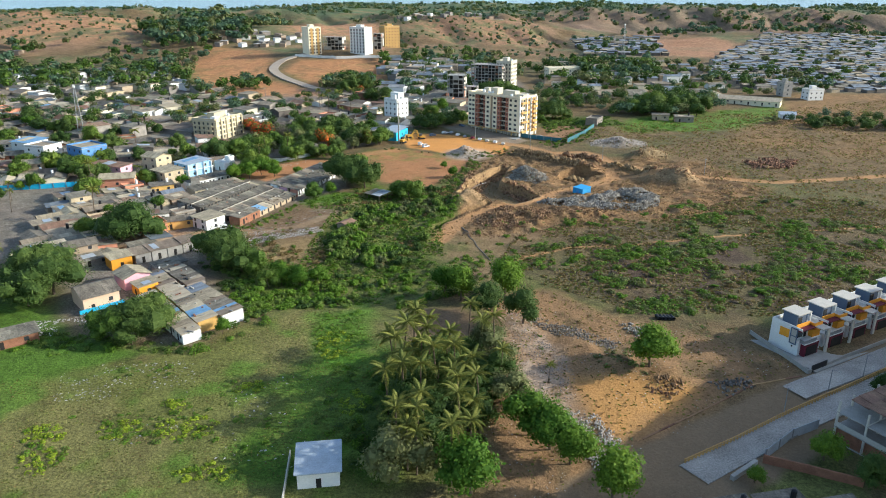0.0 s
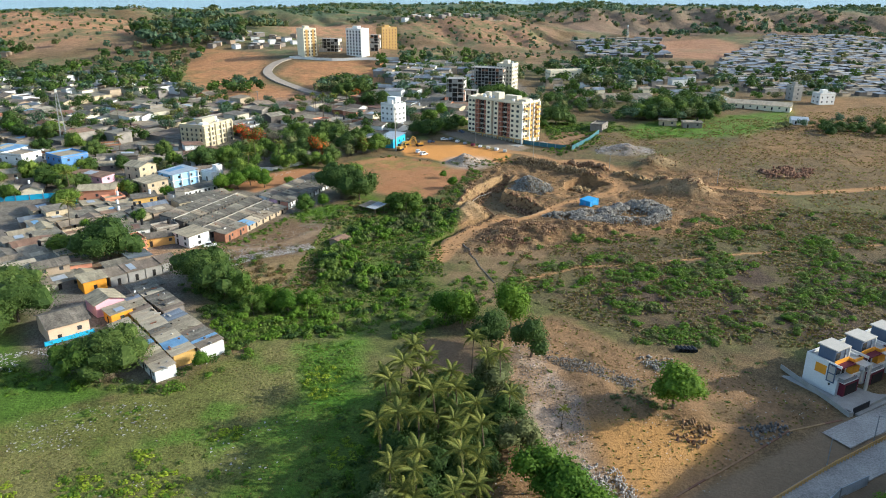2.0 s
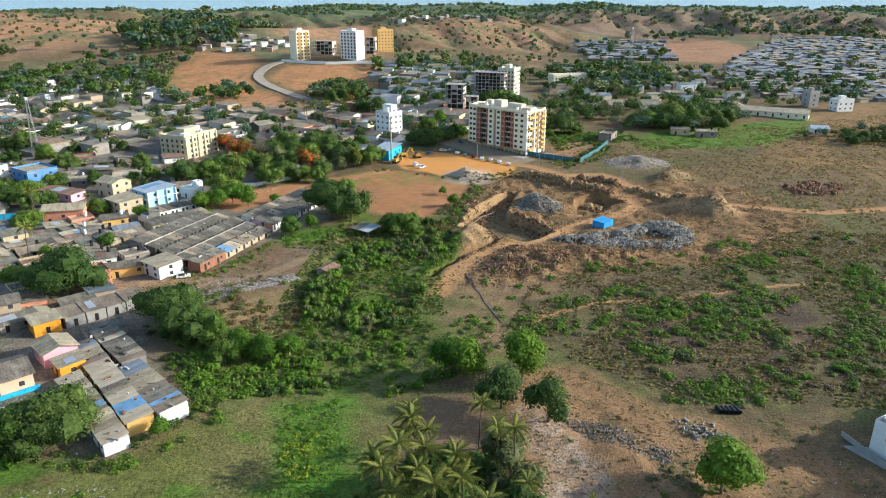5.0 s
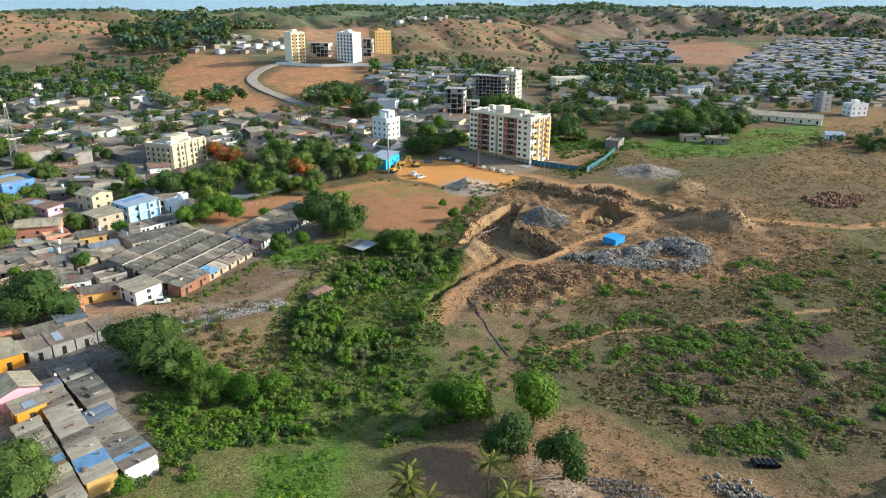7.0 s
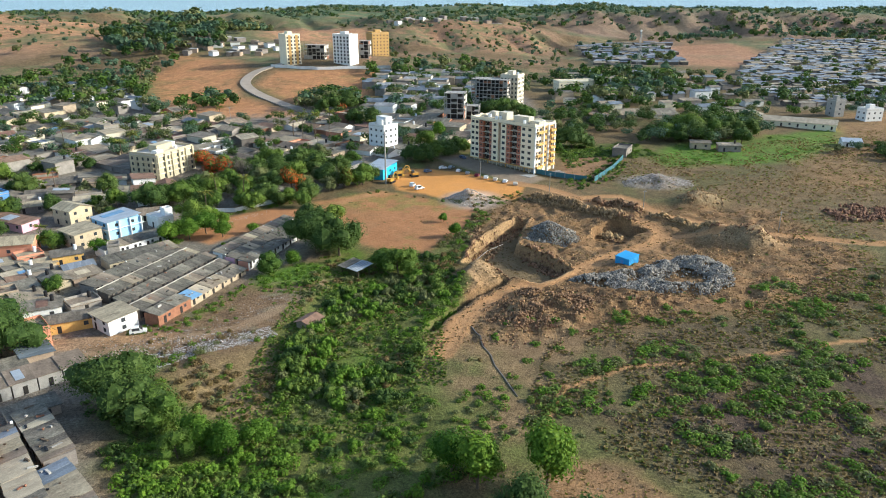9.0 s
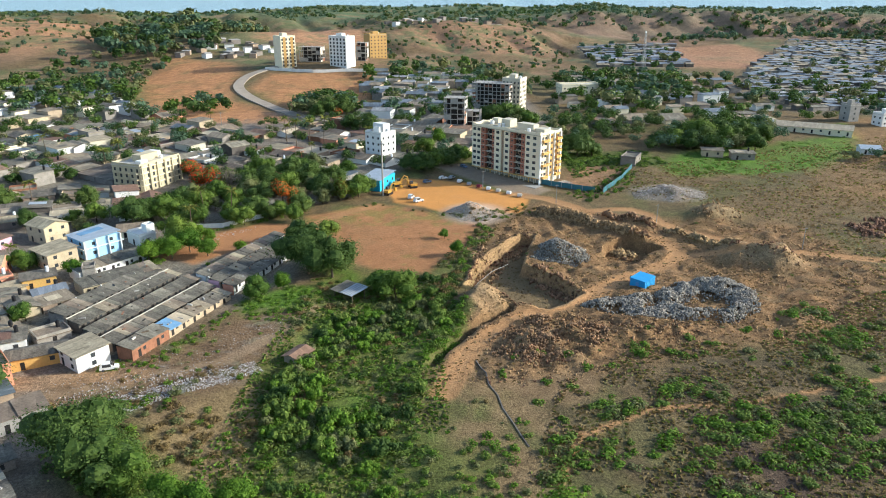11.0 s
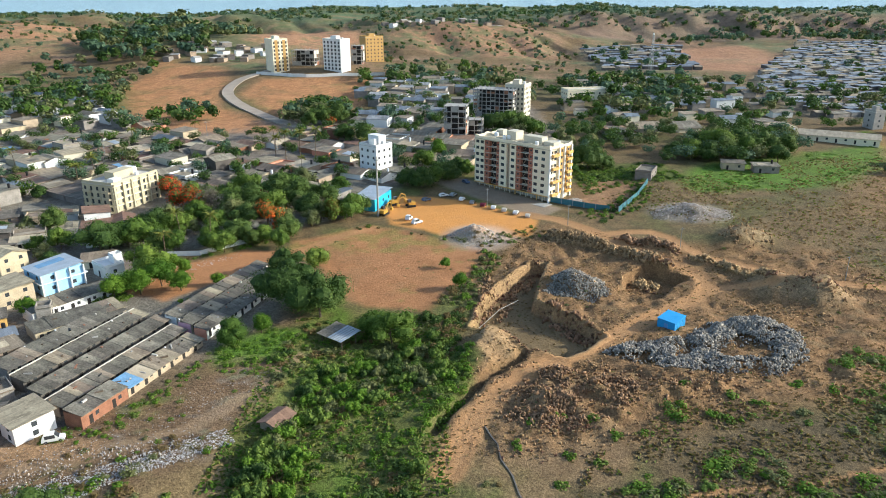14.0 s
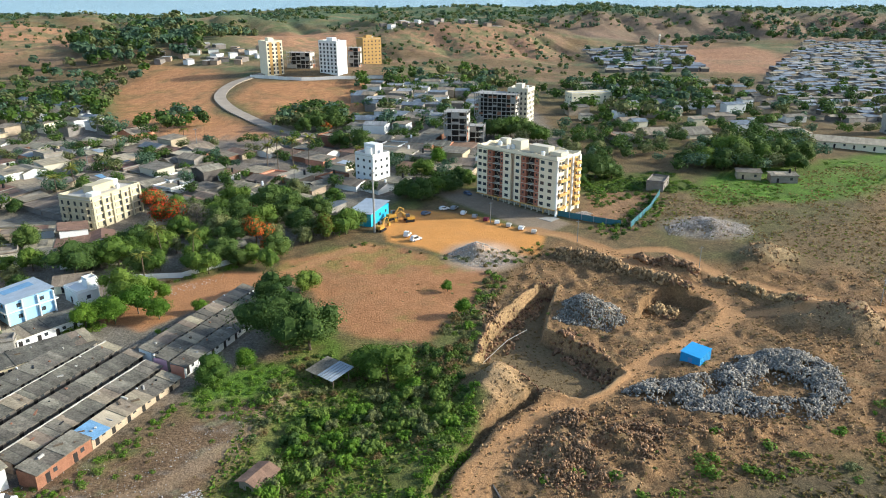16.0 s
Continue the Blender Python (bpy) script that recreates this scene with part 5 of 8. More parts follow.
        part("water_tank", Build().tube([(-.4, 4.0, 2.0), (-.4, 4.0, 2.3)], [.2, .2], 8), M["black"], root)
    return root


for k in range(6):
    town_house(87.2 + k * 9.7 * math.cos(radians(29)), 151.8 + k * 9.7 * math.sin(radians(29)), 29, k == 0)
TAKEN.append((110, 165, 30))


def low_wall(name, pts, h, thick, mat, label, post=None, dz=0.0, cap=None):
    """A boundary wall along points of the plan, panel by panel, following the ground."""
    root = thing(name, *pts[0], 0, 0, label, "wall")
    root.location = (0, 0, 0)
    for a, b in zip(pts, pts[1:]):
        va, vb = Vector((*a, 0)), Vector((*b, 0))
        n = max(1, int((vb - va).length / 4))
        for i in range(n):
            p, q = va.lerp(vb, i / n), va.lerp(vb, (i + 1) / n)
            side = Vector((-(q - p).y, (q - p).x, 0)).normalized() * thick / 2
            zp, zq = height(p.x, p.y) + dz, height(q.x, q.y) + dz
            bl = Build()
            base = [p - side, q - side, q + side, p + side]
            zs = [zp, zq, zq, zp]
            n0 = len(bl.v)
            bl.v.extend([(c.x, c.y, z - 1.0) for c, z in zip(base, zs)] + [(c.x, c.y, z + h) for c, z in zip(base, zs)])
            bl.f.extend([(n0, n0 + 3, n0 + 2, n0 + 1), (n0 + 4, n0 + 5, n0 + 6, n0 + 7), (n0, n0 + 1, n0 + 5, n0 + 4), (n0 + 1, n0 + 2, n0 + 6, n0 + 5), (n0 + 2, n0 + 3, n0 + 7, n0 + 6), (n0 + 3, n0, n0 + 4, n0 + 7)])
            part("panel", bl, M[mat], root)
            if post:
                part("post", Build().block(p.x - .14, p.y - .14, zp - .8, p.x + .14, p.y + .14, zp + h + .12), M[post], root)
    return root


# unseen slabs, added beyond the road to shade it and the town houses' forecourt
for k in range(3):
    tower("apartment_block", 117.5 + 27.5 * k, 100.5 + 27.5 * k, 39, 16, 12, 45, "pale" if k % 2 else "cream", "plain unseen slab added beyond the road to cast shade", gap=5.5, sides="b")
low_wall("boundary_wall", [(79.5, 166), (85, 146.2), (86, 146.6)], 1.1, 0.25, "concrete", "pale plastered boundary wall round the town houses")
low_wall("boundary_wall", [(91, 149.6), (137, 175)], 1.0, 0.25, "concrete", "pale plastered boundary wall along the road")
low_wall("gate", [(86, 146.7), (91, 149.5)], 1.9, 0.12, "black", "black metal gate of the town houses")
part("slab", Build().block(-1.5, -4.5, -1.5, 56, 14, .12), M["concrete"], tagged(thing("pavement", 86.2, 151, height(88, 156), 29), "bare concrete forecourt of the town houses", "pavement", kind="structure"))

# ---- chawl rows ----
def row_house(x0, y0, x1, y1, d, h, seed, wall="walltan", end=None, label="long row of tenements under weathered cement-sheet roofs", lines=0.2, roofs=None, rail=False, rise=0.55, eave=0.0):
    """A tenement row: units side by side, each with its own stretch of roof sheet."""
    g = random.Random(seed)
    L = math.hypot(x1 - x0, y1 - y0)
    rot = math.degrees(math.atan2(y1 - y0, x1 - x0))
    cx, cy = (x0 + x1) / 2, (y0 + y1) / 2
    root = thing("row_house", cx, cy, height(cx, cy), rot, label, "house", "tenement rows")
    part("wall", Build().block(-L / 2, -d / 2, -1.5, L / 2, d / 2, h), M[wall], root)
    if end:
        part("wall", Build().block(-L / 2 - .08, -d / 2 - .02, -1.5, -L / 2 + .1, d / 2 + .02, h + .05), M[end], root, end.replace("wall", "") + " end wall")
    if rise > .6:
        part("rear_wall", Build().block(-L / 2, d / 2 - .2, h, L / 2, d / 2, h + rise - .15), M[wall], root)
    n = max(2, int(L / 4.2))
    for i in range(n):
        u0, u1 = -L / 2 + i * L / n, -L / 2 + (i + 1) * L / n
        mat = g.choice(["roof_row"] * 9 + ["roof_grey"] * 3 + ["roof_tan"])
        if roofs:
            mat = roofs[min(len(roofs) - 1, int(i * len(roofs) / n))]
        cut = g.uniform(.35, .65)
        for v0, v1 in ((0, cut), (cut, 1)):
            b = Build()
            shed_roof(b, (u1 - u0) * (v1 - v0), d + eave + g.uniform(.1, .5), h - eave * rise / d + g.uniform(-.03, .12), rise * (d + eave) / d, .1)
            kind = mat if g.random() < (.82 if roofs else .93) else g.choice(["roof_grey", "roof_tan", "sand", "roof_rust"] if roofs else ["roof_row", "roof_tan", "roof_row"])
            part("roof_sheet", b, M[kind], root, at=pose(u0 + (u1 - u0) * (v0 + v1) / 2, -0.1 - eave / 2, 0, g.uniform(-.5, .5), g.uniform(-.6, .6), 0))
        if g.random() < lines:
            part("ridge_wall", Build().block(u0, d / 2 - .35, h, u0 + 0.25, d / 2 + .1, h + g.uniform(.7, 1.2)), M["white"], root)
        part("door", DOOR, None, root, at=pose((u0 + u1) / 2 - .8, -d / 2, 1.0))
        part("window", WINDOW, None, root, at=pose((u0 + u1) / 2 + .9, -d / 2, 1.6) @ Matrix.Scale(0.8, 4))
        for _ in range(g.choice([1, 2, 2, 3] if roofs else [0, 1, 1])):
            v = g.uniform(-.4, .35) * d
            part("weight", Build().block(0, 0, -.1, g.uniform(.25, .5) * g.choice([1, 1, 4]), g.uniform(.25, .5), g.uniform(.12, .3)), M[g.choice(["concrete", "brickwall", "pale", "black", "bark", "bark"])], root, at=pose(g.uniform(u0 + .3, u1 - .6), v, h + .12 + rise * (v / d + .5), 0, 0, g.uniform(0, 180)))
    if rail:
        part("parapet", Build().block(-L / 2, d / 2 + .22, 0, L / 2, d / 2 + .42, h + rise + .2), M["pale"], root, "long whitewashed rear parapet")
    k = 0
    while k <= L:
        TAKEN.append((x0 + (x1 - x0) * k / L, y0 + (y1 - y0) * k / L, d * .55))
        k += d * .6
    return root


ux, uy, px, py = 0.365, 0.931, -0.931, 0.365     # along the rows, and across them
# walls coloured dark so that the fronts read as shaded
for k, (sx, sy, L, d, wall, end) in enumerate(((-83.2, 255.2, 39, 3.6, "dim_plaster", "walltan"), (-89.4, 259.9, 42, 3.6, "dim_plaster", None), (-95.8, 265.0, 38, 3.6, "dim_plaster", None), (-102.8, 270.3, 36, 5.2, "wallgrey", None))):
    row_house(sx, sy, sx + ux * L, sy + uy * L, d, 2.5, 301 + k, wall, end, rail=k in (0, 2), rise=.62, eave=.6)
row_house(-77.0, 251.0, -77 + ux * 12.5, 251 + uy * 12.5, 4.6, 3.0, 300, "brickwall", "brickwall", "raw brick tenement end under dark cement sheets", roofs=["roof_grey"])
row_house(-77 + ux * 12.7, 251 + uy * 12.7, -77 + ux * 38, 251 + uy * 38, 4.4, 2.2, 299, "walltan", None, rise=.7, eave=.4, roofs=["roof_blue", "sand", "roof_tan", "roof_tan", "roof_grey", "roof_grey"])
for k, (sx, sy, L, d, wall, end) in enumerate(((-62.6, 289.0, 32, 3.6, "white", "salmon"), (-67.6, 292.2, 40, 3.7, "walltan", "pink"), (-72.4, 296.0, 42, 3.6, "white", "white"))):
    row_house(sx, sy, sx + ux * L, sy + uy * L, d, 2.5, 320 + k, wall, end, rise=.65, eave=.4)
row_house(-112, 300, -98, 318, 6.5, 2.8, 331, "white")
row_house(-106, 290, -90, 306, 7.5, 2.7, 332)

# ---- the near cluster ----
row_house(-86.5, 208.0, -72.0, 192.0, 5.6, 2.8, 341, "wallgrey", None, lines=0.0, roofs=["roof_grey", "roof_grey", "roof_grey", "roof_tan"])
row_house(-72.4, 188.8, -55.6, 171.4, 6.0, 3.1, 344, "white", None, lines=0.05, roofs=["tin_blue", "roof_tan", "roof_tan", "roof_grey", "roof_blue", "roof_tan"])
row_house(-88.6, 201.0, -61.0, 167.6, 5.2, 2.9, 342, "yellow", None, lines=0.05, roofs=["tin_blue", "roof_tan", "roof_tan", "sand", "sand", "sand", "sand", "sand", "roof_blue", "sand"])
row_house(-84.5, 186.0, -63.2, 161.2, 4.8, 2.7, 343, "white", None, lines=0.0, roofs=["sand", "roof_tan", "roof_blue", "roof_tan", "roof_tan", "sand"])
house(-93.0, 197.6, 8.0, 7.6, 3.8, -46, "pink", "roof_tan", "gable", "pink house with plain front and cement-sheet roof", floors=1, windows=False, tank=False)
house(-86.5, 190.8, 5.6, 5.6, 3.4, -46, "orange", "roof_tan", "shed", "small orange-fronted house with sheet roof", tank=False)
house(-98, 184.5, 9.6, 10.6, 4.4, 42, "peach", "roof_grey", "gable", "peach-coloured house with blue plinth and grey roof", floors=1)
part("plinth", Build().block(-6.2, -6.1, 0.2, 5.6, -5.36, 1.1), M["cyan"], thing("awning", -98, 184.5, height(-98, 184.5), 42, "blue painted plinth wall under the house", "wall"))
house(-103.5, 212.5, 6.4, 6.2, 3.6, 42, "orange", "roof_tan", "shed", "orange house with dusty sheet roof")
for k in range(4):
    house(-98.5 + 3.9 * k, 217.0 + 3.4 * k, 4.9, 6.2, 3.2 + 0.15 * (k % 2), 42, "concrete", "roof_tan", "shed", "grey concrete house with flat dusty roof", tank=False)
house(-86.5, 209.5, 9.5, 5.0, 2.4, 42, "wallgrey", "roof_grey", "shed", "low lean-to with dark sheet roof")
house(-108.6, 161.2, 11, 6, 2.6, 38, "brickwall", "roof_grey", "shed", "low brick shed with grey sheet roof")
house(-23, 110.5, 7.6, 8.2, 3.4, 8, "white", "roof_tin", "shed", "small whitewashed house with metal sheet roof beside field", group="lone houses")
low_wall("low_wall", [(-29.5, 116), (-28, 101)], 1.2, 0.2, "pale", "pale low wall beside the small white house")
house(-36, 252.5, 5.6, 4.2, 2.0, 62, "walltan", "roof_rust", "gable", "small brick hut with brown tiled roof in scrub", group="lone houses", tank=False)

# ---- marked houses of the settlement ----
house(-86.5, 250.5, 9.0, 8.0, 4.0, -38, "white", "roof_tan", "shed", "two-storey cream corner house with sheet roof", floors=2)
house(-97.5, 250.5, 12.5, 6.0, 3.2, 26, "yellow", "roof_grey", "gable", "yellow house with grey cement-sheet roof")
house(-108, 256, 9, 6.5, 3.6, 26, "white", "roof_grey", "shed", "low white house with grey roof")
blue_house = house(-116, 323.5, 11.0, 12.0, 6.2, -38, "lightblue", "roof_tin", "shed", "light blue two-storey house with pale blue sheet roof", floors=2)
for s in (-1, 1):
    part("ledge", Build().block(-6.2, s * 6.85 - .15, 3.5, 6.2, s * 6.85 + .15, 3.75), M["white"], blue_house, "white painted ledge")
part("ledge", Build().block(6.0, -6.7, 3.5, 6.4, 6.7, 3.75), M["white"], blue_house, "white painted ledge")
for k in range(4):
    part("pier", Build().block(5.7, -6.5 + 4.1 * k, 0, 6.3, -6.2 + 4.1 * k, 6.2), M["white"], blue_house)
house(-124, 313.0, 11.0, 9.5, 5.2, -38, "walltan", "roof_tan", "shed", "tan two-storey house with open upper terrace", floors=2)
house(-141.5, 302.5, 14.0, 9.0, 5.2, 14, "salmon", "roof_tan", "gable", "salmon house with broad tan roof", floors=1)
house(-172.5, 341.0, 14.0, 12.5, 9.0, -36, "blue", "roof_tan", "flat", "dark blue three-storey house with white round windows", floors=3)
house(-103.5, 331.5, 8.0, 6.0, 3.6, -40, "white", "white", "flat", "white flat-roofed house with roof room")
house(-101.5, 333.0, 3.0, 3.0, 5.6, -40, "white", "white", "flat", "small white room on the flat roof", windows=False)
house(-212, 362, 13, 11, 7.0, -20, "white", "roof_blue", "shed", "white house with blue roof sheet", floors=2)
house(-200, 352, 13, 11, 7.0, -20, "white", "roof_tan", "flat", "plain white two-storey house", floors=2)
house(-157, 330, 20, 7, 3.0, -25, "pink", "roof_rust", "shed", "pink low house with long wall")
house(-137, 335, 10, 9, 6.0, -30, "walltan", "roof_tan", "gable", "plain tan two-storey house", floors=2)
house(-120.5, 296, 9, 6, 3.2, 30, "yellow", "roof_grey", "shed", "yellow house with grey roof")
house(-107.5, 300.5, 3.6, 3.6, 4.2, 20, "wallgrey", "roof_grey", "flat", "small grey water-tank room")
low_wall("blue_fence", [(-196, 296), (-175, 300), (-160, 304), (-148, 296)], 2.2, 0.08, "cyan", "long cyan sheet-metal fence", post="steel")
low_wall("compound_wall", [(-66, 358), (-80, 346), (-96, 344)], 1.6, 0.25, "white", "whitewashed compound wall among trees")
house(-72, 364, 13, 7, 3.4, 30, "wallgrey", "roof_grey", "gable", "low house with dark grey roof among trees")

# blue shed, mast and machines by the plaza
house(-27, 398, 9, 15, 4.6, -22, "cyan", "roof_tin", "shed", "blue sheet-metal shed with pale roof", group="lone houses")
house(92, 434, 12, 7, 3.6, 62, "wallgrey", "roof_grey", "flat", "derelict grey hut with flat roof", group="lone houses")
house(136, 447, 10, 6, 3.2, -14, "walltan", "roof_grey", "shed", "low white hut under the trees", group="lone houses")
house(149, 442, 11, 6, 3.2, -8, "wallgrey", "roof_grey", "shed", "low grey hut under the trees", group="lone houses")
house(217, 451, 9, 8, 2.8, -15, "white", "roof_tin", "gable", "white metal-roofed shed in the open", group="lone houses")

# ---- trees among the houses ----
NEAR_TOWN = []
for x, y in scatter([(-60, 395), (-40, 408), (-16, 440), (30, 462), (20, 490), (60, 500), (30, 540), (-10, 600), (-40, 590), (-85, 540), (-110, 520), (-300, 520), (-290, 400), (-150, 400), (-108, 412)], 12.5, 471):
    if free(x, y, 0.5) and rng.random() < .72:
        kind = "palm" if rng.random() < .06 else "mid"
        if kind == "palm" or y < 425:
            plant(kind, x, y, rng.uniform(.5, 1.0))
        else:
            NEAR_TOWN.append((x, y, rng.uniform(5, 9)))
            TAKEN.append((x, y, 2.4))
for x, y in scatter([(-112, 330), (-104, 350), (-108, 372), (-140, 392), (-240, 392), (-240, 300), (-175, 305), (-150, 345)], 17, 472):
    if free(x, y, 1.0) and rng.random() < .6:
        plant("mid", x, y, rng.uniform(.45, .85))
TOWN_TREES = NEAR_TOWN
for poly, gap, size in ((SLUM_EAST, 27, (4, 7)), (SLUM_HILL, 30, (4, 7)), ([(90, 470), (80, 600), (110, 700), (230, 700), (330, 640), (300, 545), (240, 520), (190, 520)], 14, (5, 9.5)), ([(-55, 600), (-60, 700), (60, 720), (90, 640), (30, 560)], 15, (5, 9))):
    for x, y in scatter(poly, gap, int(gap)):
        if free(x, y, 1.5) and rng.random() < .8:
            TOWN_TREES.append((x, y, rng.uniform(*size)))
            TAKEN.append((x, y, TOWN_TREES[-1][2] * .3))

# ---- the settlement's rows of small houses, filled in between ----
FILL = []
ZONES = [
    ([(-96, 232), (-92, 246), (-104, 275), (-104, 290), (-135, 300), (-160, 290), (-135, 205), (-112, 205)], 42, 8.2, 6.8),
    ([(-112, 330), (-104, 350), (-108, 372), (-140, 392), (-240, 392), (-240, 300), (-175, 305), (-150, 345)], 24, 10.0, 8.6),
    ([(-60, 395), (-40, 408), (-20, 432), (-16, 470), (-30, 500), (-60, 520), (-110, 500), (-150, 520), (-300, 520), (-290, 400), (-150, 400), (-108, 412)], -35, 11.5, 10.0),
    ([(-20, 440), (30, 462), (20, 490), (60, 500), (30, 540), (-10, 640), (-55, 640), (-40, 590), (-85, 540), (-50, 505)], -20, 12.0, 11.0),
    ([(-55, 620), (-60, 660), (0, 700), (30, 680), (30, 600), (0, 590)], -10, 13.0, 11.0),
    ([(90, 480), (80, 600), (110, 700), (230, 690), (220, 560), (190, 520), (120, 530)], 10, 19.0, 16.0),
    ([(-150, 540), (-190, 560), (-250, 640), (-420, 640), (-420, 530), (-290, 530)], -30, 17.0, 14.0),
]
WALLS = ["wallgrey", "wallgrey", "wallgrey", "walltan", "walltan", "white", "dim_plaster", "cream", "ivory", "walltan", "wallgrey", "white", "salmon", "walltan", "dim_plaster", "brickwall", "brickwall", "wallgrey"]
ROOFS = ["roof_grey"] * 5 + ["roof_tan"] * 8 + ["sand", "roof_rust", "roof_rust", "tin_blue"]
for n, (poly, turn, sx, sy) in enumerate(ZONES):
    for x, y in scatter(poly, (sx, sy), 400 + n, 0.22, turn):
        if free(x, y, 3.0):
            FILL.append((x, y, sx, sy, turn))
FILL.sort(key=lambda f: f[1])
for n, (x, y, sx, sy, turn) in enumerate(FILL[:330]):
    if rng.random() < 0.06:
        continue
    two = rng.random() < 0.09
    style = rng.choice(["gable", "gable", "gable", "shed", "shed", "shed", "shed", "flat"])
    wall = rng.choice(WALLS)
    house(x, y, min(14, sx * rng.uniform(.92, 1.14)), sy * rng.uniform(.86, 1.05), rng.uniform(4.6, 5.6) if two else rng.uniform(2.0, 2.7), turn + rng.uniform(-5, 5) + rng.choice([0, 0, 90]), wall, rng.choice(ROOFS), style,
          "small two-storey house with plain walls" if two else "low house with weathered sheet roof", windows=y < 390, floors=2 if two else 1)


def house_crowd(name, spots, label, mats, sizes):
    """Many far small houses in one mesh: walls and pitched or flat roofs."""
    me_b = Build()
    slots = []
    g = random.Random(len(spots))
    for x, y, turn in spots:
        w, d, h = g.uniform(*sizes[0]), g.uniform(*sizes[1]), g.uniform(*sizes[2])
        z = height(x, y)
        c, s = math.cos(radians(turn)), math.sin(radians(turn))
        b = Build().block(-w / 2, -d / 2, -2, w / 2, d / 2, h)
        nw = len(b.f)
        if g.random() < .6:
            shed_roof(b, w, d, h + .05, .08 * d, .3)
        else:
            gable(b, w, d, h + .03, .16 * d, .3)
        n0 = len(me_b.v)
        me_b.v.extend((x + p[0] * c - p[1] * s, y + p[0] * s + p[1] * c, z + p[2]) for p in b.v)
        me_b.f.extend(tuple(i + n0 for i in f) for f in b.f)
        wi, ri = g.randrange(len(mats[0])), len(mats[0]) + g.randrange(len(mats[1]))
        slots.extend([wi] * nw + [ri] * (len(b.f) - nw))
    me = me_b.mesh(name)
    for k in mats[0] + mats[1]:
        me.materials.append(M[k])
    me.polygons.foreach_set("material_index", slots)
    return tagged(new(name, me), label, "houses", kind="stuff")


far_spots = [(x, y, turn + rng.uniform(-6, 6)) for x, y, sx, sy, turn in FILL[330:]]
# the cool tin tones among these roofs partly paint in distance haze
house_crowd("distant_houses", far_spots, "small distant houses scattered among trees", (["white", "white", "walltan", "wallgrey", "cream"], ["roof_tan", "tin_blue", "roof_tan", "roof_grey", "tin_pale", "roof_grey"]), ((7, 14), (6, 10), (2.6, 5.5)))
slum = [(x, y, 12 + rng.uniform(-4, 4)) for x, y in scatter(SLUM_EAST, (11.0, 7.6), 61, .3, 12) if free(x, y, 2.5) and rng.random() < .9]
slum += [(x, y, -4 + rng.uniform(-5, 5)) for x, y in scatter(SLUM_HILL, (11, 9.5), 62, .3, -4) if free(x, y, 2.5)]
house_crowd("distant_shanties", slum, "dense far-off rows of grey shanty roofs", (["wallgrey", "dim_plaster", "dim_plaster", "walltan"], ["tin_blue", "tin_pale", "tin_blue", "roof_grey", "roof_tan", "tin_blue"]), ((6, 14), (3.8, 6.2), (1.9, 2.9)))
hill = [(x, y, rng.uniform(0, 90)) for x, y in scatter([(-240, 765), (-150, 760), (-150, 850), (-250, 840)], 17, 63)] + [(x, y, rng.uniform(0, 90)) for x, y in scatter([(-60, 980), (70, 990), (80, 1040), (-60, 1040)], 20, 64)]
hill += [(x, y, rng.uniform(0, 90)) for x, y in scatter([(-620, 620), (-430, 640), (-420, 780), (-620, 800)], 24, 65)]
house_crowd("hill_houses", hill, "small pale houses on the far hill", (["white", "walltan", "wallgrey"], ["roof_grey", "roof_tan", "concrete"]), ((6, 10), (5, 8), (3, 4.5)))


# ---- woods, further off ----
WOODS = [  # outline, spacing, kinds, sizes
    ([(107, 455), (134, 503), (172, 524), (190, 498), (184, 472), (146, 452)], 8.0, ("deep", "deep", "broad"), (0.9, 1.3)),
    ([(60, 470), (64, 540), (98, 568), (128, 528), (108, 470)], 10.0, ("deep", "dusty", "broad"), (0.6, 1.0)),
    ([(88, 590), (101, 700), (206, 714), (170, 590), (111, 560)], 13.0, ("far",), (0.8, 1.3)),
    ([(-24, 436), (-24, 524), (0, 520), (6, 440)], 11.0, ("deep", "broad"), (0.7, 1.0)),
    ([(-94, 549), (-94, 596), (-58, 600), (-48, 550)], 8.5, ("deep", "far"), (0.9, 1.2)),
    ([(-115, 345), (-60, 345), (-40, 372), (-48, 412), (-100, 416)], 9.0, ("deep", "broad", "dusty"), (0.6, 1.0)),
    ([(206, 420), (216, 450), (250, 458), (300, 440), (280, 412)], 7.0, ("far", "deep"), (0.5, 0.75)),
    ([(-45, 640), (-60, 690), (40, 760), (60, 700), (40, 640)], 15.0, ("far",), (0.8, 1.2)),
    ([(-300, 400), (-300, 520), (-150, 520), (-108, 430), (-150, 405)], 15, ("far", "deep"), (0.7, 1.2)),
    ([(-176, 310), (-150, 318), (-160, 345), (-215, 330), (-215, 300)], 8.0, ("broad", "deep"), (0.7, 1.0)),
    ([(-60, 420), (-60, 520), (-108, 500), (-100, 430)], 14.0, ("far", "deep"), (0.7, 1.1)),
    ([(-180, 520), (-160, 600), (-130, 560)], 11.0, ("far",), (0.8, 1.2)),
    ([(-420, 530), (-420, 650), (-240, 650), (-190, 560), (-160, 530)], 14.0, ("far",), (0.8, 1.3)),
    ([(-20, 520), (60, 500), (60, 540), (-20, 640), (-50, 600)], 13.0, ("far",), (0.6, 1.0)),
]
hillwood = []
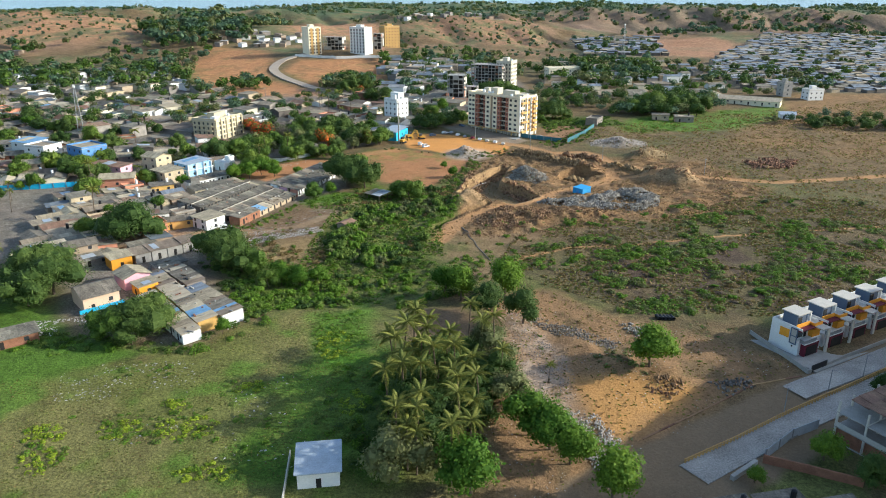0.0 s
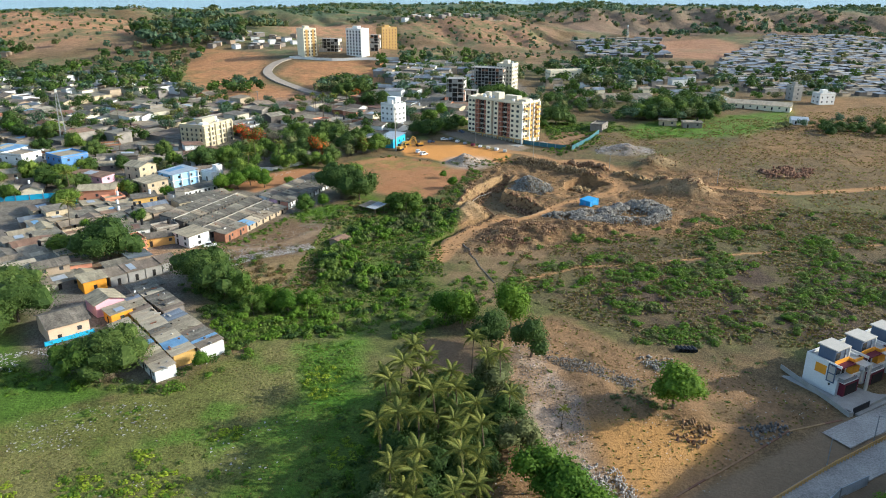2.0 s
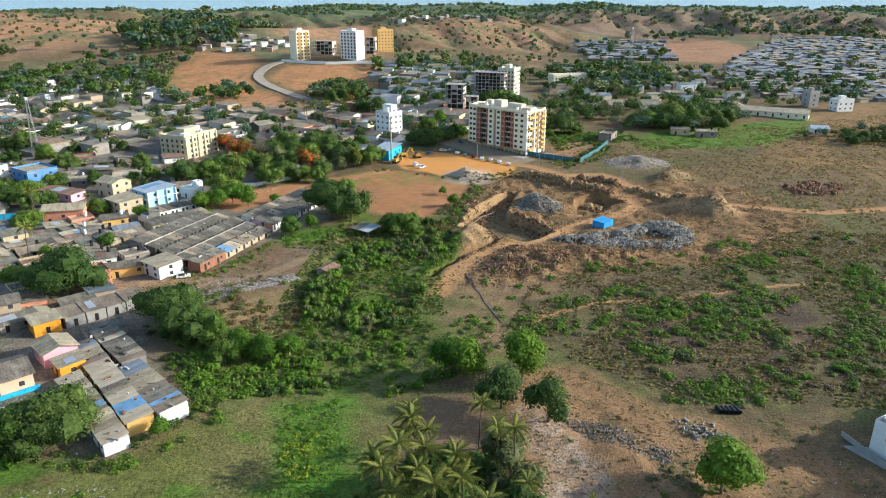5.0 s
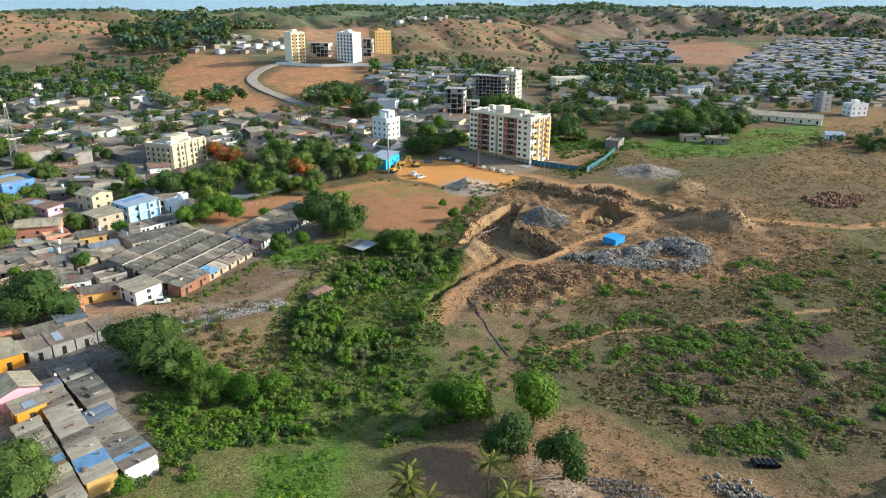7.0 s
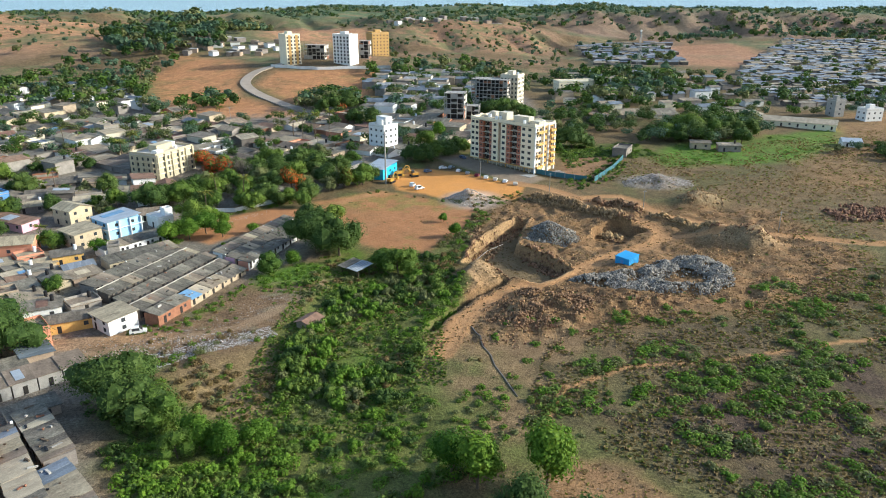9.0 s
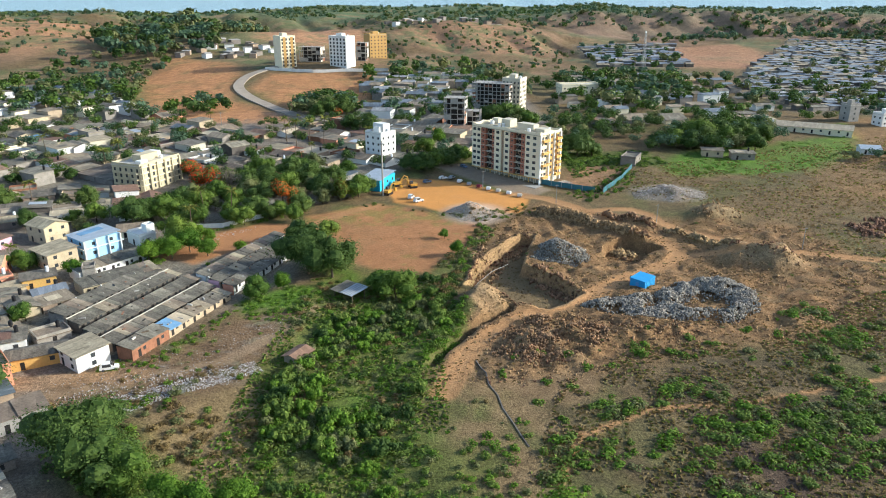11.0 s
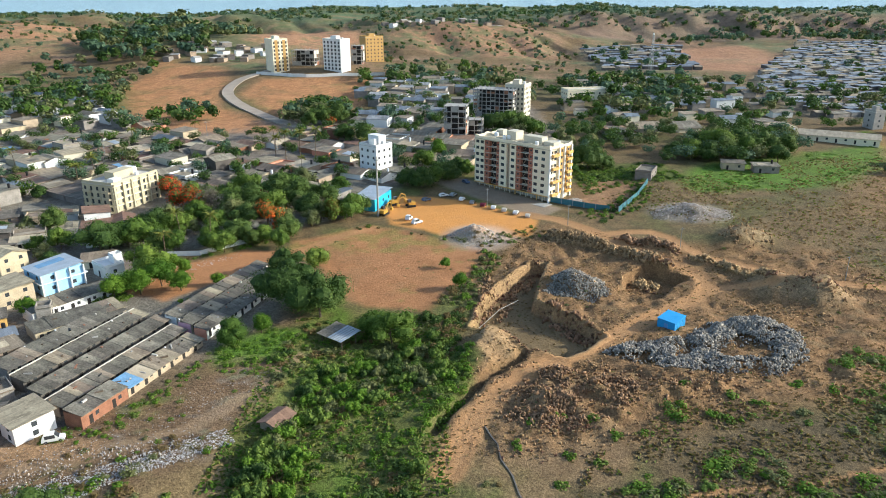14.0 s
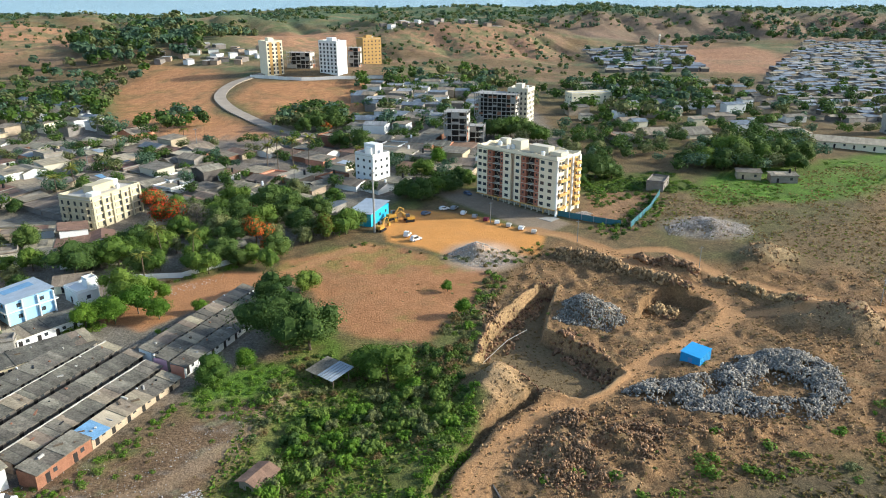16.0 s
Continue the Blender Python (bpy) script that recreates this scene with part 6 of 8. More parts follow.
for n, (poly, gap, kinds, size) in enumerate(WOODS):
    for x, y in scatter(poly, gap, 500 + n):
        if free(x, y, 1.2):
            k, s = rng.choice(kinds), rng.uniform(*size)
            if k == "far" or y > 432:
                hillwood.append((x, y, 9.5 * s, rng.uniform(.85, 1.1), rng.choice([3, 0, 2, 3, 1])))
                TAKEN.append((x, y, 2.5))
            else:
                plant(k, x, y, s)
for x, y in scatter([(-150, 200), (-112, 212), (-112, 330), (-240, 392), (-240, 300)], 15, 77):
    if free(x, y, 2.0):
        plant(rng.choice(["broad", "deep", "fresh", "palm"]), x, y, rng.uniform(.5, .95))


def leaf_mass(name, spots, templates, mats, label, category, low=None, rule=None, tiny=None, near=None):
    """Bushes or far trees by the hundred in one mesh. spots: x, y, size, lift, kind."""
    chunks, slots = [], []
    g = np.random.default_rng(len(spots))
    zs = land(np.array([s[0] for s in spots]), np.array([s[1] for s in spots]))
    for (x, y, size, flat, kind), z in zip(spots, zs):
        pool = low if low and rule(x, y, size) else templates
        if tiny and y > 1040:
            pool = tiny
        if near and y < 545:
            pool = near
        q = pool[g.integers(len(pool))]
        a = g.random() * 6.283
        c, s = math.cos(a), math.sin(a)
        r = np.array(((c, -s, 0), (s, c, 0), (0, 0, 1)))
        chunks.append((q @ r.T) * np.array((size, size, size * flat)) + np.array((x, y, z - 0.1)))
        slots.append(np.full(len(q), kind))
    me = quads_mesh(name, np.concatenate(chunks), M[mats[0]])
    for k in mats[1:]:
        me.materials.append(M[k])
    me.polygons.foreach_set("material_index", np.concatenate(slots).astype(np.int32))
    return tagged(new(name, me), label, category, kind="stuff")


# a bush one metre high and two wide, and a far tree one unit tall
BUSH = [leaf_cloud([(random.Random(i * 9 + k).uniform(-.5, .5), random.Random(i * 7 + k + 40).uniform(-.5, .5), .35, .55, .55, .5) for k in range(4)], 150, .27, 700 + i) for i in range(4)]
BIG_LUMPS = [[(random.Random(i * 9 + k).uniform(-.6, .6), random.Random(i * 7 + k + 40).uniform(-.6, .6), .3 + .45 * random.Random(i * 3 + k).random(), .42, .42, .36) for k in range(9)] for i in range(4)]
BUSH_BIG = [np.concatenate([leaf_cloud(b, 480, .14, 740 + i), inner_mass(b, 745 + i, .7, 3, 6)]) for i, b in enumerate(BIG_LUMPS)]
FAR_TREE = [leaf_cloud([(random.Random(i * 9 + k).uniform(-.3, .3), random.Random(i * 5 + k).uniform(-.3, .3), .55 + .15 * random.Random(i + k).random(), .3, .3, .28) for k in range(6)], 140, .19, 720 + i) for i in range(4)]
FAR_FINE = [leaf_cloud([(random.Random(i * 9 + k).uniform(-.32, .32), random.Random(i * 5 + k).uniform(-.32, .32), .42 + .3 * random.Random(i + k).random(), .24, .24, .22) for k in range(9)], 520, .085, 725 + i) for i in range(5)]
FAR_TINY = [leaf_cloud([(random.Random(i * 9 + k).uniform(-.4, .4), random.Random(i * 5 + k).uniform(-.4, .4), .35 + .15 * random.Random(i + k).random(), .4, .4, .3) for k in range(4)], 26, .46, 790 + i) for i in range(4)]
BUSH_LOW = [leaf_cloud([(random.Random(i * 9 + k).uniform(-.5, .5), random.Random(i * 7 + k + 40).uniform(-.5, .5), .35, .55, .55, .5) for k in range(4)], 64, .42, 760 + i) for i in range(4)]
FAR_LOW = [leaf_cloud([(random.Random(i * 9 + k).uniform(-.3, .3), random.Random(i * 5 + k).uniform(-.3, .3), .55 + .15 * random.Random(i + k).random(), .3, .3, .28) for k in range(5)], 66, .27, 780 + i) for i in range(4)]
for poly, gap, size in (([(-330, 800), (-380, 960), (-360, 1200), (-200, 1000), (-210, 790), (-270, 770)], 13, (10, 15)), ([(-600, 790), (-640, 1050), (-350, 1080), (-290, 900), (-390, 790)], 15, (2, 6)), ([(-640, 640), (-640, 780), (-400, 800), (-240, 760), (-200, 600), (-420, 560)], 19, (8, 13)),
                        ([(-60, 760), (-90, 1000), (100, 1060), (150, 900), (110, 740)], 12, (2, 6)), ([(110, 700), (160, 950), (280, 1000), (300, 940), (200, 720)], 24, (5, 10)), ([(300, 960), (280, 1060), (620, 1150), (640, 1000), (430, 1000)], 14, (6, 11)),
                        ([(-800, 1100), (-800, 1440), (950, 1440), (950, 1150), (100, 1080)], 13.5, (3, 8)), ([(60, 640), (110, 720), (230, 700), (240, 600), (180, 560)], 22, (7, 10)), ([(240, 560), (300, 760), (600, 940), (600, 640), (360, 550)], 34, (6, 9))):
    for x, y in scatter(poly, gap, int(gap * 31)):
        if rng.random() < 0.8 and free(x, y, 2) and float(fuzz(x, y, 90, 2, 3)) > -0.35:
            s = rng.uniform(*size)
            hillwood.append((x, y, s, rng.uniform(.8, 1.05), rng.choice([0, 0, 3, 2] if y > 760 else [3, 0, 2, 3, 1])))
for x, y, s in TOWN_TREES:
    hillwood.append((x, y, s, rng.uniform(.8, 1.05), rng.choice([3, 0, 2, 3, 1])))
# leaf_far brings the painted haze tint to these woods
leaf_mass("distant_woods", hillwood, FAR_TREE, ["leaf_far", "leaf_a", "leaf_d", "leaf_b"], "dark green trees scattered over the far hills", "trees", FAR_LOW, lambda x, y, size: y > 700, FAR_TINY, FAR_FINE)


def bushes(poly, gap, seed, size, flat, kinds, keep=1.0, lumps=12.0, cut=-1.0):
    out = []
    g = random.Random(seed)
    pts = scatter(poly, gap, seed)
    if not pts:
        return out
    f = fuzz(np.array([p[0] for p in pts]), np.array([p[1] for p in pts]), lumps, 2, seed % 6)
    for (x, y), v in zip(pts, f):
        if v > cut and g.random() < keep:
            out.append((x, y, g.uniform(*size), g.uniform(*flat), g.choice(kinds)))
    return out


def round_patch(x, y, rx, ry):
    return [(x + rx * math.cos(a * .5236), y + ry * math.sin(a * .5236)) for a in range(12)]


# the overgrown gully: leaf_a, leaf_b, leaf_c, leaf_d, dry
DENSE = [(-38, 218), (-41, 238), (-35, 262), (-27, 284), (-5, 287), (2, 268), (-6, 246), (-6, 217), (-22, 212)]
gully = bushes(DENSE, 2.3, 801, (.9, 1.7), (.6, 1.0), [0, 0, 1, 2, 2, 3, 4], .92, 9, -0.4)
gully += bushes([(-44, 208), (-11, 216), (-3, 218), (0, 197), (-16, 184), (-30, 186), (-44, 190)], 1.9, 803, (.6, 1.6), (.4, .9), [0, 2, 2, 0, 3], .85, 8, -.3)
gully += bushes([(0, 200), (-1, 216), (10, 222), (24, 215), (24, 205), (10, 197)], 2.3, 822, (.8, 1.6), (.6, 1.0), [0, 2, 0, 3], .85, 7, -.2)
gully += bushes([(0, 222), (2, 234), (14, 230), (16, 218)], 3.0, 823, (.5, 1.0), (.5, .9), [3, 4, 0], .5, 7, 0)
gully += bushes([(-57, 184), (-60, 200), (-50, 206), (-38, 207), (-28, 198), (-34, 182), (-47, 180)], 2.4, 804, (1.1, 2.2), (.8, 1.2), [2, 2, 0], .9, 9, -.4)
gully += bushes([(-41, 262), (-40, 293), (-28, 301), (-4, 303), (4, 286), (-25, 285)], 2.5, 805, (.9, 1.7), (.6, 1.1), [0, 4, 3, 2, 1], .9, 9, -.45)
gully += bushes(SWAMP, 2.1, 806, (.8, 1.5), (.4, .8), [2, 2, 0], .9, 9, -.4)
gully += bushes(DRY_PATCH, 3.2, 814, (.6, 1.5), (.6, 1.0), [4, 4, 0, 3, 2], .75, 8, -.1)
gully += bushes([(-40, 240), (-37, 212), (-30, 210), (-33, 240)], 2.4, 818, (1.0, 1.8), (.7, 1.2), [2, 0, 0], .9)
gully += bushes([(-84, 242), (-76, 247), (-70, 250), (-80, 252)], 2.0, 819, (.7, 1.3), (.6, 1.0), [2, 0], .8)
gully += bushes([(-73, 249), (-58, 284), (-55, 282), (-62, 262), (-69, 247)], 1.7, 820, (.6, 1.2), (.6, 1.0), [2, 0], .8)
gully += bushes([(-66, 224), (-58, 214), (-54, 204), (-60, 198), (-78, 212), (-80, 226)], 2.3, 821, (1.0, 1.8), (.6, 1.0), [1, 0], .85)
gully += bushes([(-66, 160), (-58, 168), (-50, 176), (-44, 172), (-60, 155), (-100, 158), (-130, 150), (-130, 160), (-100, 166)], 2.3, 807, (.9, 1.7), (.6, 1.0), [0, 2, 1], 0.85, 8, -0.4)
gully += bushes([(-10, 158), (-16, 150), (-20, 120), (-12, 112)], 2.2, 808, (.8, 1.8), (.7, 1.2), [1, 0, 2], .8)
gully += bushes([(-14, 178), (-8, 187), (4, 198), (12, 195), (9, 190), (-4, 185)], 2.2, 809, (1.0, 2.0), (.7, 1.2), [0, 1, 2], .9)
gully += bushes([(0, 158), (8, 160), (13, 150), (12, 130), (6, 116), (-4, 110), (-6, 130)], 2.6, 810, (1.0, 2.2), (.8, 1.4), [1, 1, 3], .85)
gully += bushes([(5, 300), (12, 322), (20, 342), (14, 348), (6, 326), (-2, 312)], 2.3, 811, (.9, 1.9), (.7, 1.1), [0, 2, 4, 3], .9)
gully += bushes([(-4, 302), (6, 300), (2, 280), (-4, 270)], 2.3, 812, (1.0, 2.0), (.8, 1.2), [0, 1, 4], .9)
gully += bushes([(36, 372), (42, 366), (28, 356), (14, 350), (-20, 370), (-36, 366), (-30, 374), (10, 358)], 2.4, 813, (.7, 1.4), (.6, 1.0), [0, 3, 4], .8)
gully += bushes([(-28, 245), (-36, 246), (-40, 236), (-30, 228)], 2.2, 814, (1.0, 1.9), (.7, 1.2), [0, 2, 4], .9)
gully += bushes([(50, 384), (60, 374), (80, 392), (92, 420), (84, 424), (70, 398)], 2.4, 815, (.8, 1.7), (.7, 1.1), [0, 1, 2], .85)
gully += bushes([(60, 405), (60, 440), (100, 450), (100, 425), (84, 425)], 2.8, 816, (1.0, 2.0), (.6, 1.0), [0, 1, 0], .85, 14, -.3)
gully += bushes(GREEN_FAR, 3.6, 817, (1.0, 1.8), (.3, .6), [2, 0, 2], .7, 18, -.2)
gully += bushes(RUBBLE_LANE, 3.2, 824, (.4, 1.0), (.5, .9), [4, 3, 0, 4, 2], .45, 8, 0.0)
gully += bushes([(-94, 232), (-77, 227), (-58, 212), (-38, 214), (-42, 238), (-60, 236), (-80, 232)], 2.6, 825, (.8, 1.9), (.6, 1.1), [4, 4, 3, 0, 2], .8, 9, -.15)
gully += bushes([(7, 277), (3, 284), (-3, 262), (-9, 247), (-4, 249.5), (3, 261)], 1.8, 826, (.9, 1.7), (.7, 1.1), [0, 2, 2, 1], .95)
gully += bushes([(-97, 328), (-84, 339), (-66, 352), (-60, 357), (-63, 361), (-80, 345), (-99, 331)], 2.0, 827, (.7, 1.5), (.6, 1.1), [0, 3, 4, 2], .8, 6, -.3)
gully += bushes(round_patch(-71.6, 310.5, 3.2, 1.6), 1.4, 828, (.9, 1.5), (.8, 1.2), [2, 0], .95)
gully += bushes(round_patch(-95.5, 314, 6.0, 4.0), 1.9, 829, (1.0, 1.8), (.8, 1.2), [2, 2, 0], .95)
gully += bushes([(-53, 172), (-57, 183), (-68, 197), (-63, 201), (-52, 189), (-47, 177)], 2.0, 840, (1.0, 2.0), (.8, 1.2), [2, 2, 0, 1], .95)
gully += bushes([(60, 430), (60, 454), (104, 456), (112, 432), (94, 428), (76, 433)], 2.2, 841, (.7, 1.7), (.5, .9), [0, 2, 1, 0], .85, 10, -.3)
thick = bushes(DENSE, 3.4, 802, (1.7, 3.0), (.9, 1.4), [0, 0, 1, 2, 2, 3], .88, 14, -.3)
thick += bushes([(-47, 182), (-46, 206), (-32, 215), (-12, 217), (-6, 202), (-14, 187), (-25, 180)], 4.0, 864, (1.2, 2.4), (.6, 1.1), [0, 0, 2, 2, 1], .8, 9, -.15)
thick += bushes([(-80, 226), (-62, 214), (-55, 204), (-66, 200)], 4.0, 865, (1.3, 2.2), (.8, 1.2), [0, 1], .8)
thick += bushes([(-57, 184), (-60, 200), (-50, 206), (-38, 207), (-28, 198), (-34, 182), (-47, 180)], 5.0, 861, (1.4, 2.4), (.8, 1.2), [2, 2, 0], .8)
thick += bushes([(-41, 262), (-40, 293), (-28, 301), (-4, 303), (4, 286), (-25, 285)], 5.5, 862, (1.4, 2.4), (.8, 1.2), [0, 3, 2, 1], .7)
thick += bushes(SCRUB, 8, 863, (.9, 2.0), (.5, .9), [0, 2, 3, 0], .6, 18, .05)
leaf_mass("gully_thicket", thick, BUSH_BIG, ["bush_a", "leaf_b", "bush_c", "leaf_d"], "tall green thickets in the overgrown gully", "shrubs")
leaf_mass("gully_scrub", gully, BUSH, ["bush_a", "leaf_b", "bush_c", "leaf_d", "drygrass"], "dense green shrubs filling the overgrown gully", "shrubs")

WEEDS = ((-81, 123, 5, 3.5), (-77, 114, 5, 4), (-66, 125, 6, 3.5), (-53, 125, 7, 4), (-45, 140, 5, 3), (-27, 160, 5, 8), (-19, 134, 4, 5), (-45, 111, 6, 3), (-58, 133, 4, 2.5))
scrub = []
for n, (x, y, rx, ry) in enumerate(((104, 262, 19, 17), (70, 218, 17, 13), (36, 229, 6.5, 4.5), (26, 217, 7.5, 5), (53, 199, 9.5, 5), (55, 235, 8, 6), (47, 254, 4, 3.5), (122, 212, 18, 20), (71, 180, 8, 3.5), (30, 212, 8, 4), (85, 250, 10, 9), (90, 232, 11, 9), (48, 268, 3, 3), (48, 254, 3, 3.5), (140, 240, 20, 20), (96, 205, 14, 8), (52, 209, 8, 6), (61, 222, 10, 8), (82, 226, 12, 8), (47, 195, 7, 4), (66, 184, 15, 3.2), (82, 190, 9, 4), (102, 190, 11, 6), (42, 219, 5, 3.5))):
    scrub += bushes(round_patch(x, y, rx, ry), 2.1, 830 + n, (.7, 2.3), (.45, .85), [0, 0, 2, 3, 0, 2], .85, 8, -.15)
for x, y in ((23, 240), (28, 237), (39, 247), (59, 251), (66, 257), (24, 225), (23, 252), (29, 250), (33, 246), (15, 224), (19, 231), (52, 262), (62, 260), (78, 264), (16, 250), (12, 243)):
    for k in range(4):
        scrub.append((x + rng.uniform(-1.2, 1.2), y + rng.uniform(-1.2, 1.2), rng.uniform(.7, 1.2), rng.uniform(.7, 1), rng.choice([0, 2])))
scrub += bushes(SCRUB, 2.6, 850, (.3, 1.2), (.3, .7), [3, 4, 4, 5, 0], .4, 7, .3)
scrub += bushes(BURNT, 3.0, 851, (.4, 1.6), (.5, .9), [5, 5, 4, 0, 3], .5, 9, .05)
scrub += bushes(CLEARING, 5.5, 852, (.4, .9), (.5, .8), [3, 4, 0], .5, 8, 0)
scrub += bushes([(36, 152), (46, 158), (52, 150), (46, 144), (38, 144)], 2.0, 853, (.6, 1.2), (.5, .9), [3, 0, 3], .8)
scrub += bushes(QUARRY, 4.5, 854, (.25, .8), (.4, .8), [4, 3, 0, 4], .5, 10, .12)
scrub += bushes([(110, 300), (130, 345), (200, 420), (330, 520), (420, 420), (220, 300)], 5.0, 855, (.3, 1.0), (.2, .45), [4, 4, 4, 3], .5, 16, .22)
for n, (x, y, rx, ry) in enumerate(((-58, 126, 12, 8), (-78, 122, 5, 8), (-45, 138, 6, 5), (-98, 160, 10, 6), (-70, 147, 7, 5), (-40, 122, 6, 8))):
    scrub += bushes(round_patch(x, y, rx, ry), 2.0, 870 + n, (.5, 1.1), (.35, .7), [0, 2, 2], .7, 6, -.2)
scrub += bushes([(-24, 110), (-27, 130), (-24, 150), (-13, 156), (-11, 112)], 2.4, 883, (.7, 1.5), (.3, .7), [1, 2, 0], .75, 7, -.1)
scrub += bushes([(61, 431), (66, 426), (84, 432), (90, 441), (82, 446), (64, 442)], 1.7, 884, (1.0, 2.0), (.6, .9), [0, 2, 0, 1], .95)
scrub += bushes([(46, 178), (52, 184), (66, 184), (72, 179), (64.5, 175.5), (62, 176.5), (55, 176.5)], 1.5, 885, (.7, 1.6), (.5, .8), [0, 2, 0, 3], .9, 5, -.3)
scrub += bushes([(62, 168), (67, 173), (79, 172), (76, 164), (68, 163)], 1.3, 886, (.3, .8), (.25, .5), [0, 3, 1, 4], .8, 4, -.2)
scrub += bushes(LUSH, 1.9, 880, (.7, 1.3), (.25, .5), [2, 2, 0], .9)
scrub += bushes(FIELD, 5.0, 882, (.4, .8), (.3, .6), [0, 3, 4], .5, 10, .1)
weeds = []
for n, (x, y, rx, ry) in enumerate(WEEDS):
    weeds += bushes(round_patch(x, y, rx, ry), 1.5, 890 + n, (.6, 1.2), (.4, .7), [0, 0, 1], .9, 6, -.4)
leaf_mass("meadow_weeds", weeds, BUSH_LOW, ["leaf_y", "leaf_c"], "bright yellow-green weeds in patches on the meadow", "weeds")
leaf_mass("dry_scrub", scrub, BUSH, ["bush_a", "leaf_b", "bush_c", "leaf_d", "drygrass", "bark"], "patchy green and dry scrub on open ground", "shrubs", BUSH_LOW, lambda x, y, size: size < 1.35 or y > 285)


# ---- broken stone ----
def stone_mesh(seed, mat):
    """An angular block: a cube with knocked-about corners."""
    g = random.Random(seed)
    sq = (g.uniform(1.0, 2.0), g.uniform(.6, 1.1), g.uniform(.35, .7))
    v = [tuple(c * k * g.uniform(.34, .55) for c, k in zip((sx, sy, sz), sq)) for sx in (-1, 1) for sy in (-1, 1) for sz in (-1, 1)]
    f = [(0, 1, 3), (0, 3, 2), (4, 6, 7), (4, 7, 5), (0, 4, 5), (0, 5, 1), (2, 3, 7), (2, 7, 6), (0, 2, 6), (0, 6, 4), (1, 5, 7), (1, 7, 3)]
    me = bpy.data.meshes.new("stone")
    me.from_pydata(v, [], f)
    me.materials.append(mat)
    return me


GREY_STONES = [stone_mesh(i, M["stone_grey"]) for i in range(5)]
PALE_STONES = [stone_mesh(40 + i, M["stone_pale"]) for i in range(5)]
TAN_STONES = [stone_mesh(20 + i, M["stone_tan"]) for i in range(5)]


def stones(name, poly, count, size, meshes, label, seed, rise=0.0, singles=90, hole=None, lumps=3.0, edge=2.0, cut=-0.3):
    """A heap or spread of broken stone: nearest ones apart, the rest in one piece."""
    g = random.Random(seed)
    xs, ys = [p[0] for p in poly], [p[1] for p in poly]
    pts = []
    while len(pts) < count:
        px_, py_ = np.array([g.uniform(min(xs), max(xs)) for _ in range(800)]), np.array([g.uniform(min(ys), max(ys)) for _ in range(800)])
        d = inside(px_, py_, poly)
        f = fuzz(px_, py_, lumps, 2, seed % 6)
        if hole:
            d = np.minimum(d, -inside(px_, py_, hole))
        d = np.where(np.minimum(np.minimum(along(px_, py_, TRACK_MAIN), along(px_, py_, TRACK_EAST)), along(px_, py_, TRACK_FORK)) < 1.9, -1, d)
        for x, y, k, v in zip(px_, py_, d, f):
            if k > 0 and g.random() < min(1, .15 + k / edge) * (1.0 if v > cut else .12):
                pts.append((x, y, k, v))
    pts = pts[:count]
    z = land(np.array([p[0] for p in pts]), np.array([p[1] for p in pts]))
    root = thing(name, sum(xs) / len(xs), sum(ys) / len(ys), 0, 0, label, "stones")
    root.location = (0, 0, 0)
    co = [np.array([v.co[:] for v in m.vertices]) for m in meshes]
    fa = [np.array([p.vertices[:] for p in m.polygons]) for m in meshes]
    allv, allf, off = [], [], 0
    order = sorted(range(count), key=lambda i: pts[i][1])
    for rank, i in enumerate(order):
        x, y, k, v = pts[i]
        s = g.uniform(*size) * (1.4 if g.random() < .08 else 1)
        up = z[i] + rise * min(1, k / 3.0) * (.75 + .5 * v) + s * .2
        m = pose(x, y, up, g.uniform(0, 360), g.uniform(0, 360), g.uniform(0, 360))
        n = g.randrange(len(meshes))
        if rank < singles:
            part("stone", meshes[n], None, root, at=m @ Matrix.Scale(s, 4))
        else:
            r = np.array(m.to_3x3()) * s
            allv.append(co[n] @ r.T + np.array((x, y, up)))
            allf.append(fa[n] + off)
            off += len(co[n])
    if allv:
        v, f = np.concatenate(allv), np.concatenate(allf)
        me = bpy.data.meshes.new("loose_rubble")
        me.vertices.add(len(v))
        me.vertices.foreach_set("co", v.ravel())
        me.loops.add(f.size)
        me.loops.foreach_set("vertex_index", f.ravel())
        me.polygons.add(len(f))
        me.polygons.foreach_set("loop_start", np.arange(0, f.size, 3))
        me.update()
        me.materials.append(meshes[0].materials[0])
        ob = new("loose_rubble", me)
        ob.parent = root
        tagged(ob, kind="stuff")
    return root


HEAP = [(37.5, 280), (42.5, 275), (52, 268.5), (76, 267.5), (86.5, 275), (91.5, 289), (87, 297), (78, 298), (70, 295), (65, 291.5), (61, 287), (52, 285), (46, 286)]
HOLE = [(66, 279.5), (71, 283), (79, 282.5), (79.5, 277.5), (75, 275.5), (67, 276)]
stones("stone_heap", HEAP, 9000, (.18, .56), GREY_STONES, "long bank of broken grey quarry stone", 21, 1.5, 140, HOLE, 4, 4.5)
stones("stone_heap", [(28, 314), (33, 324), (41, 330), (47, 323), (48, 312), (42, 309), (33, 311)], 2600, (.18, .5), GREY_STONES, "conical heap of crushed grey stone", 22, .3, 60, None, 3, 1.5, -1)
stones("stone_spread", [(9, 268), (16, 274), (24, 274), (37, 276), (53, 269), (72, 267), (62, 259), (40, 257), (30, 247), (20, 246), (10, 253)], 2700, (.1, .55), TAN_STONES, "spread of tan and rusty broken stone", 23, .25, 110, None, 7, 14, 0.1)
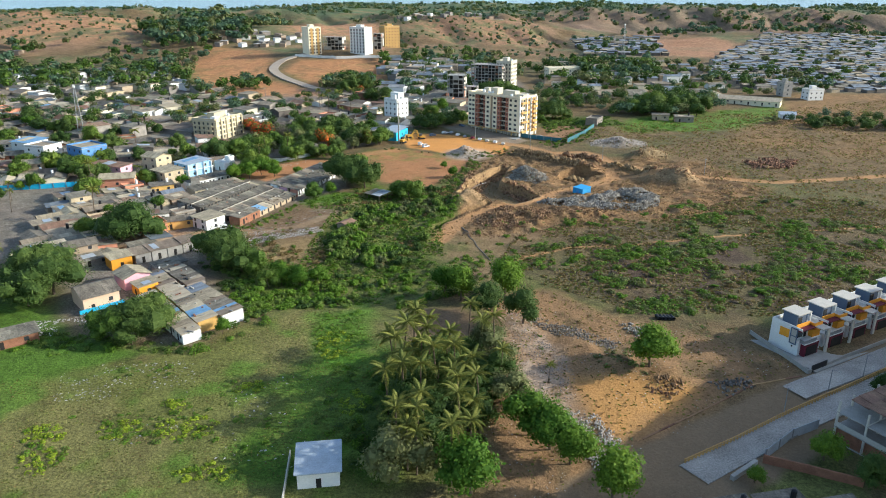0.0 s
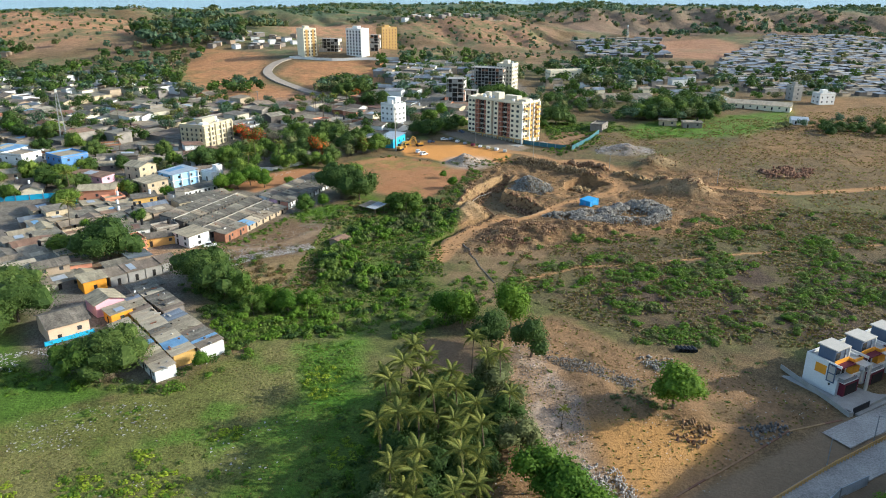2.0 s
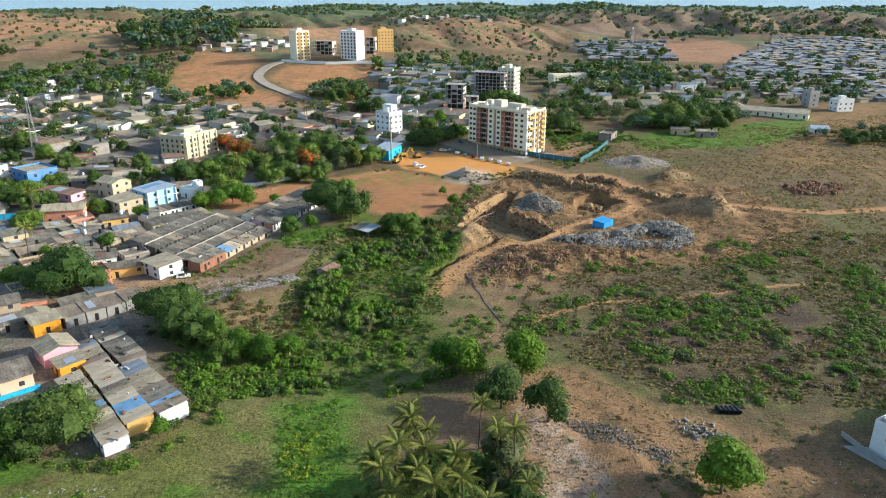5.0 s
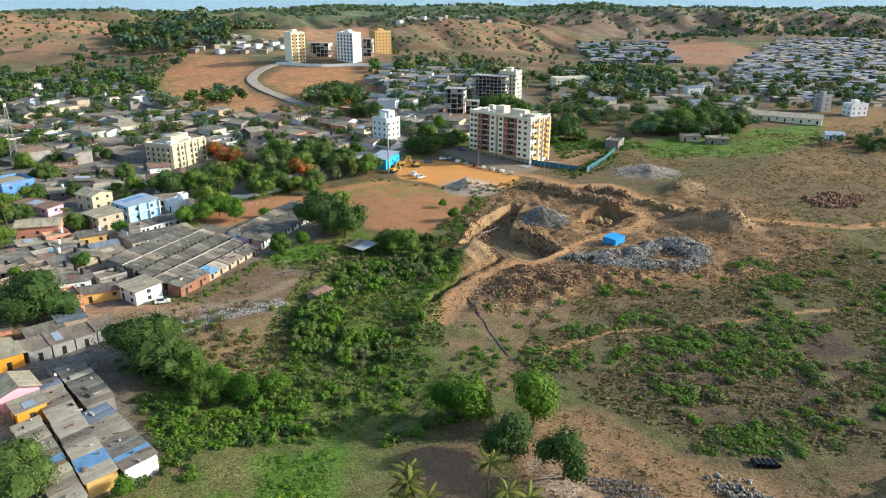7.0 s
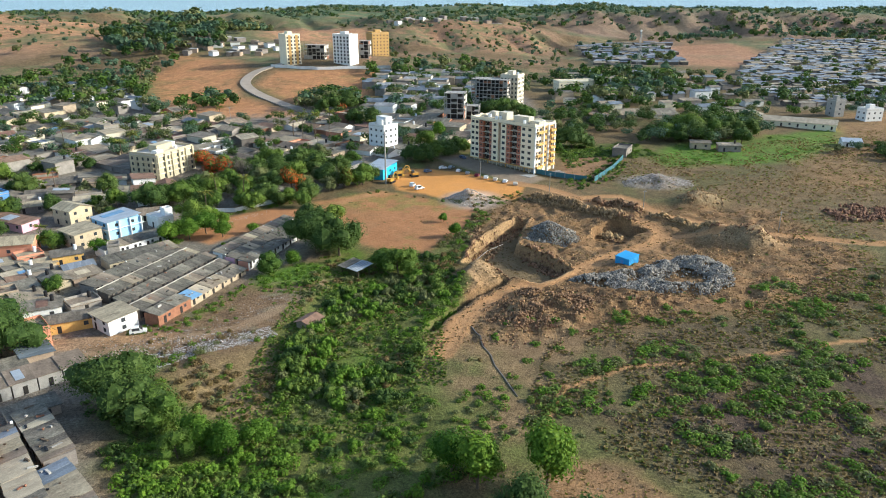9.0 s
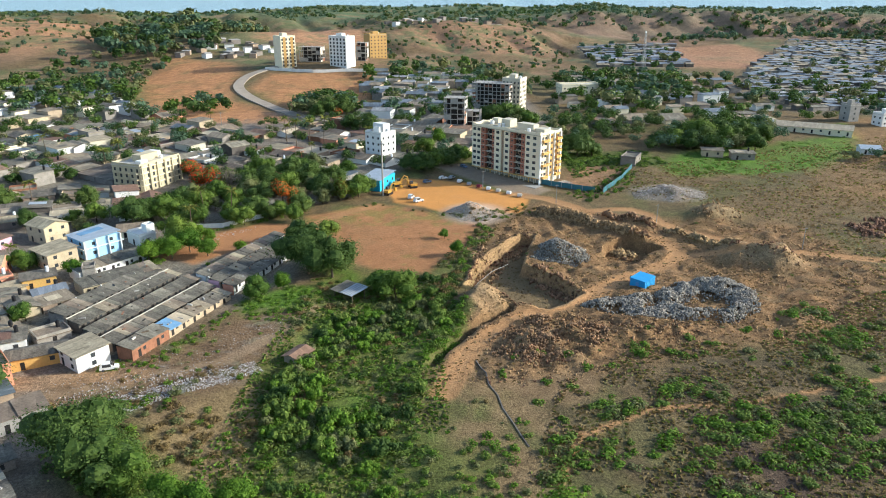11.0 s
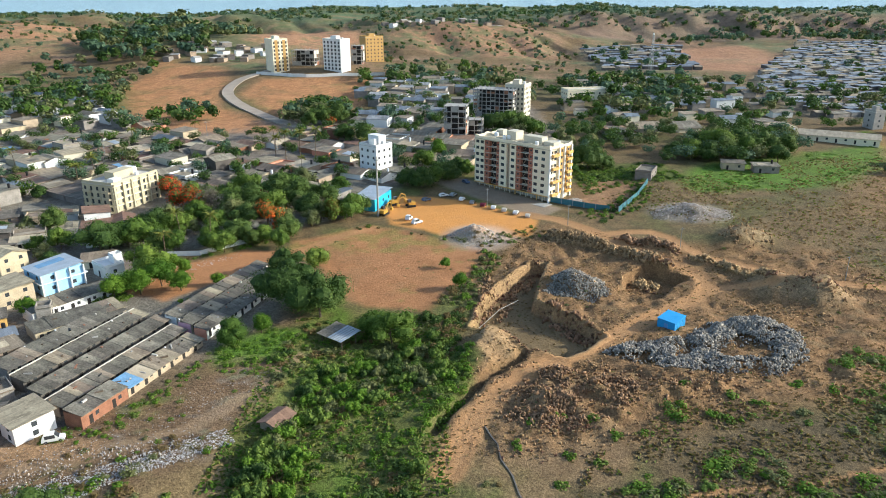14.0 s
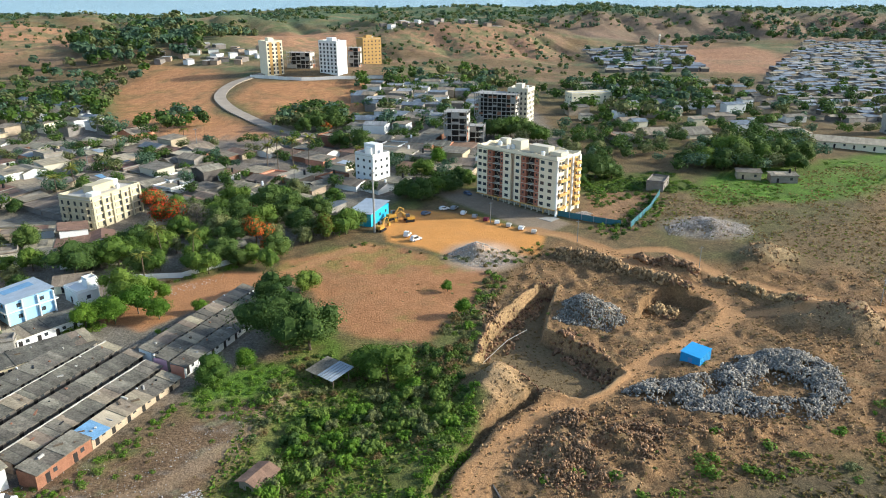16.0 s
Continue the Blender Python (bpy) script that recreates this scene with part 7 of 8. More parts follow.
stones("stone_heap", [(1, 362), (10, 373), (22, 362), (19, 352), (7, 351)], 2600, (.08, .26), PALE_STONES, "pale heap of crushed stone by the plaza", 24, .2, 30, None, 3, 1.5, -1)
stones("stone_heap", [(49.5, 397.5), (50.5, 403), (55, 405), (58, 401.5), (55, 397), (51.5, 395.5)], 900, (.1, .3), PALE_STONES, "pale heap of dumped rubble beside the block", 44, .8, 20, None, 3, 2, -1)
stones("stone_heap", [(80, 386), (96, 396), (112, 387), (109, 376), (93, 372), (79, 378)], 3000, (.1, .34), PALE_STONES, "pale heap of dumped stone", 25, .6, 30, None, 5, 6, -.1)
stones("stone_spread", [(148, 346), (164, 354), (176, 346), (166, 331), (148, 333)], 500, (.4, 1.1), TAN_STONES, "dark rubble lying on dry ground", 26, .15, 20, None, 5, 3, -.1)
stones("stone_spread", [(37, 362), (50, 354), (58, 347.5), (64, 340), (72, 334), (70.5, 330.5), (62, 336), (55.5, 343.5), (47, 350), (35, 357)], 1500, (.3, 1.0), TAN_STONES, "tan boulders along the quarry edge", 27, .6, 60)
stones("stone_spread", [(59, 358), (68, 354.5), (76, 351), (79, 344), (76.5, 342), (73, 347.5), (66, 350), (58.5, 354)], 420, (.4, 1.1), TAN_STONES, "bank of tan boulders", 28, .8, 30)
stones("stone_spread", [(80, 341), (88, 334), (93, 327), (97.5, 316.5), (95, 314.5), (90, 325), (85, 332), (79, 338.5)], 380, (.4, 1.0), TAN_STONES, "low bank of brown boulders", 29, .5, 20)
mid = (sum(p[0] for p in PIT) / len(PIT), sum(p[1] for p in PIT) / len(PIT))
stones("stone_spread", [(mid[0] + (a - mid[0]) * 1.05, mid[1] + (b - mid[1]) * 1.04) for a, b in PIT], 800, (.15, .55), TAN_STONES, "broken tan rock along the pit's walls", 43, .0, 40, [(mid[0] + (a - mid[0]) * .84, mid[1] + (b - mid[1]) * .88) for a, b in PIT], 4, .6, -.4)
stones("stone_spread", [(57, 328), (62, 332), (67, 326.5), (63, 321)], 260, (.4, 1.1), TAN_STONES, "boulders in the small pit", 30, .4, 20)
stones("stone_spread", [(25, 308), (29, 297), (36, 288), (41, 289), (38, 298), (32, 309)], 260, (.3, .9), TAN_STONES, "boulders on the pit edge", 31, .3, 30)
stones("stone_spread", [(10, 300), (18, 319), (26, 332), (30, 331), (20, 312), (12, 297), (16, 340), (8, 318)], 300, (.3, .9), TAN_STONES, "tan boulders along the pit's rim", 32, .3, 30)
stones("stone_spread", [(22, 176), (34, 170), (46, 160), (42, 155), (30, 163), (21, 171)], 900, (.1, .34), GREY_STONES, "grey rubble across the clearing", 33, .3, 80)
stones("stone_spread", [(26, 131), (32, 131), (36, 120), (33, 110), (28, 112), (25, 122)], 1100, (.12, .4), PALE_STONES, "grey rubble strip beside the trees", 34, .4, 90)
stones("stone_spread", [(16, 180), (24, 176), (28, 160), (31, 146), (27, 130), (20, 134), (18, 152)], 1300, (.06, .22), PALE_STONES, "pale broken stone on the slope", 35, .2, 60)
stones("stone_spread", [(46, 172), (56, 170), (58, 164), (48, 164)], 140, (.2, .6), GREY_STONES, "dark stone patch on the clearing", 36, .2, 30)
stones("stone_spread", [(44, 139), (50, 145), (56, 142), (50, 135)], 110, (.15, .55), TAN_STONES, "boulders on the orange slope", 37, .3, 30)
stones("stone_spread", [(60, 142), (70, 146), (72, 140), (62, 136)], 120, (.2, .6), GREY_STONES, "dark rubble near the road", 38, .2, 30)
stones("rubble", [(-86, 233), (-80, 243), (-64, 246), (-50, 249), (-48, 241), (-62, 232), (-74, 226)], 700, (.1, .32), PALE_STONES, "rubble and rubbish spread along the lane", 39, .25, 60)
stones("stone_spread", QUARRY, 3200, (.1, .45), TAN_STONES, "loose stones over the quarry ground", 40, .05, 40, PIT, 11, 6, 0.1)
stones("stone_spread", [(92, 320), (104, 318), (114, 310), (110, 302), (96, 308)], 90, (.2, .6), TAN_STONES, "boulders on the spoil mound", 41, .1, 20)
stones("stone_spread", [(94, 356), (104, 368), (116, 358), (110, 344), (98, 346)], 160, (.2, .7), TAN_STONES, "boulders on the far spoil mound", 42, .1, 20)


def litter(name, poly, count, seed, label, size=(.12, .4), gap=-0.1):
    g = np.random.default_rng(seed)
    xs, ys = [p[0] for p in poly], [p[1] for p in poly]
    x, y = g.uniform(min(xs), max(xs), count * 3), g.uniform(min(ys), max(ys), count * 3)
    k = (inside(x, y, poly) > 0) & (fuzz(x, y, 8, 2, seed % 6) > gap)
    x, y = x[k][:count], y[k][:count]
    z = land(x, y) + .06
    a, s = g.random(len(x)) * 6.28, g.uniform(*size, len(x))
    c, d = np.cos(a) * s, np.sin(a) * s
    q = np.stack([np.stack([x - c, y - d, z], 1), np.stack([x + d * .6, y - c * .6, z + s * .3], 1), np.stack([x + c, y + d, z], 1), np.stack([x - d * .6, y + c * .6, z + s * .4], 1)], 1)
    return tagged(new(name, quads_mesh(name, q, M["rubbish"])), label, "rubbish", kind="stuff")


litter("rubbish", [(-84, 229), (-71, 236), (-62, 240.5), (-53, 246), (-46, 250), (-43, 246), (-51, 240), (-60, 235), (-68, 228.5), (-80, 227)], 3000, 1, "pale scraps of rubbish along the lane", (.1, .32), -1.0)
litter("rubbish", [(-95, 326), (-84, 337), (-68, 349), (-66, 345), (-80, 332), (-92, 322)], 300, 8, "scraps of rubbish along the yard's edge", (.1, .35))
litter("rubbish", RUBBLE_LANE, 700, 7, "pale scraps of rubbish on the open ground", (.08, .25))
litter("rubbish", [(-90, 150), (-60, 152), (-55, 138), (-85, 134)], 260, 2, "pale scraps of rubbish on the meadow")
litter("rubbish", [(-70, 120), (-30, 150), (-25, 110)], 120, 3, "pale scraps of rubbish on the meadow")
litter("rubbish", CLEARING, 700, 4, "pale scraps on the clearing", (.08, .25))
litter("rubbish", [(-66, 158), (-52, 172), (-58, 176), (-72, 160)], 160, 5, "rubbish behind the near houses")
litter("rubbish", [(-110, 172), (-92, 178), (-84, 166), (-104, 164)], 260, 6, "rubbish beside the near houses", (.15, .5))


# grass: tufts over the meadow and open ground
def tufts(name, poly, count, seed, mats, size, label):
    g = np.random.default_rng(seed)
    xs, ys = [p[0] for p in poly], [p[1] for p in poly]
    x, y = g.uniform(min(xs), max(xs), count * 3), g.uniform(min(ys), max(ys), count * 3)
    k = (inside(x, y, poly) > 0) & (fuzz(x, y, 7, 3, seed % 6) > -0.2)
    x, y = x[k][:count], y[k][:count]
    z = land(x, y)
    a, s = g.random(len(x)) * 6.28, g.uniform(*size, len(x))
    c, d, h = np.cos(a) * s, np.sin(a) * s, s * g.uniform(.5, 1.0, len(x))
    q = np.stack([np.stack([x - c * .6, y - d * .6, z - .05], 1), np.stack([x + c * .6, y + d * .6, z - .05], 1), np.stack([x + c + d * .5, y + d - c * .5, z + h], 1), np.stack([x - c + d * .5, y - d - c * .5, z + h * .9], 1)], 1)
    me = quads_mesh(name, q, M[mats[0]])
    for m in mats[1:]:
        me.materials.append(M[m])
    me.polygons.foreach_set("material_index", g.integers(0, len(mats), len(q)).astype(np.int32))
    return tagged(new(name, me), label, "grass", kind="stuff")


tufts("meadow_grass", MEADOW, 26000, 1, ["grass", "grass", "drygrass"], (.07, .2), "short green meadow grass")
tufts("dry_grass", SCRUB, 20000, 2, ["drygrass", "grass", "drygrass"], (.2, .5), "dry and green grass tufts")
tufts("dry_grass", [(-30, 190), (-50, 200), (-40, 300), (0, 300), (0, 220)], 9000, 3, ["grass", "leaf_c"], (.2, .5), "rank green grass in the gully")
tufts("dry_grass", [(110, 262), (130, 345), (60, 400), (100, 430), (330, 520), (330, 400), (180, 270)], 14000, 4, ["drygrass", "drygrass", "grass"], (.25, .6), "dry grass on the open plain")
tufts("dry_grass", QUARRY, 5000, 5, ["drygrass"], (.15, .4), "dry grass tufts on quarry ground")
tufts("dry_grass", CLEARING, 2500, 6, ["drygrass", "grass"], (.15, .35), "dry grass tufts on the clearing")


# ---- roads ----
def ribbon(name, line, width, mat, label, lift=0.12, step=4.0):
    """A road strip laid along a line of the plan."""
    pts = [Vector((*p, 0)) for p in line]
    fine = []
    for i, (a, b) in enumerate(zip(pts, pts[1:])):
        p0, p3 = pts[max(0, i - 1)], pts[min(len(pts) - 1, i + 2)]
        n = max(1, int((b - a).length / step))
        for k in range(n):
            t = k / n
            fine.append(0.5 * ((2 * a) + (b - p0) * t + (2 * p0 - 5 * a + 4 * b - p3) * t * t + (3 * a - p0 - 3 * b + p3) * t ** 3))
    fine.append(pts[-1])
    cols = 5
    bl = Build()
    for i, p in enumerate(fine):
        d = (fine[min(i + 1, len(fine) - 1)] - fine[max(i - 1, 0)]).normalized()
        s = Vector((-d.y, d.x, 0))
        zs = max(height((p + s * width * (c / (cols - 1) - .5)).x, (p + s * width * (c / (cols - 1) - .5)).y) for c in range(cols))
        for c in range(cols):
            q = p + s * width * (c / (cols - 1) - .5)
            bl.v.append((q.x, q.y, zs + lift))
        for e in (-.5, .5):
            q = p + s * width * e
            bl.v.append((q.x, q.y, zs + lift - 2.5))
    k = cols + 2
    for i in range(len(fine) - 1):
        for c in range(cols - 1):
            a = i * k + c
            bl.f.append((a + 1, a, a + k, a + k + 1))
        a = i * k
        bl.f.append((a, a + cols, a + k + cols, a + k))
        bl.f.append((a + cols + 1, a + cols - 1, a + k + cols - 1, a + k + cols + 1))
    ob = part(name, bl, M[mat])
    return tagged(ob, label, "road", kind="structure")


ribbon("road_hill", [(-60, 528), (-84, 545), (-106, 570), (-136, 615), (-151, 652), (-150, 690), (-134, 716)], 8, "road", "pale concrete road curving up the hill", 0.5)
ribbon("road_slab_near", [(46.5, 110), (58, 117.5), (74, 127.5), (87, 134.5), (110, 147), (150, 171)], 6.5, "slab", "broad pale concrete road slab, partly dusty", 0.15)
ribbon("road_slab_far", [(78, 138), (88, 143.5), (109, 154.5), (150, 178)], 6.0, "slab", "pale concrete road slab beside the town houses", 0.12)


def railing():
    """The low yellow and black barred railing on the road's middle."""
    pts = [(46, 113.5), (58, 120.5), (74, 130.5), (87, 137.8), (97, 143.5), (112, 152)]
    root = thing("road_railing", 0, 0, 0, 0, "yellow-painted concrete railing along the road's middle", "railing")
    post = Build().block(-.12, -.12, -.6, .12, .12, 0.95)
    me = post.mesh("post")
    me.materials.append(M["ochre"])
    for a, b in zip(pts, pts[1:]):
        va, vb = Vector((*a, 0)), Vector((*b, 0))
        n = int((vb - va).length / 0.95)
        d = (vb - va).normalized()
        s = Vector((-d.y, d.x, 0)) * .09
        za, zb = height(*a) + .2, height(*b) + .2
        for z in (.45, .95):
            rail = Build()
            rail.poly([va - s + Vector((0, 0, za + z)), vb - s + Vector((0, 0, zb + z)), vb + s + Vector((0, 0, zb + z)), va + s + Vector((0, 0, za + z))])
            rail.poly([va - s + Vector((0, 0, za + z - .14)), vb - s + Vector((0, 0, zb + z - .14)), vb - s + Vector((0, 0, zb + z)), va - s + Vector((0, 0, za + z))])
            rail.poly([vb + s + Vector((0, 0, zb + z - .14)), va + s + Vector((0, 0, za + z - .14)), va + s + Vector((0, 0, za + z)), vb + s + Vector((0, 0, zb + z))])
            part("rail", rail, M["ochre"], root)
        for i in range(n):
            p = va.lerp(vb, i / n)
            part("post", me, None, root, at=pose(p.x, p.y, height(p.x, p.y) + .2))


railing()
low_wall("kerb_wall", [(40, 121), (48, 126.5), (62, 135.5), (70, 141), (83, 145)], 0.15, 0.4, "stone_tan", "broken concrete kerb along the road")


def street_lamp(x, y, tall, rot=0):
    root = thing("street_lamp", x, y, height(x, y), rot, "thin grey steel street lamp beside the road", "lamp", "street lamps")
    part("pole", Build().tube([(0, 0, -.5), (0, 0, tall * .6), (0, 0, tall)], [.11, .09, .06], 8), M["steel"], root)
    part("arm", Build().tube([(0, 0, tall - .1), (0.7, 0, tall + .15), (1.3, 0, tall + .2)], [.05, .04, .04], 6), M["steel"], root)
    part("lamp_head", Build().block(1.2, -.12, tall + .12, 1.8, .12, tall + .24), M["pale"], root)


for x, y in ((72.5, 130.6), (85.5, 137.9), (97, 144.6), (110, 152)):
    street_lamp(x, y, 6.0, -60)
for x, y in ((18, 393), (46, 372), (79, 347), (121, 322), (-163, 470), (-128, 520)):
    root = thing("utility_pole", x, y, height(x, y), 20, "thin dark utility pole with crossarm", "pole", "utility poles")
    part("pole", Build().tube([(0, 0, -.5), (0, 0, 4), (0, 0, 8)], [.13, .11, .09], 7), M["steel"], root)
    part("crossarm", Build().block(-.8, -.05, 7.4, .8, .05, 7.52), M["steel"], root)
mast = thing("mast", -24, 384, height(-24, 384), 0, "tall slim grey floodlight mast", "mast")
part("pole", Build().tube([(0, 0, -.5), (0, 0, 9), (0, 0, 18), (0, 0, 23)], [.42, .36, .3, .24], 10), M["concrete"], mast)
part("platform", Build().tube([(0, 0, 21.5), (0, 0, 21.9)], [.8, .8], 10), M["steel"], mast)


def lattice_mast(x, y, tall, base, label):
    root = thing("lattice_tower", x, y, height(x, y), 20, label, "tower")
    n = int(tall / 3)
    for sx in (-1, 1):
        for sy in (-1, 1):
            part("leg", Build().tube([(sx * base, sy * base, -.5), (sx * base * .25, sy * base * .25, tall)], [.16, .1], 5), M["steel"], root)
    for k in range(n):
        a, b = k / n, (k + 1) / n
        ra, rb = base * (1 - .75 * a), base * (1 - .75 * b)
        for p, q in (((-1, -1), (1, -1)), ((1, -1), (1, 1)), ((1, 1), (-1, 1)), ((-1, 1), (-1, -1))):
            part("brace", Build().tube([(p[0] * ra, p[1] * ra, tall * a), (q[0] * rb, q[1] * rb, tall * b)], [.07, .07], 4, False), M["steel"], root)
    part("antenna", Build().block(-.5, -.5, tall, .5, .5, tall + 1.5), M["white"], root)


lattice_mast(-205, 402, 27, 1.6, "grey steel lattice phone tower among houses")
lattice_mast(176, 720, 34, 1.6, "distant steel lattice phone tower")


# ---- small buildings and things of the open ground ----
def blue_box():
    z = height(59, 293)
    root = thing("site_cabin", 59.0, 293.2, z - .1, 47, "bright blue sheet-metal site cabin beside stone heap", "cabin")
    part("wall", Build().block(-3.2, -2.4, -.6, 3.2, 2.4, 2.7), M["boxblue"], root)
    r = Build()
    shed_roof(r, 6.4, 4.8, 2.72, .25, .12, .1)
    part("roof", r, M["boxblue"], root)
    part("door", Build().block(-3.26, -.5, 0, -3.21, .5, 2.0), M["blue"], root)
    for k in range(8):
        part("rib", Build().block(-3.2 + k * .9, -2.45, 0, -3.12 + k * .9, -2.41, 2.65), M["blue"], root)


blue_box()


def open_shed():
    x, y = -27.5, 288.5
    root = thing("open_shed", x, y, height(x, y), -40, "open shed with pale metal sheet roof on posts", "shed")
    for sx in (-3.6, 3.6):
        for sy in (-2.4, 2.4):
            part("post", Build().block(sx - .1, sy - .1, -1, sx + .1, sy + .1, 2.8), M["bark"], root)
    r = Build()
    shed_roof(r, 4.2, 6.6, 2.7, .7, .2, .08)
    part("roof", r, M["roof_grey"], root, "dark grey roof sheet", at=pose(-2.2, 0, 0))
    r = Build()
    shed_roof(r, 4.4, 6.6, 2.85, .7, .2, .08)
    part("roof", r, M["roof_tin"], root, "bright metal roof sheet", at=pose(2.1, 0, 0))
    for k in range(4):
        part("batten", Build().block(.6 + k * .9, -3.3, 3.2, .72 + k * .9, 3.3, 3.3), M["steel"], root, at=pose(0, 0, .0, 6, 0, 0))


open_shed()
low_wall("sheet_fence", [(44, 400), (60, 390), (65, 388)], 2.2, .08, "teal", "teal sheet-metal site fence", post="steel")
low_wall("sheet_fence", [(68, 386), (80, 404), (90, 424)], 2.4, .08, "teal", "teal sheet-metal site fence along the lane", post="steel")
low_wall("drain_wall", [(7, 250), (8.2, 246), (9, 243), (9.3, 239), (11, 234), (11.6, 229), (13.4, 223), (14.4, 219), (15.5, 215.5)], 0.18, 0.3, "dim_plaster", "low broken concrete drain wall")
low_wall("site_wall", [(-142, 705), (-100, 690), (-40, 700)], 2.4, .3, "white", "long white retaining wall below the towers")
low_wall("compound_wall", [(112, 572), (116, 600), (128, 618)], 1.8, .3, "white", "white compound wall")
pole = thing("bamboo_pole", 14, 300, height(14, 300), 0, "long pale bamboo pole lying over the pit", "pole")
part("pole", Build().tube([(-6.5, -3, 0.6), (1, 3, 4.6), (6.5, 8, 5.0)], [.09, .08, .06], 6), M["pale"], pole)

# concrete pipes stacked in the scrub
for k in range(5):
    root = thing("concrete_pipe", 58 + k * .95, 174.4 - k * .05, height(58 + k, 174.4) + .5, 10, "dark concrete drain pipe lying on the ground", "pipe", "pipes in a row")
    b = Build()
    ring = [[(r * math.cos(a * .5236), yy, r * math.sin(a * .5236)) for a in range(12)] for r, yy in ((.5, -1.0), (.5, 1.0), (.4, 1.0), (.4, -1.0))]
    for i in range(4):
        for a in range(12):
            b.poly([ring[i][a], ring[i][(a + 1) % 12], ring[(i + 1) % 4][(a + 1) % 12], ring[(i + 1) % 4][a]])
    part("pipe", b, M["black"], root)


# ---- the unfinished house and yards by the road ----
def unfinished_house():
    x, y = 86, 119
    root = thing("unfinished_house", x, y, height(x, y), 29, "unfinished two-storey concrete house with red sheet roofing", "house")
    for k in range(3):
        part("floor_slab", Build().block(-6, -6, k * 3.2 - .2, 7, 6, k * 3.2), M["concrete"], root)
    for u in (-5.8, -1.5, 2.8, 6.8):
        for v in (-5.8, 0, 5.8):
            part("column", Build().block(u - .18, v - .18, -2, u + .18, v + .18, 8.8), M["pale"], root)
    part("wall", Build().block(-5.6, -5.6, 0, -5.4, 5.6, 3.0).block(-2, -4, 0, 6.6, 5.4, 3.0), M["brickwall"], root)
    part("wall", Build().block(0, -2, 3.2, 6.6, 5.4, 6.2), M["salmon"], root)
    part("parapet", Build().block(-6, -6, 3.2, -5.85, 6, 4.2).block(-5.85, -6, 3.2, 7, -5.85, 4.2), M["pale"], root)
    for i in range(5):
        for j in range(3):
            b = Build()
            shed_roof(b, 2.7, 3.4, 8.8 + .12 * ((i + j) % 2), .25, .1, .06)
            part("roof_sheet", b, M["roof_rust"], root, at=pose(-2.6 + i * 2.4, -3.2 + j * 3.3, 0, 2 * ((i * 3 + j) % 3 - 1), 0, 3 * ((i + j) % 3 - 1)))
    for k in range(2):
        part("beam", Build().block(-6, -6 + 5.8 * k, 6.3, 7, -5.8 + 5.8 * k, 6.55), M["pale"], root)


unfinished_house()
low_wall("sheet_fence", [(62, 115.2), (66, 118.4), (70, 121.5), (77, 125)], 2.2, .08, "roof_tin", "weathered pale sheet-metal fence", post="steel")
low_wall("brick_wall", [(61, 114), (68, 111), (76, 106.5)], 1.8, .3, "brickwall", "raw brick boundary wall")
low_wall("grey_wall", [(53, 108.5), (59.5, 113.5)], 1.0, .8, "concrete", "thick grey concrete culvert wall")
for x, y, w in ((49, 97.0, 7), (58, 98.5, 8), (67, 97.0, 8), (41.5, 96, 6)):
    house(x, y, w, 6, 2.8, 12, "wallgrey", "roof_grey", "shed", "low shed with dark grey sheet roof", group="sheds by the road")
plant("dusty", 204, 438, .55)
plant("fresh", 73, 114.5, .85)
plant("deep", 98, 136.5, .65)
plant("deep", 78, 107, .7)
plant("fresh", 57, 108, .5)


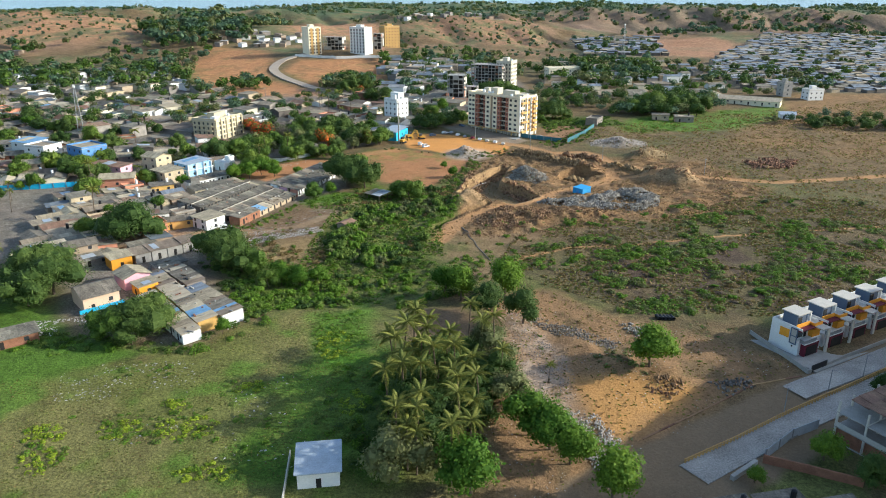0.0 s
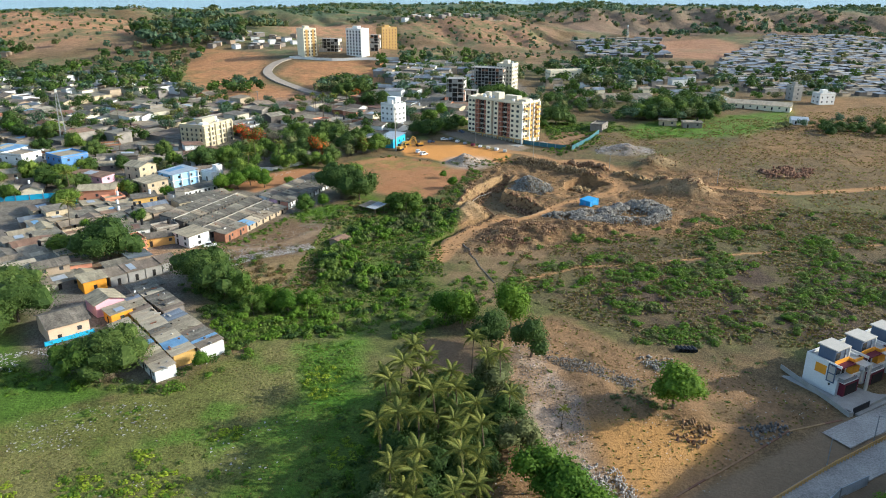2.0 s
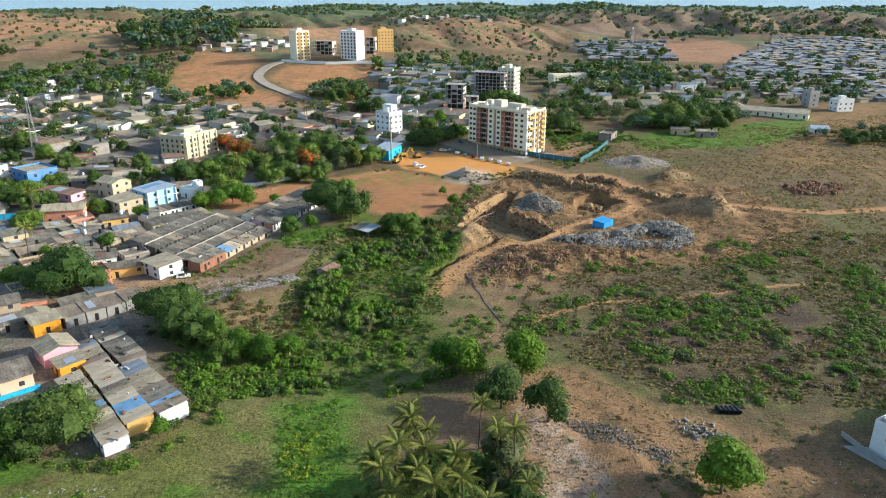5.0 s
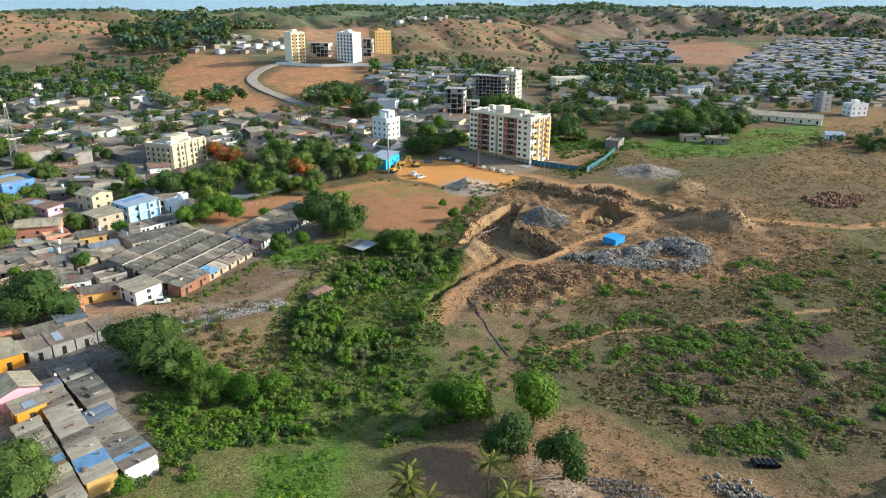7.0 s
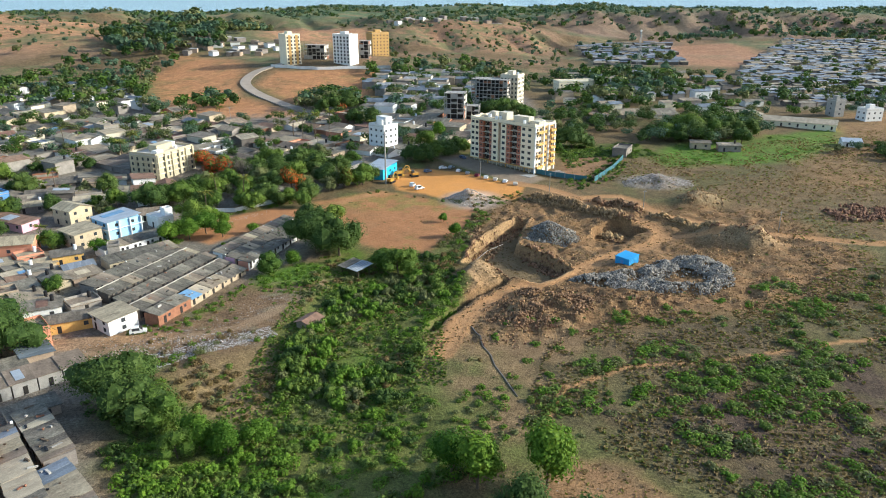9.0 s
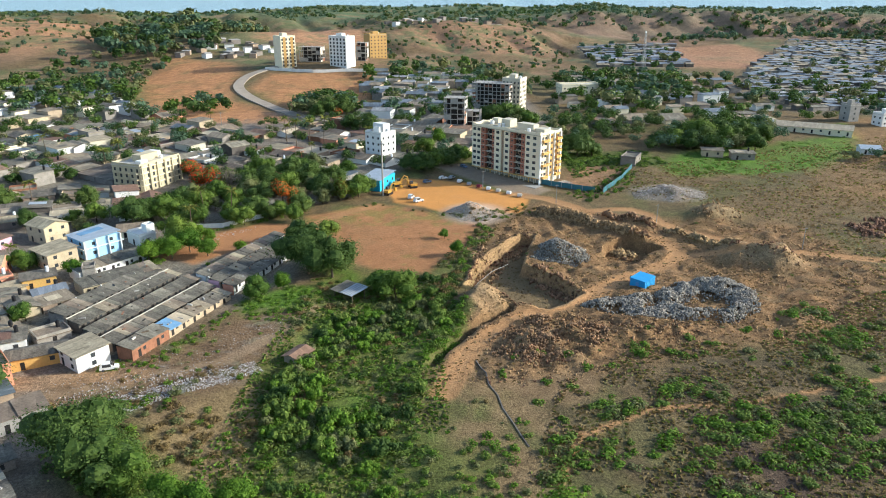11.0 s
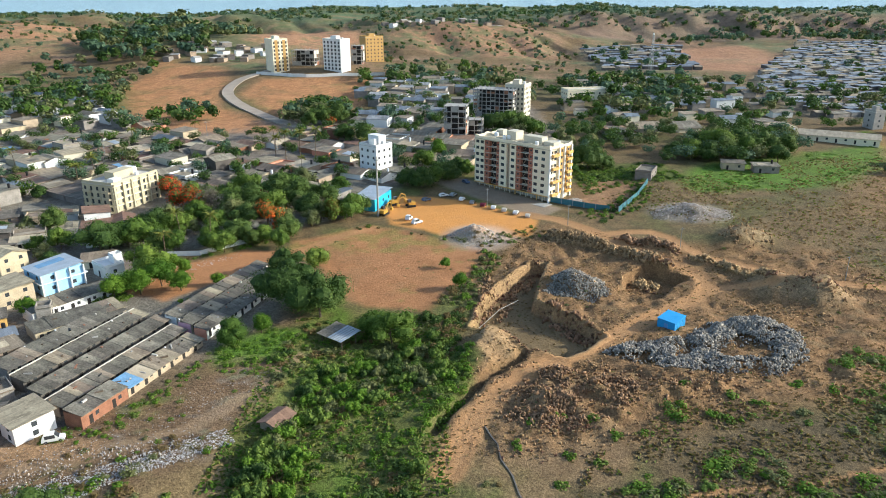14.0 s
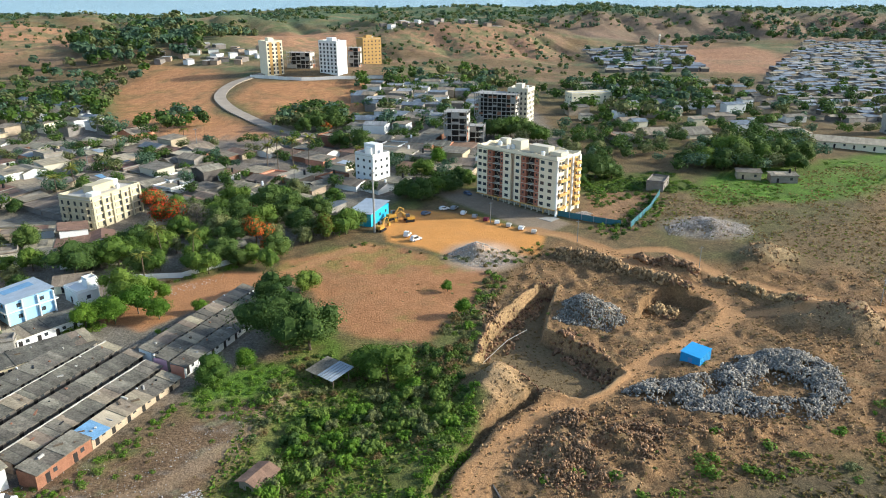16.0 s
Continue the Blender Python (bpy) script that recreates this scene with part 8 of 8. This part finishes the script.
# ---- vehicles ----
def car(x, y, rot, mat="carwhite", label="small white parked car", tall=1.45, long=3.9, group="parked cars"):
    root = thing("car", x, y, height(x, y) + .02, rot, label, "car", group)
    L, W = long / 2, .82
    b = Build()
    side = [(-L, .35), (-L, .85), (-L * .92, 1.0), (-L * .72, tall), (L * .12, tall), (L * .5, .98), (L * .96, .82), (L, .35)]
    n = len(side)
    for s in (-1, 1):
        b.poly([(px_, s * W, pz) for px_, pz in side][::-s])
    for i in range(n):
        p, q = side[i], side[(i + 1) % n]
        b.poly([(p[0], -W, p[1]), (p[0], W, p[1]), (q[0], W, q[1]), (q[0], -W, q[1])])
    part("body", b, M[mat], root)
    for s in (-1, 1):
        part("window", Build().block(-L * .68, s * (W + .005) - .01, 1.0, L * .2, s * (W + .005) + .01, tall - .1), M["glass"], root)
    g = Build()
    g.poly([(L * .16, -W * .9, tall - .06), (L * .16, W * .9, tall - .06), (L * .5 + .03, W * .9, 1.01), (L * .5 + .03, -W * .9, 1.01)][::-1])
    g.poly([(L * .16 + .02, -W * .9, tall - .04), (L * .5 + .05, -W * .9, 1.03), (L * .5 + .05, W * .9, 1.03), (L * .16 + .02, W * .9, tall - .04)])
    part("windscreen", g, M["glass"], root)
    for u in (-.62, .62):
        for s in (-1, 1):
            wheel = part("wheel", Build().tube([(L * u, s * .68, .3), (L * u, s * .86, .3)], [.3, .3], 12), M["black"], root)
            part("hub", Build().tube([(L * u, s * .84, .3), (L * u, s * .87, .3)], [.16, .15], 8), M["steel"], wheel)
    return root


for x, y, r, mat, label in ((8.5, 401.9, 70, "carwhite", "small white parked car"), (12.5, 398.2, 75, "steel", "small silver parked car"), (16.6, 395.1, 72, "maroon", "small dark red parked car"),
                            (20.4, 391.9, 78, "carwhite", "small white parked car"), (24.4, 388.8, 74, "pale", "small beige parked car"), (28.5, 385.7, 70, "carwhite", "small white parked car"), (32.6, 382.1, 76, "pale", "small beige parked car")):
    car(x, y, r, mat, label, 1.4, 3.5)
car(1.3, 407.9, 20)
car(5.2, 408.4, 60, "steel", "silver car parked beside the plaza")
car(-5.8, 402.8, 40, "slate", "dark blue-grey parked car")
car(-9.1, 375.2, 40, "carwhite", "white van parked on the plaza", 1.9, 4.3)
car(-12.2, 379.5, 70, "carwhite", "small white pickup on the plaza", 1.9, 3.6)
car(-79, 246.5, 20, "carwhite", "white van parked on the lane", 1.85, 4.2)
car(11.3, 426.6, -55, "slate", "dark car beside the block")


def excavator(x, y, rot):
    root = thing("excavator", x, y, height(x, y), rot, "yellow excavator parked on the plaza", "excavator", "building machines")
    for s in (-1, 1):
        part("track", Build().block(-1.7, s * 1.2 - .3, 0, 1.7, s * 1.2 + .3, .8), M["black"], root)
    part("body", Build().block(-1.8, -1.2, .9, 1.0, 1.2, 2.0), M["machine"], root)
    part("cab", Build().block(.1, .2, 2.0, 1.5, 1.2, 3.1), M["glass"], root)
    part("boom", Build().tube([(1.0, -.2, 1.8), (3.0, -.2, 4.2), (4.6, -.2, 3.6)], [.3, .26, .2], 6), M["machine"], root)
    part("arm", Build().tube([(4.6, -.2, 3.7), (5.2, -.2, 1.6)], [.2, .16], 6), M["machine"], root)
    part("bucket", Build().block(4.6, -.7, .5, 5.6, .3, 1.6), M["machine"], root)


for x, y, r in ((-18.5, 397.5, 30), (-12, 395.5, 200), (-22, 385.5, 60)):
    excavator(x, y, r)
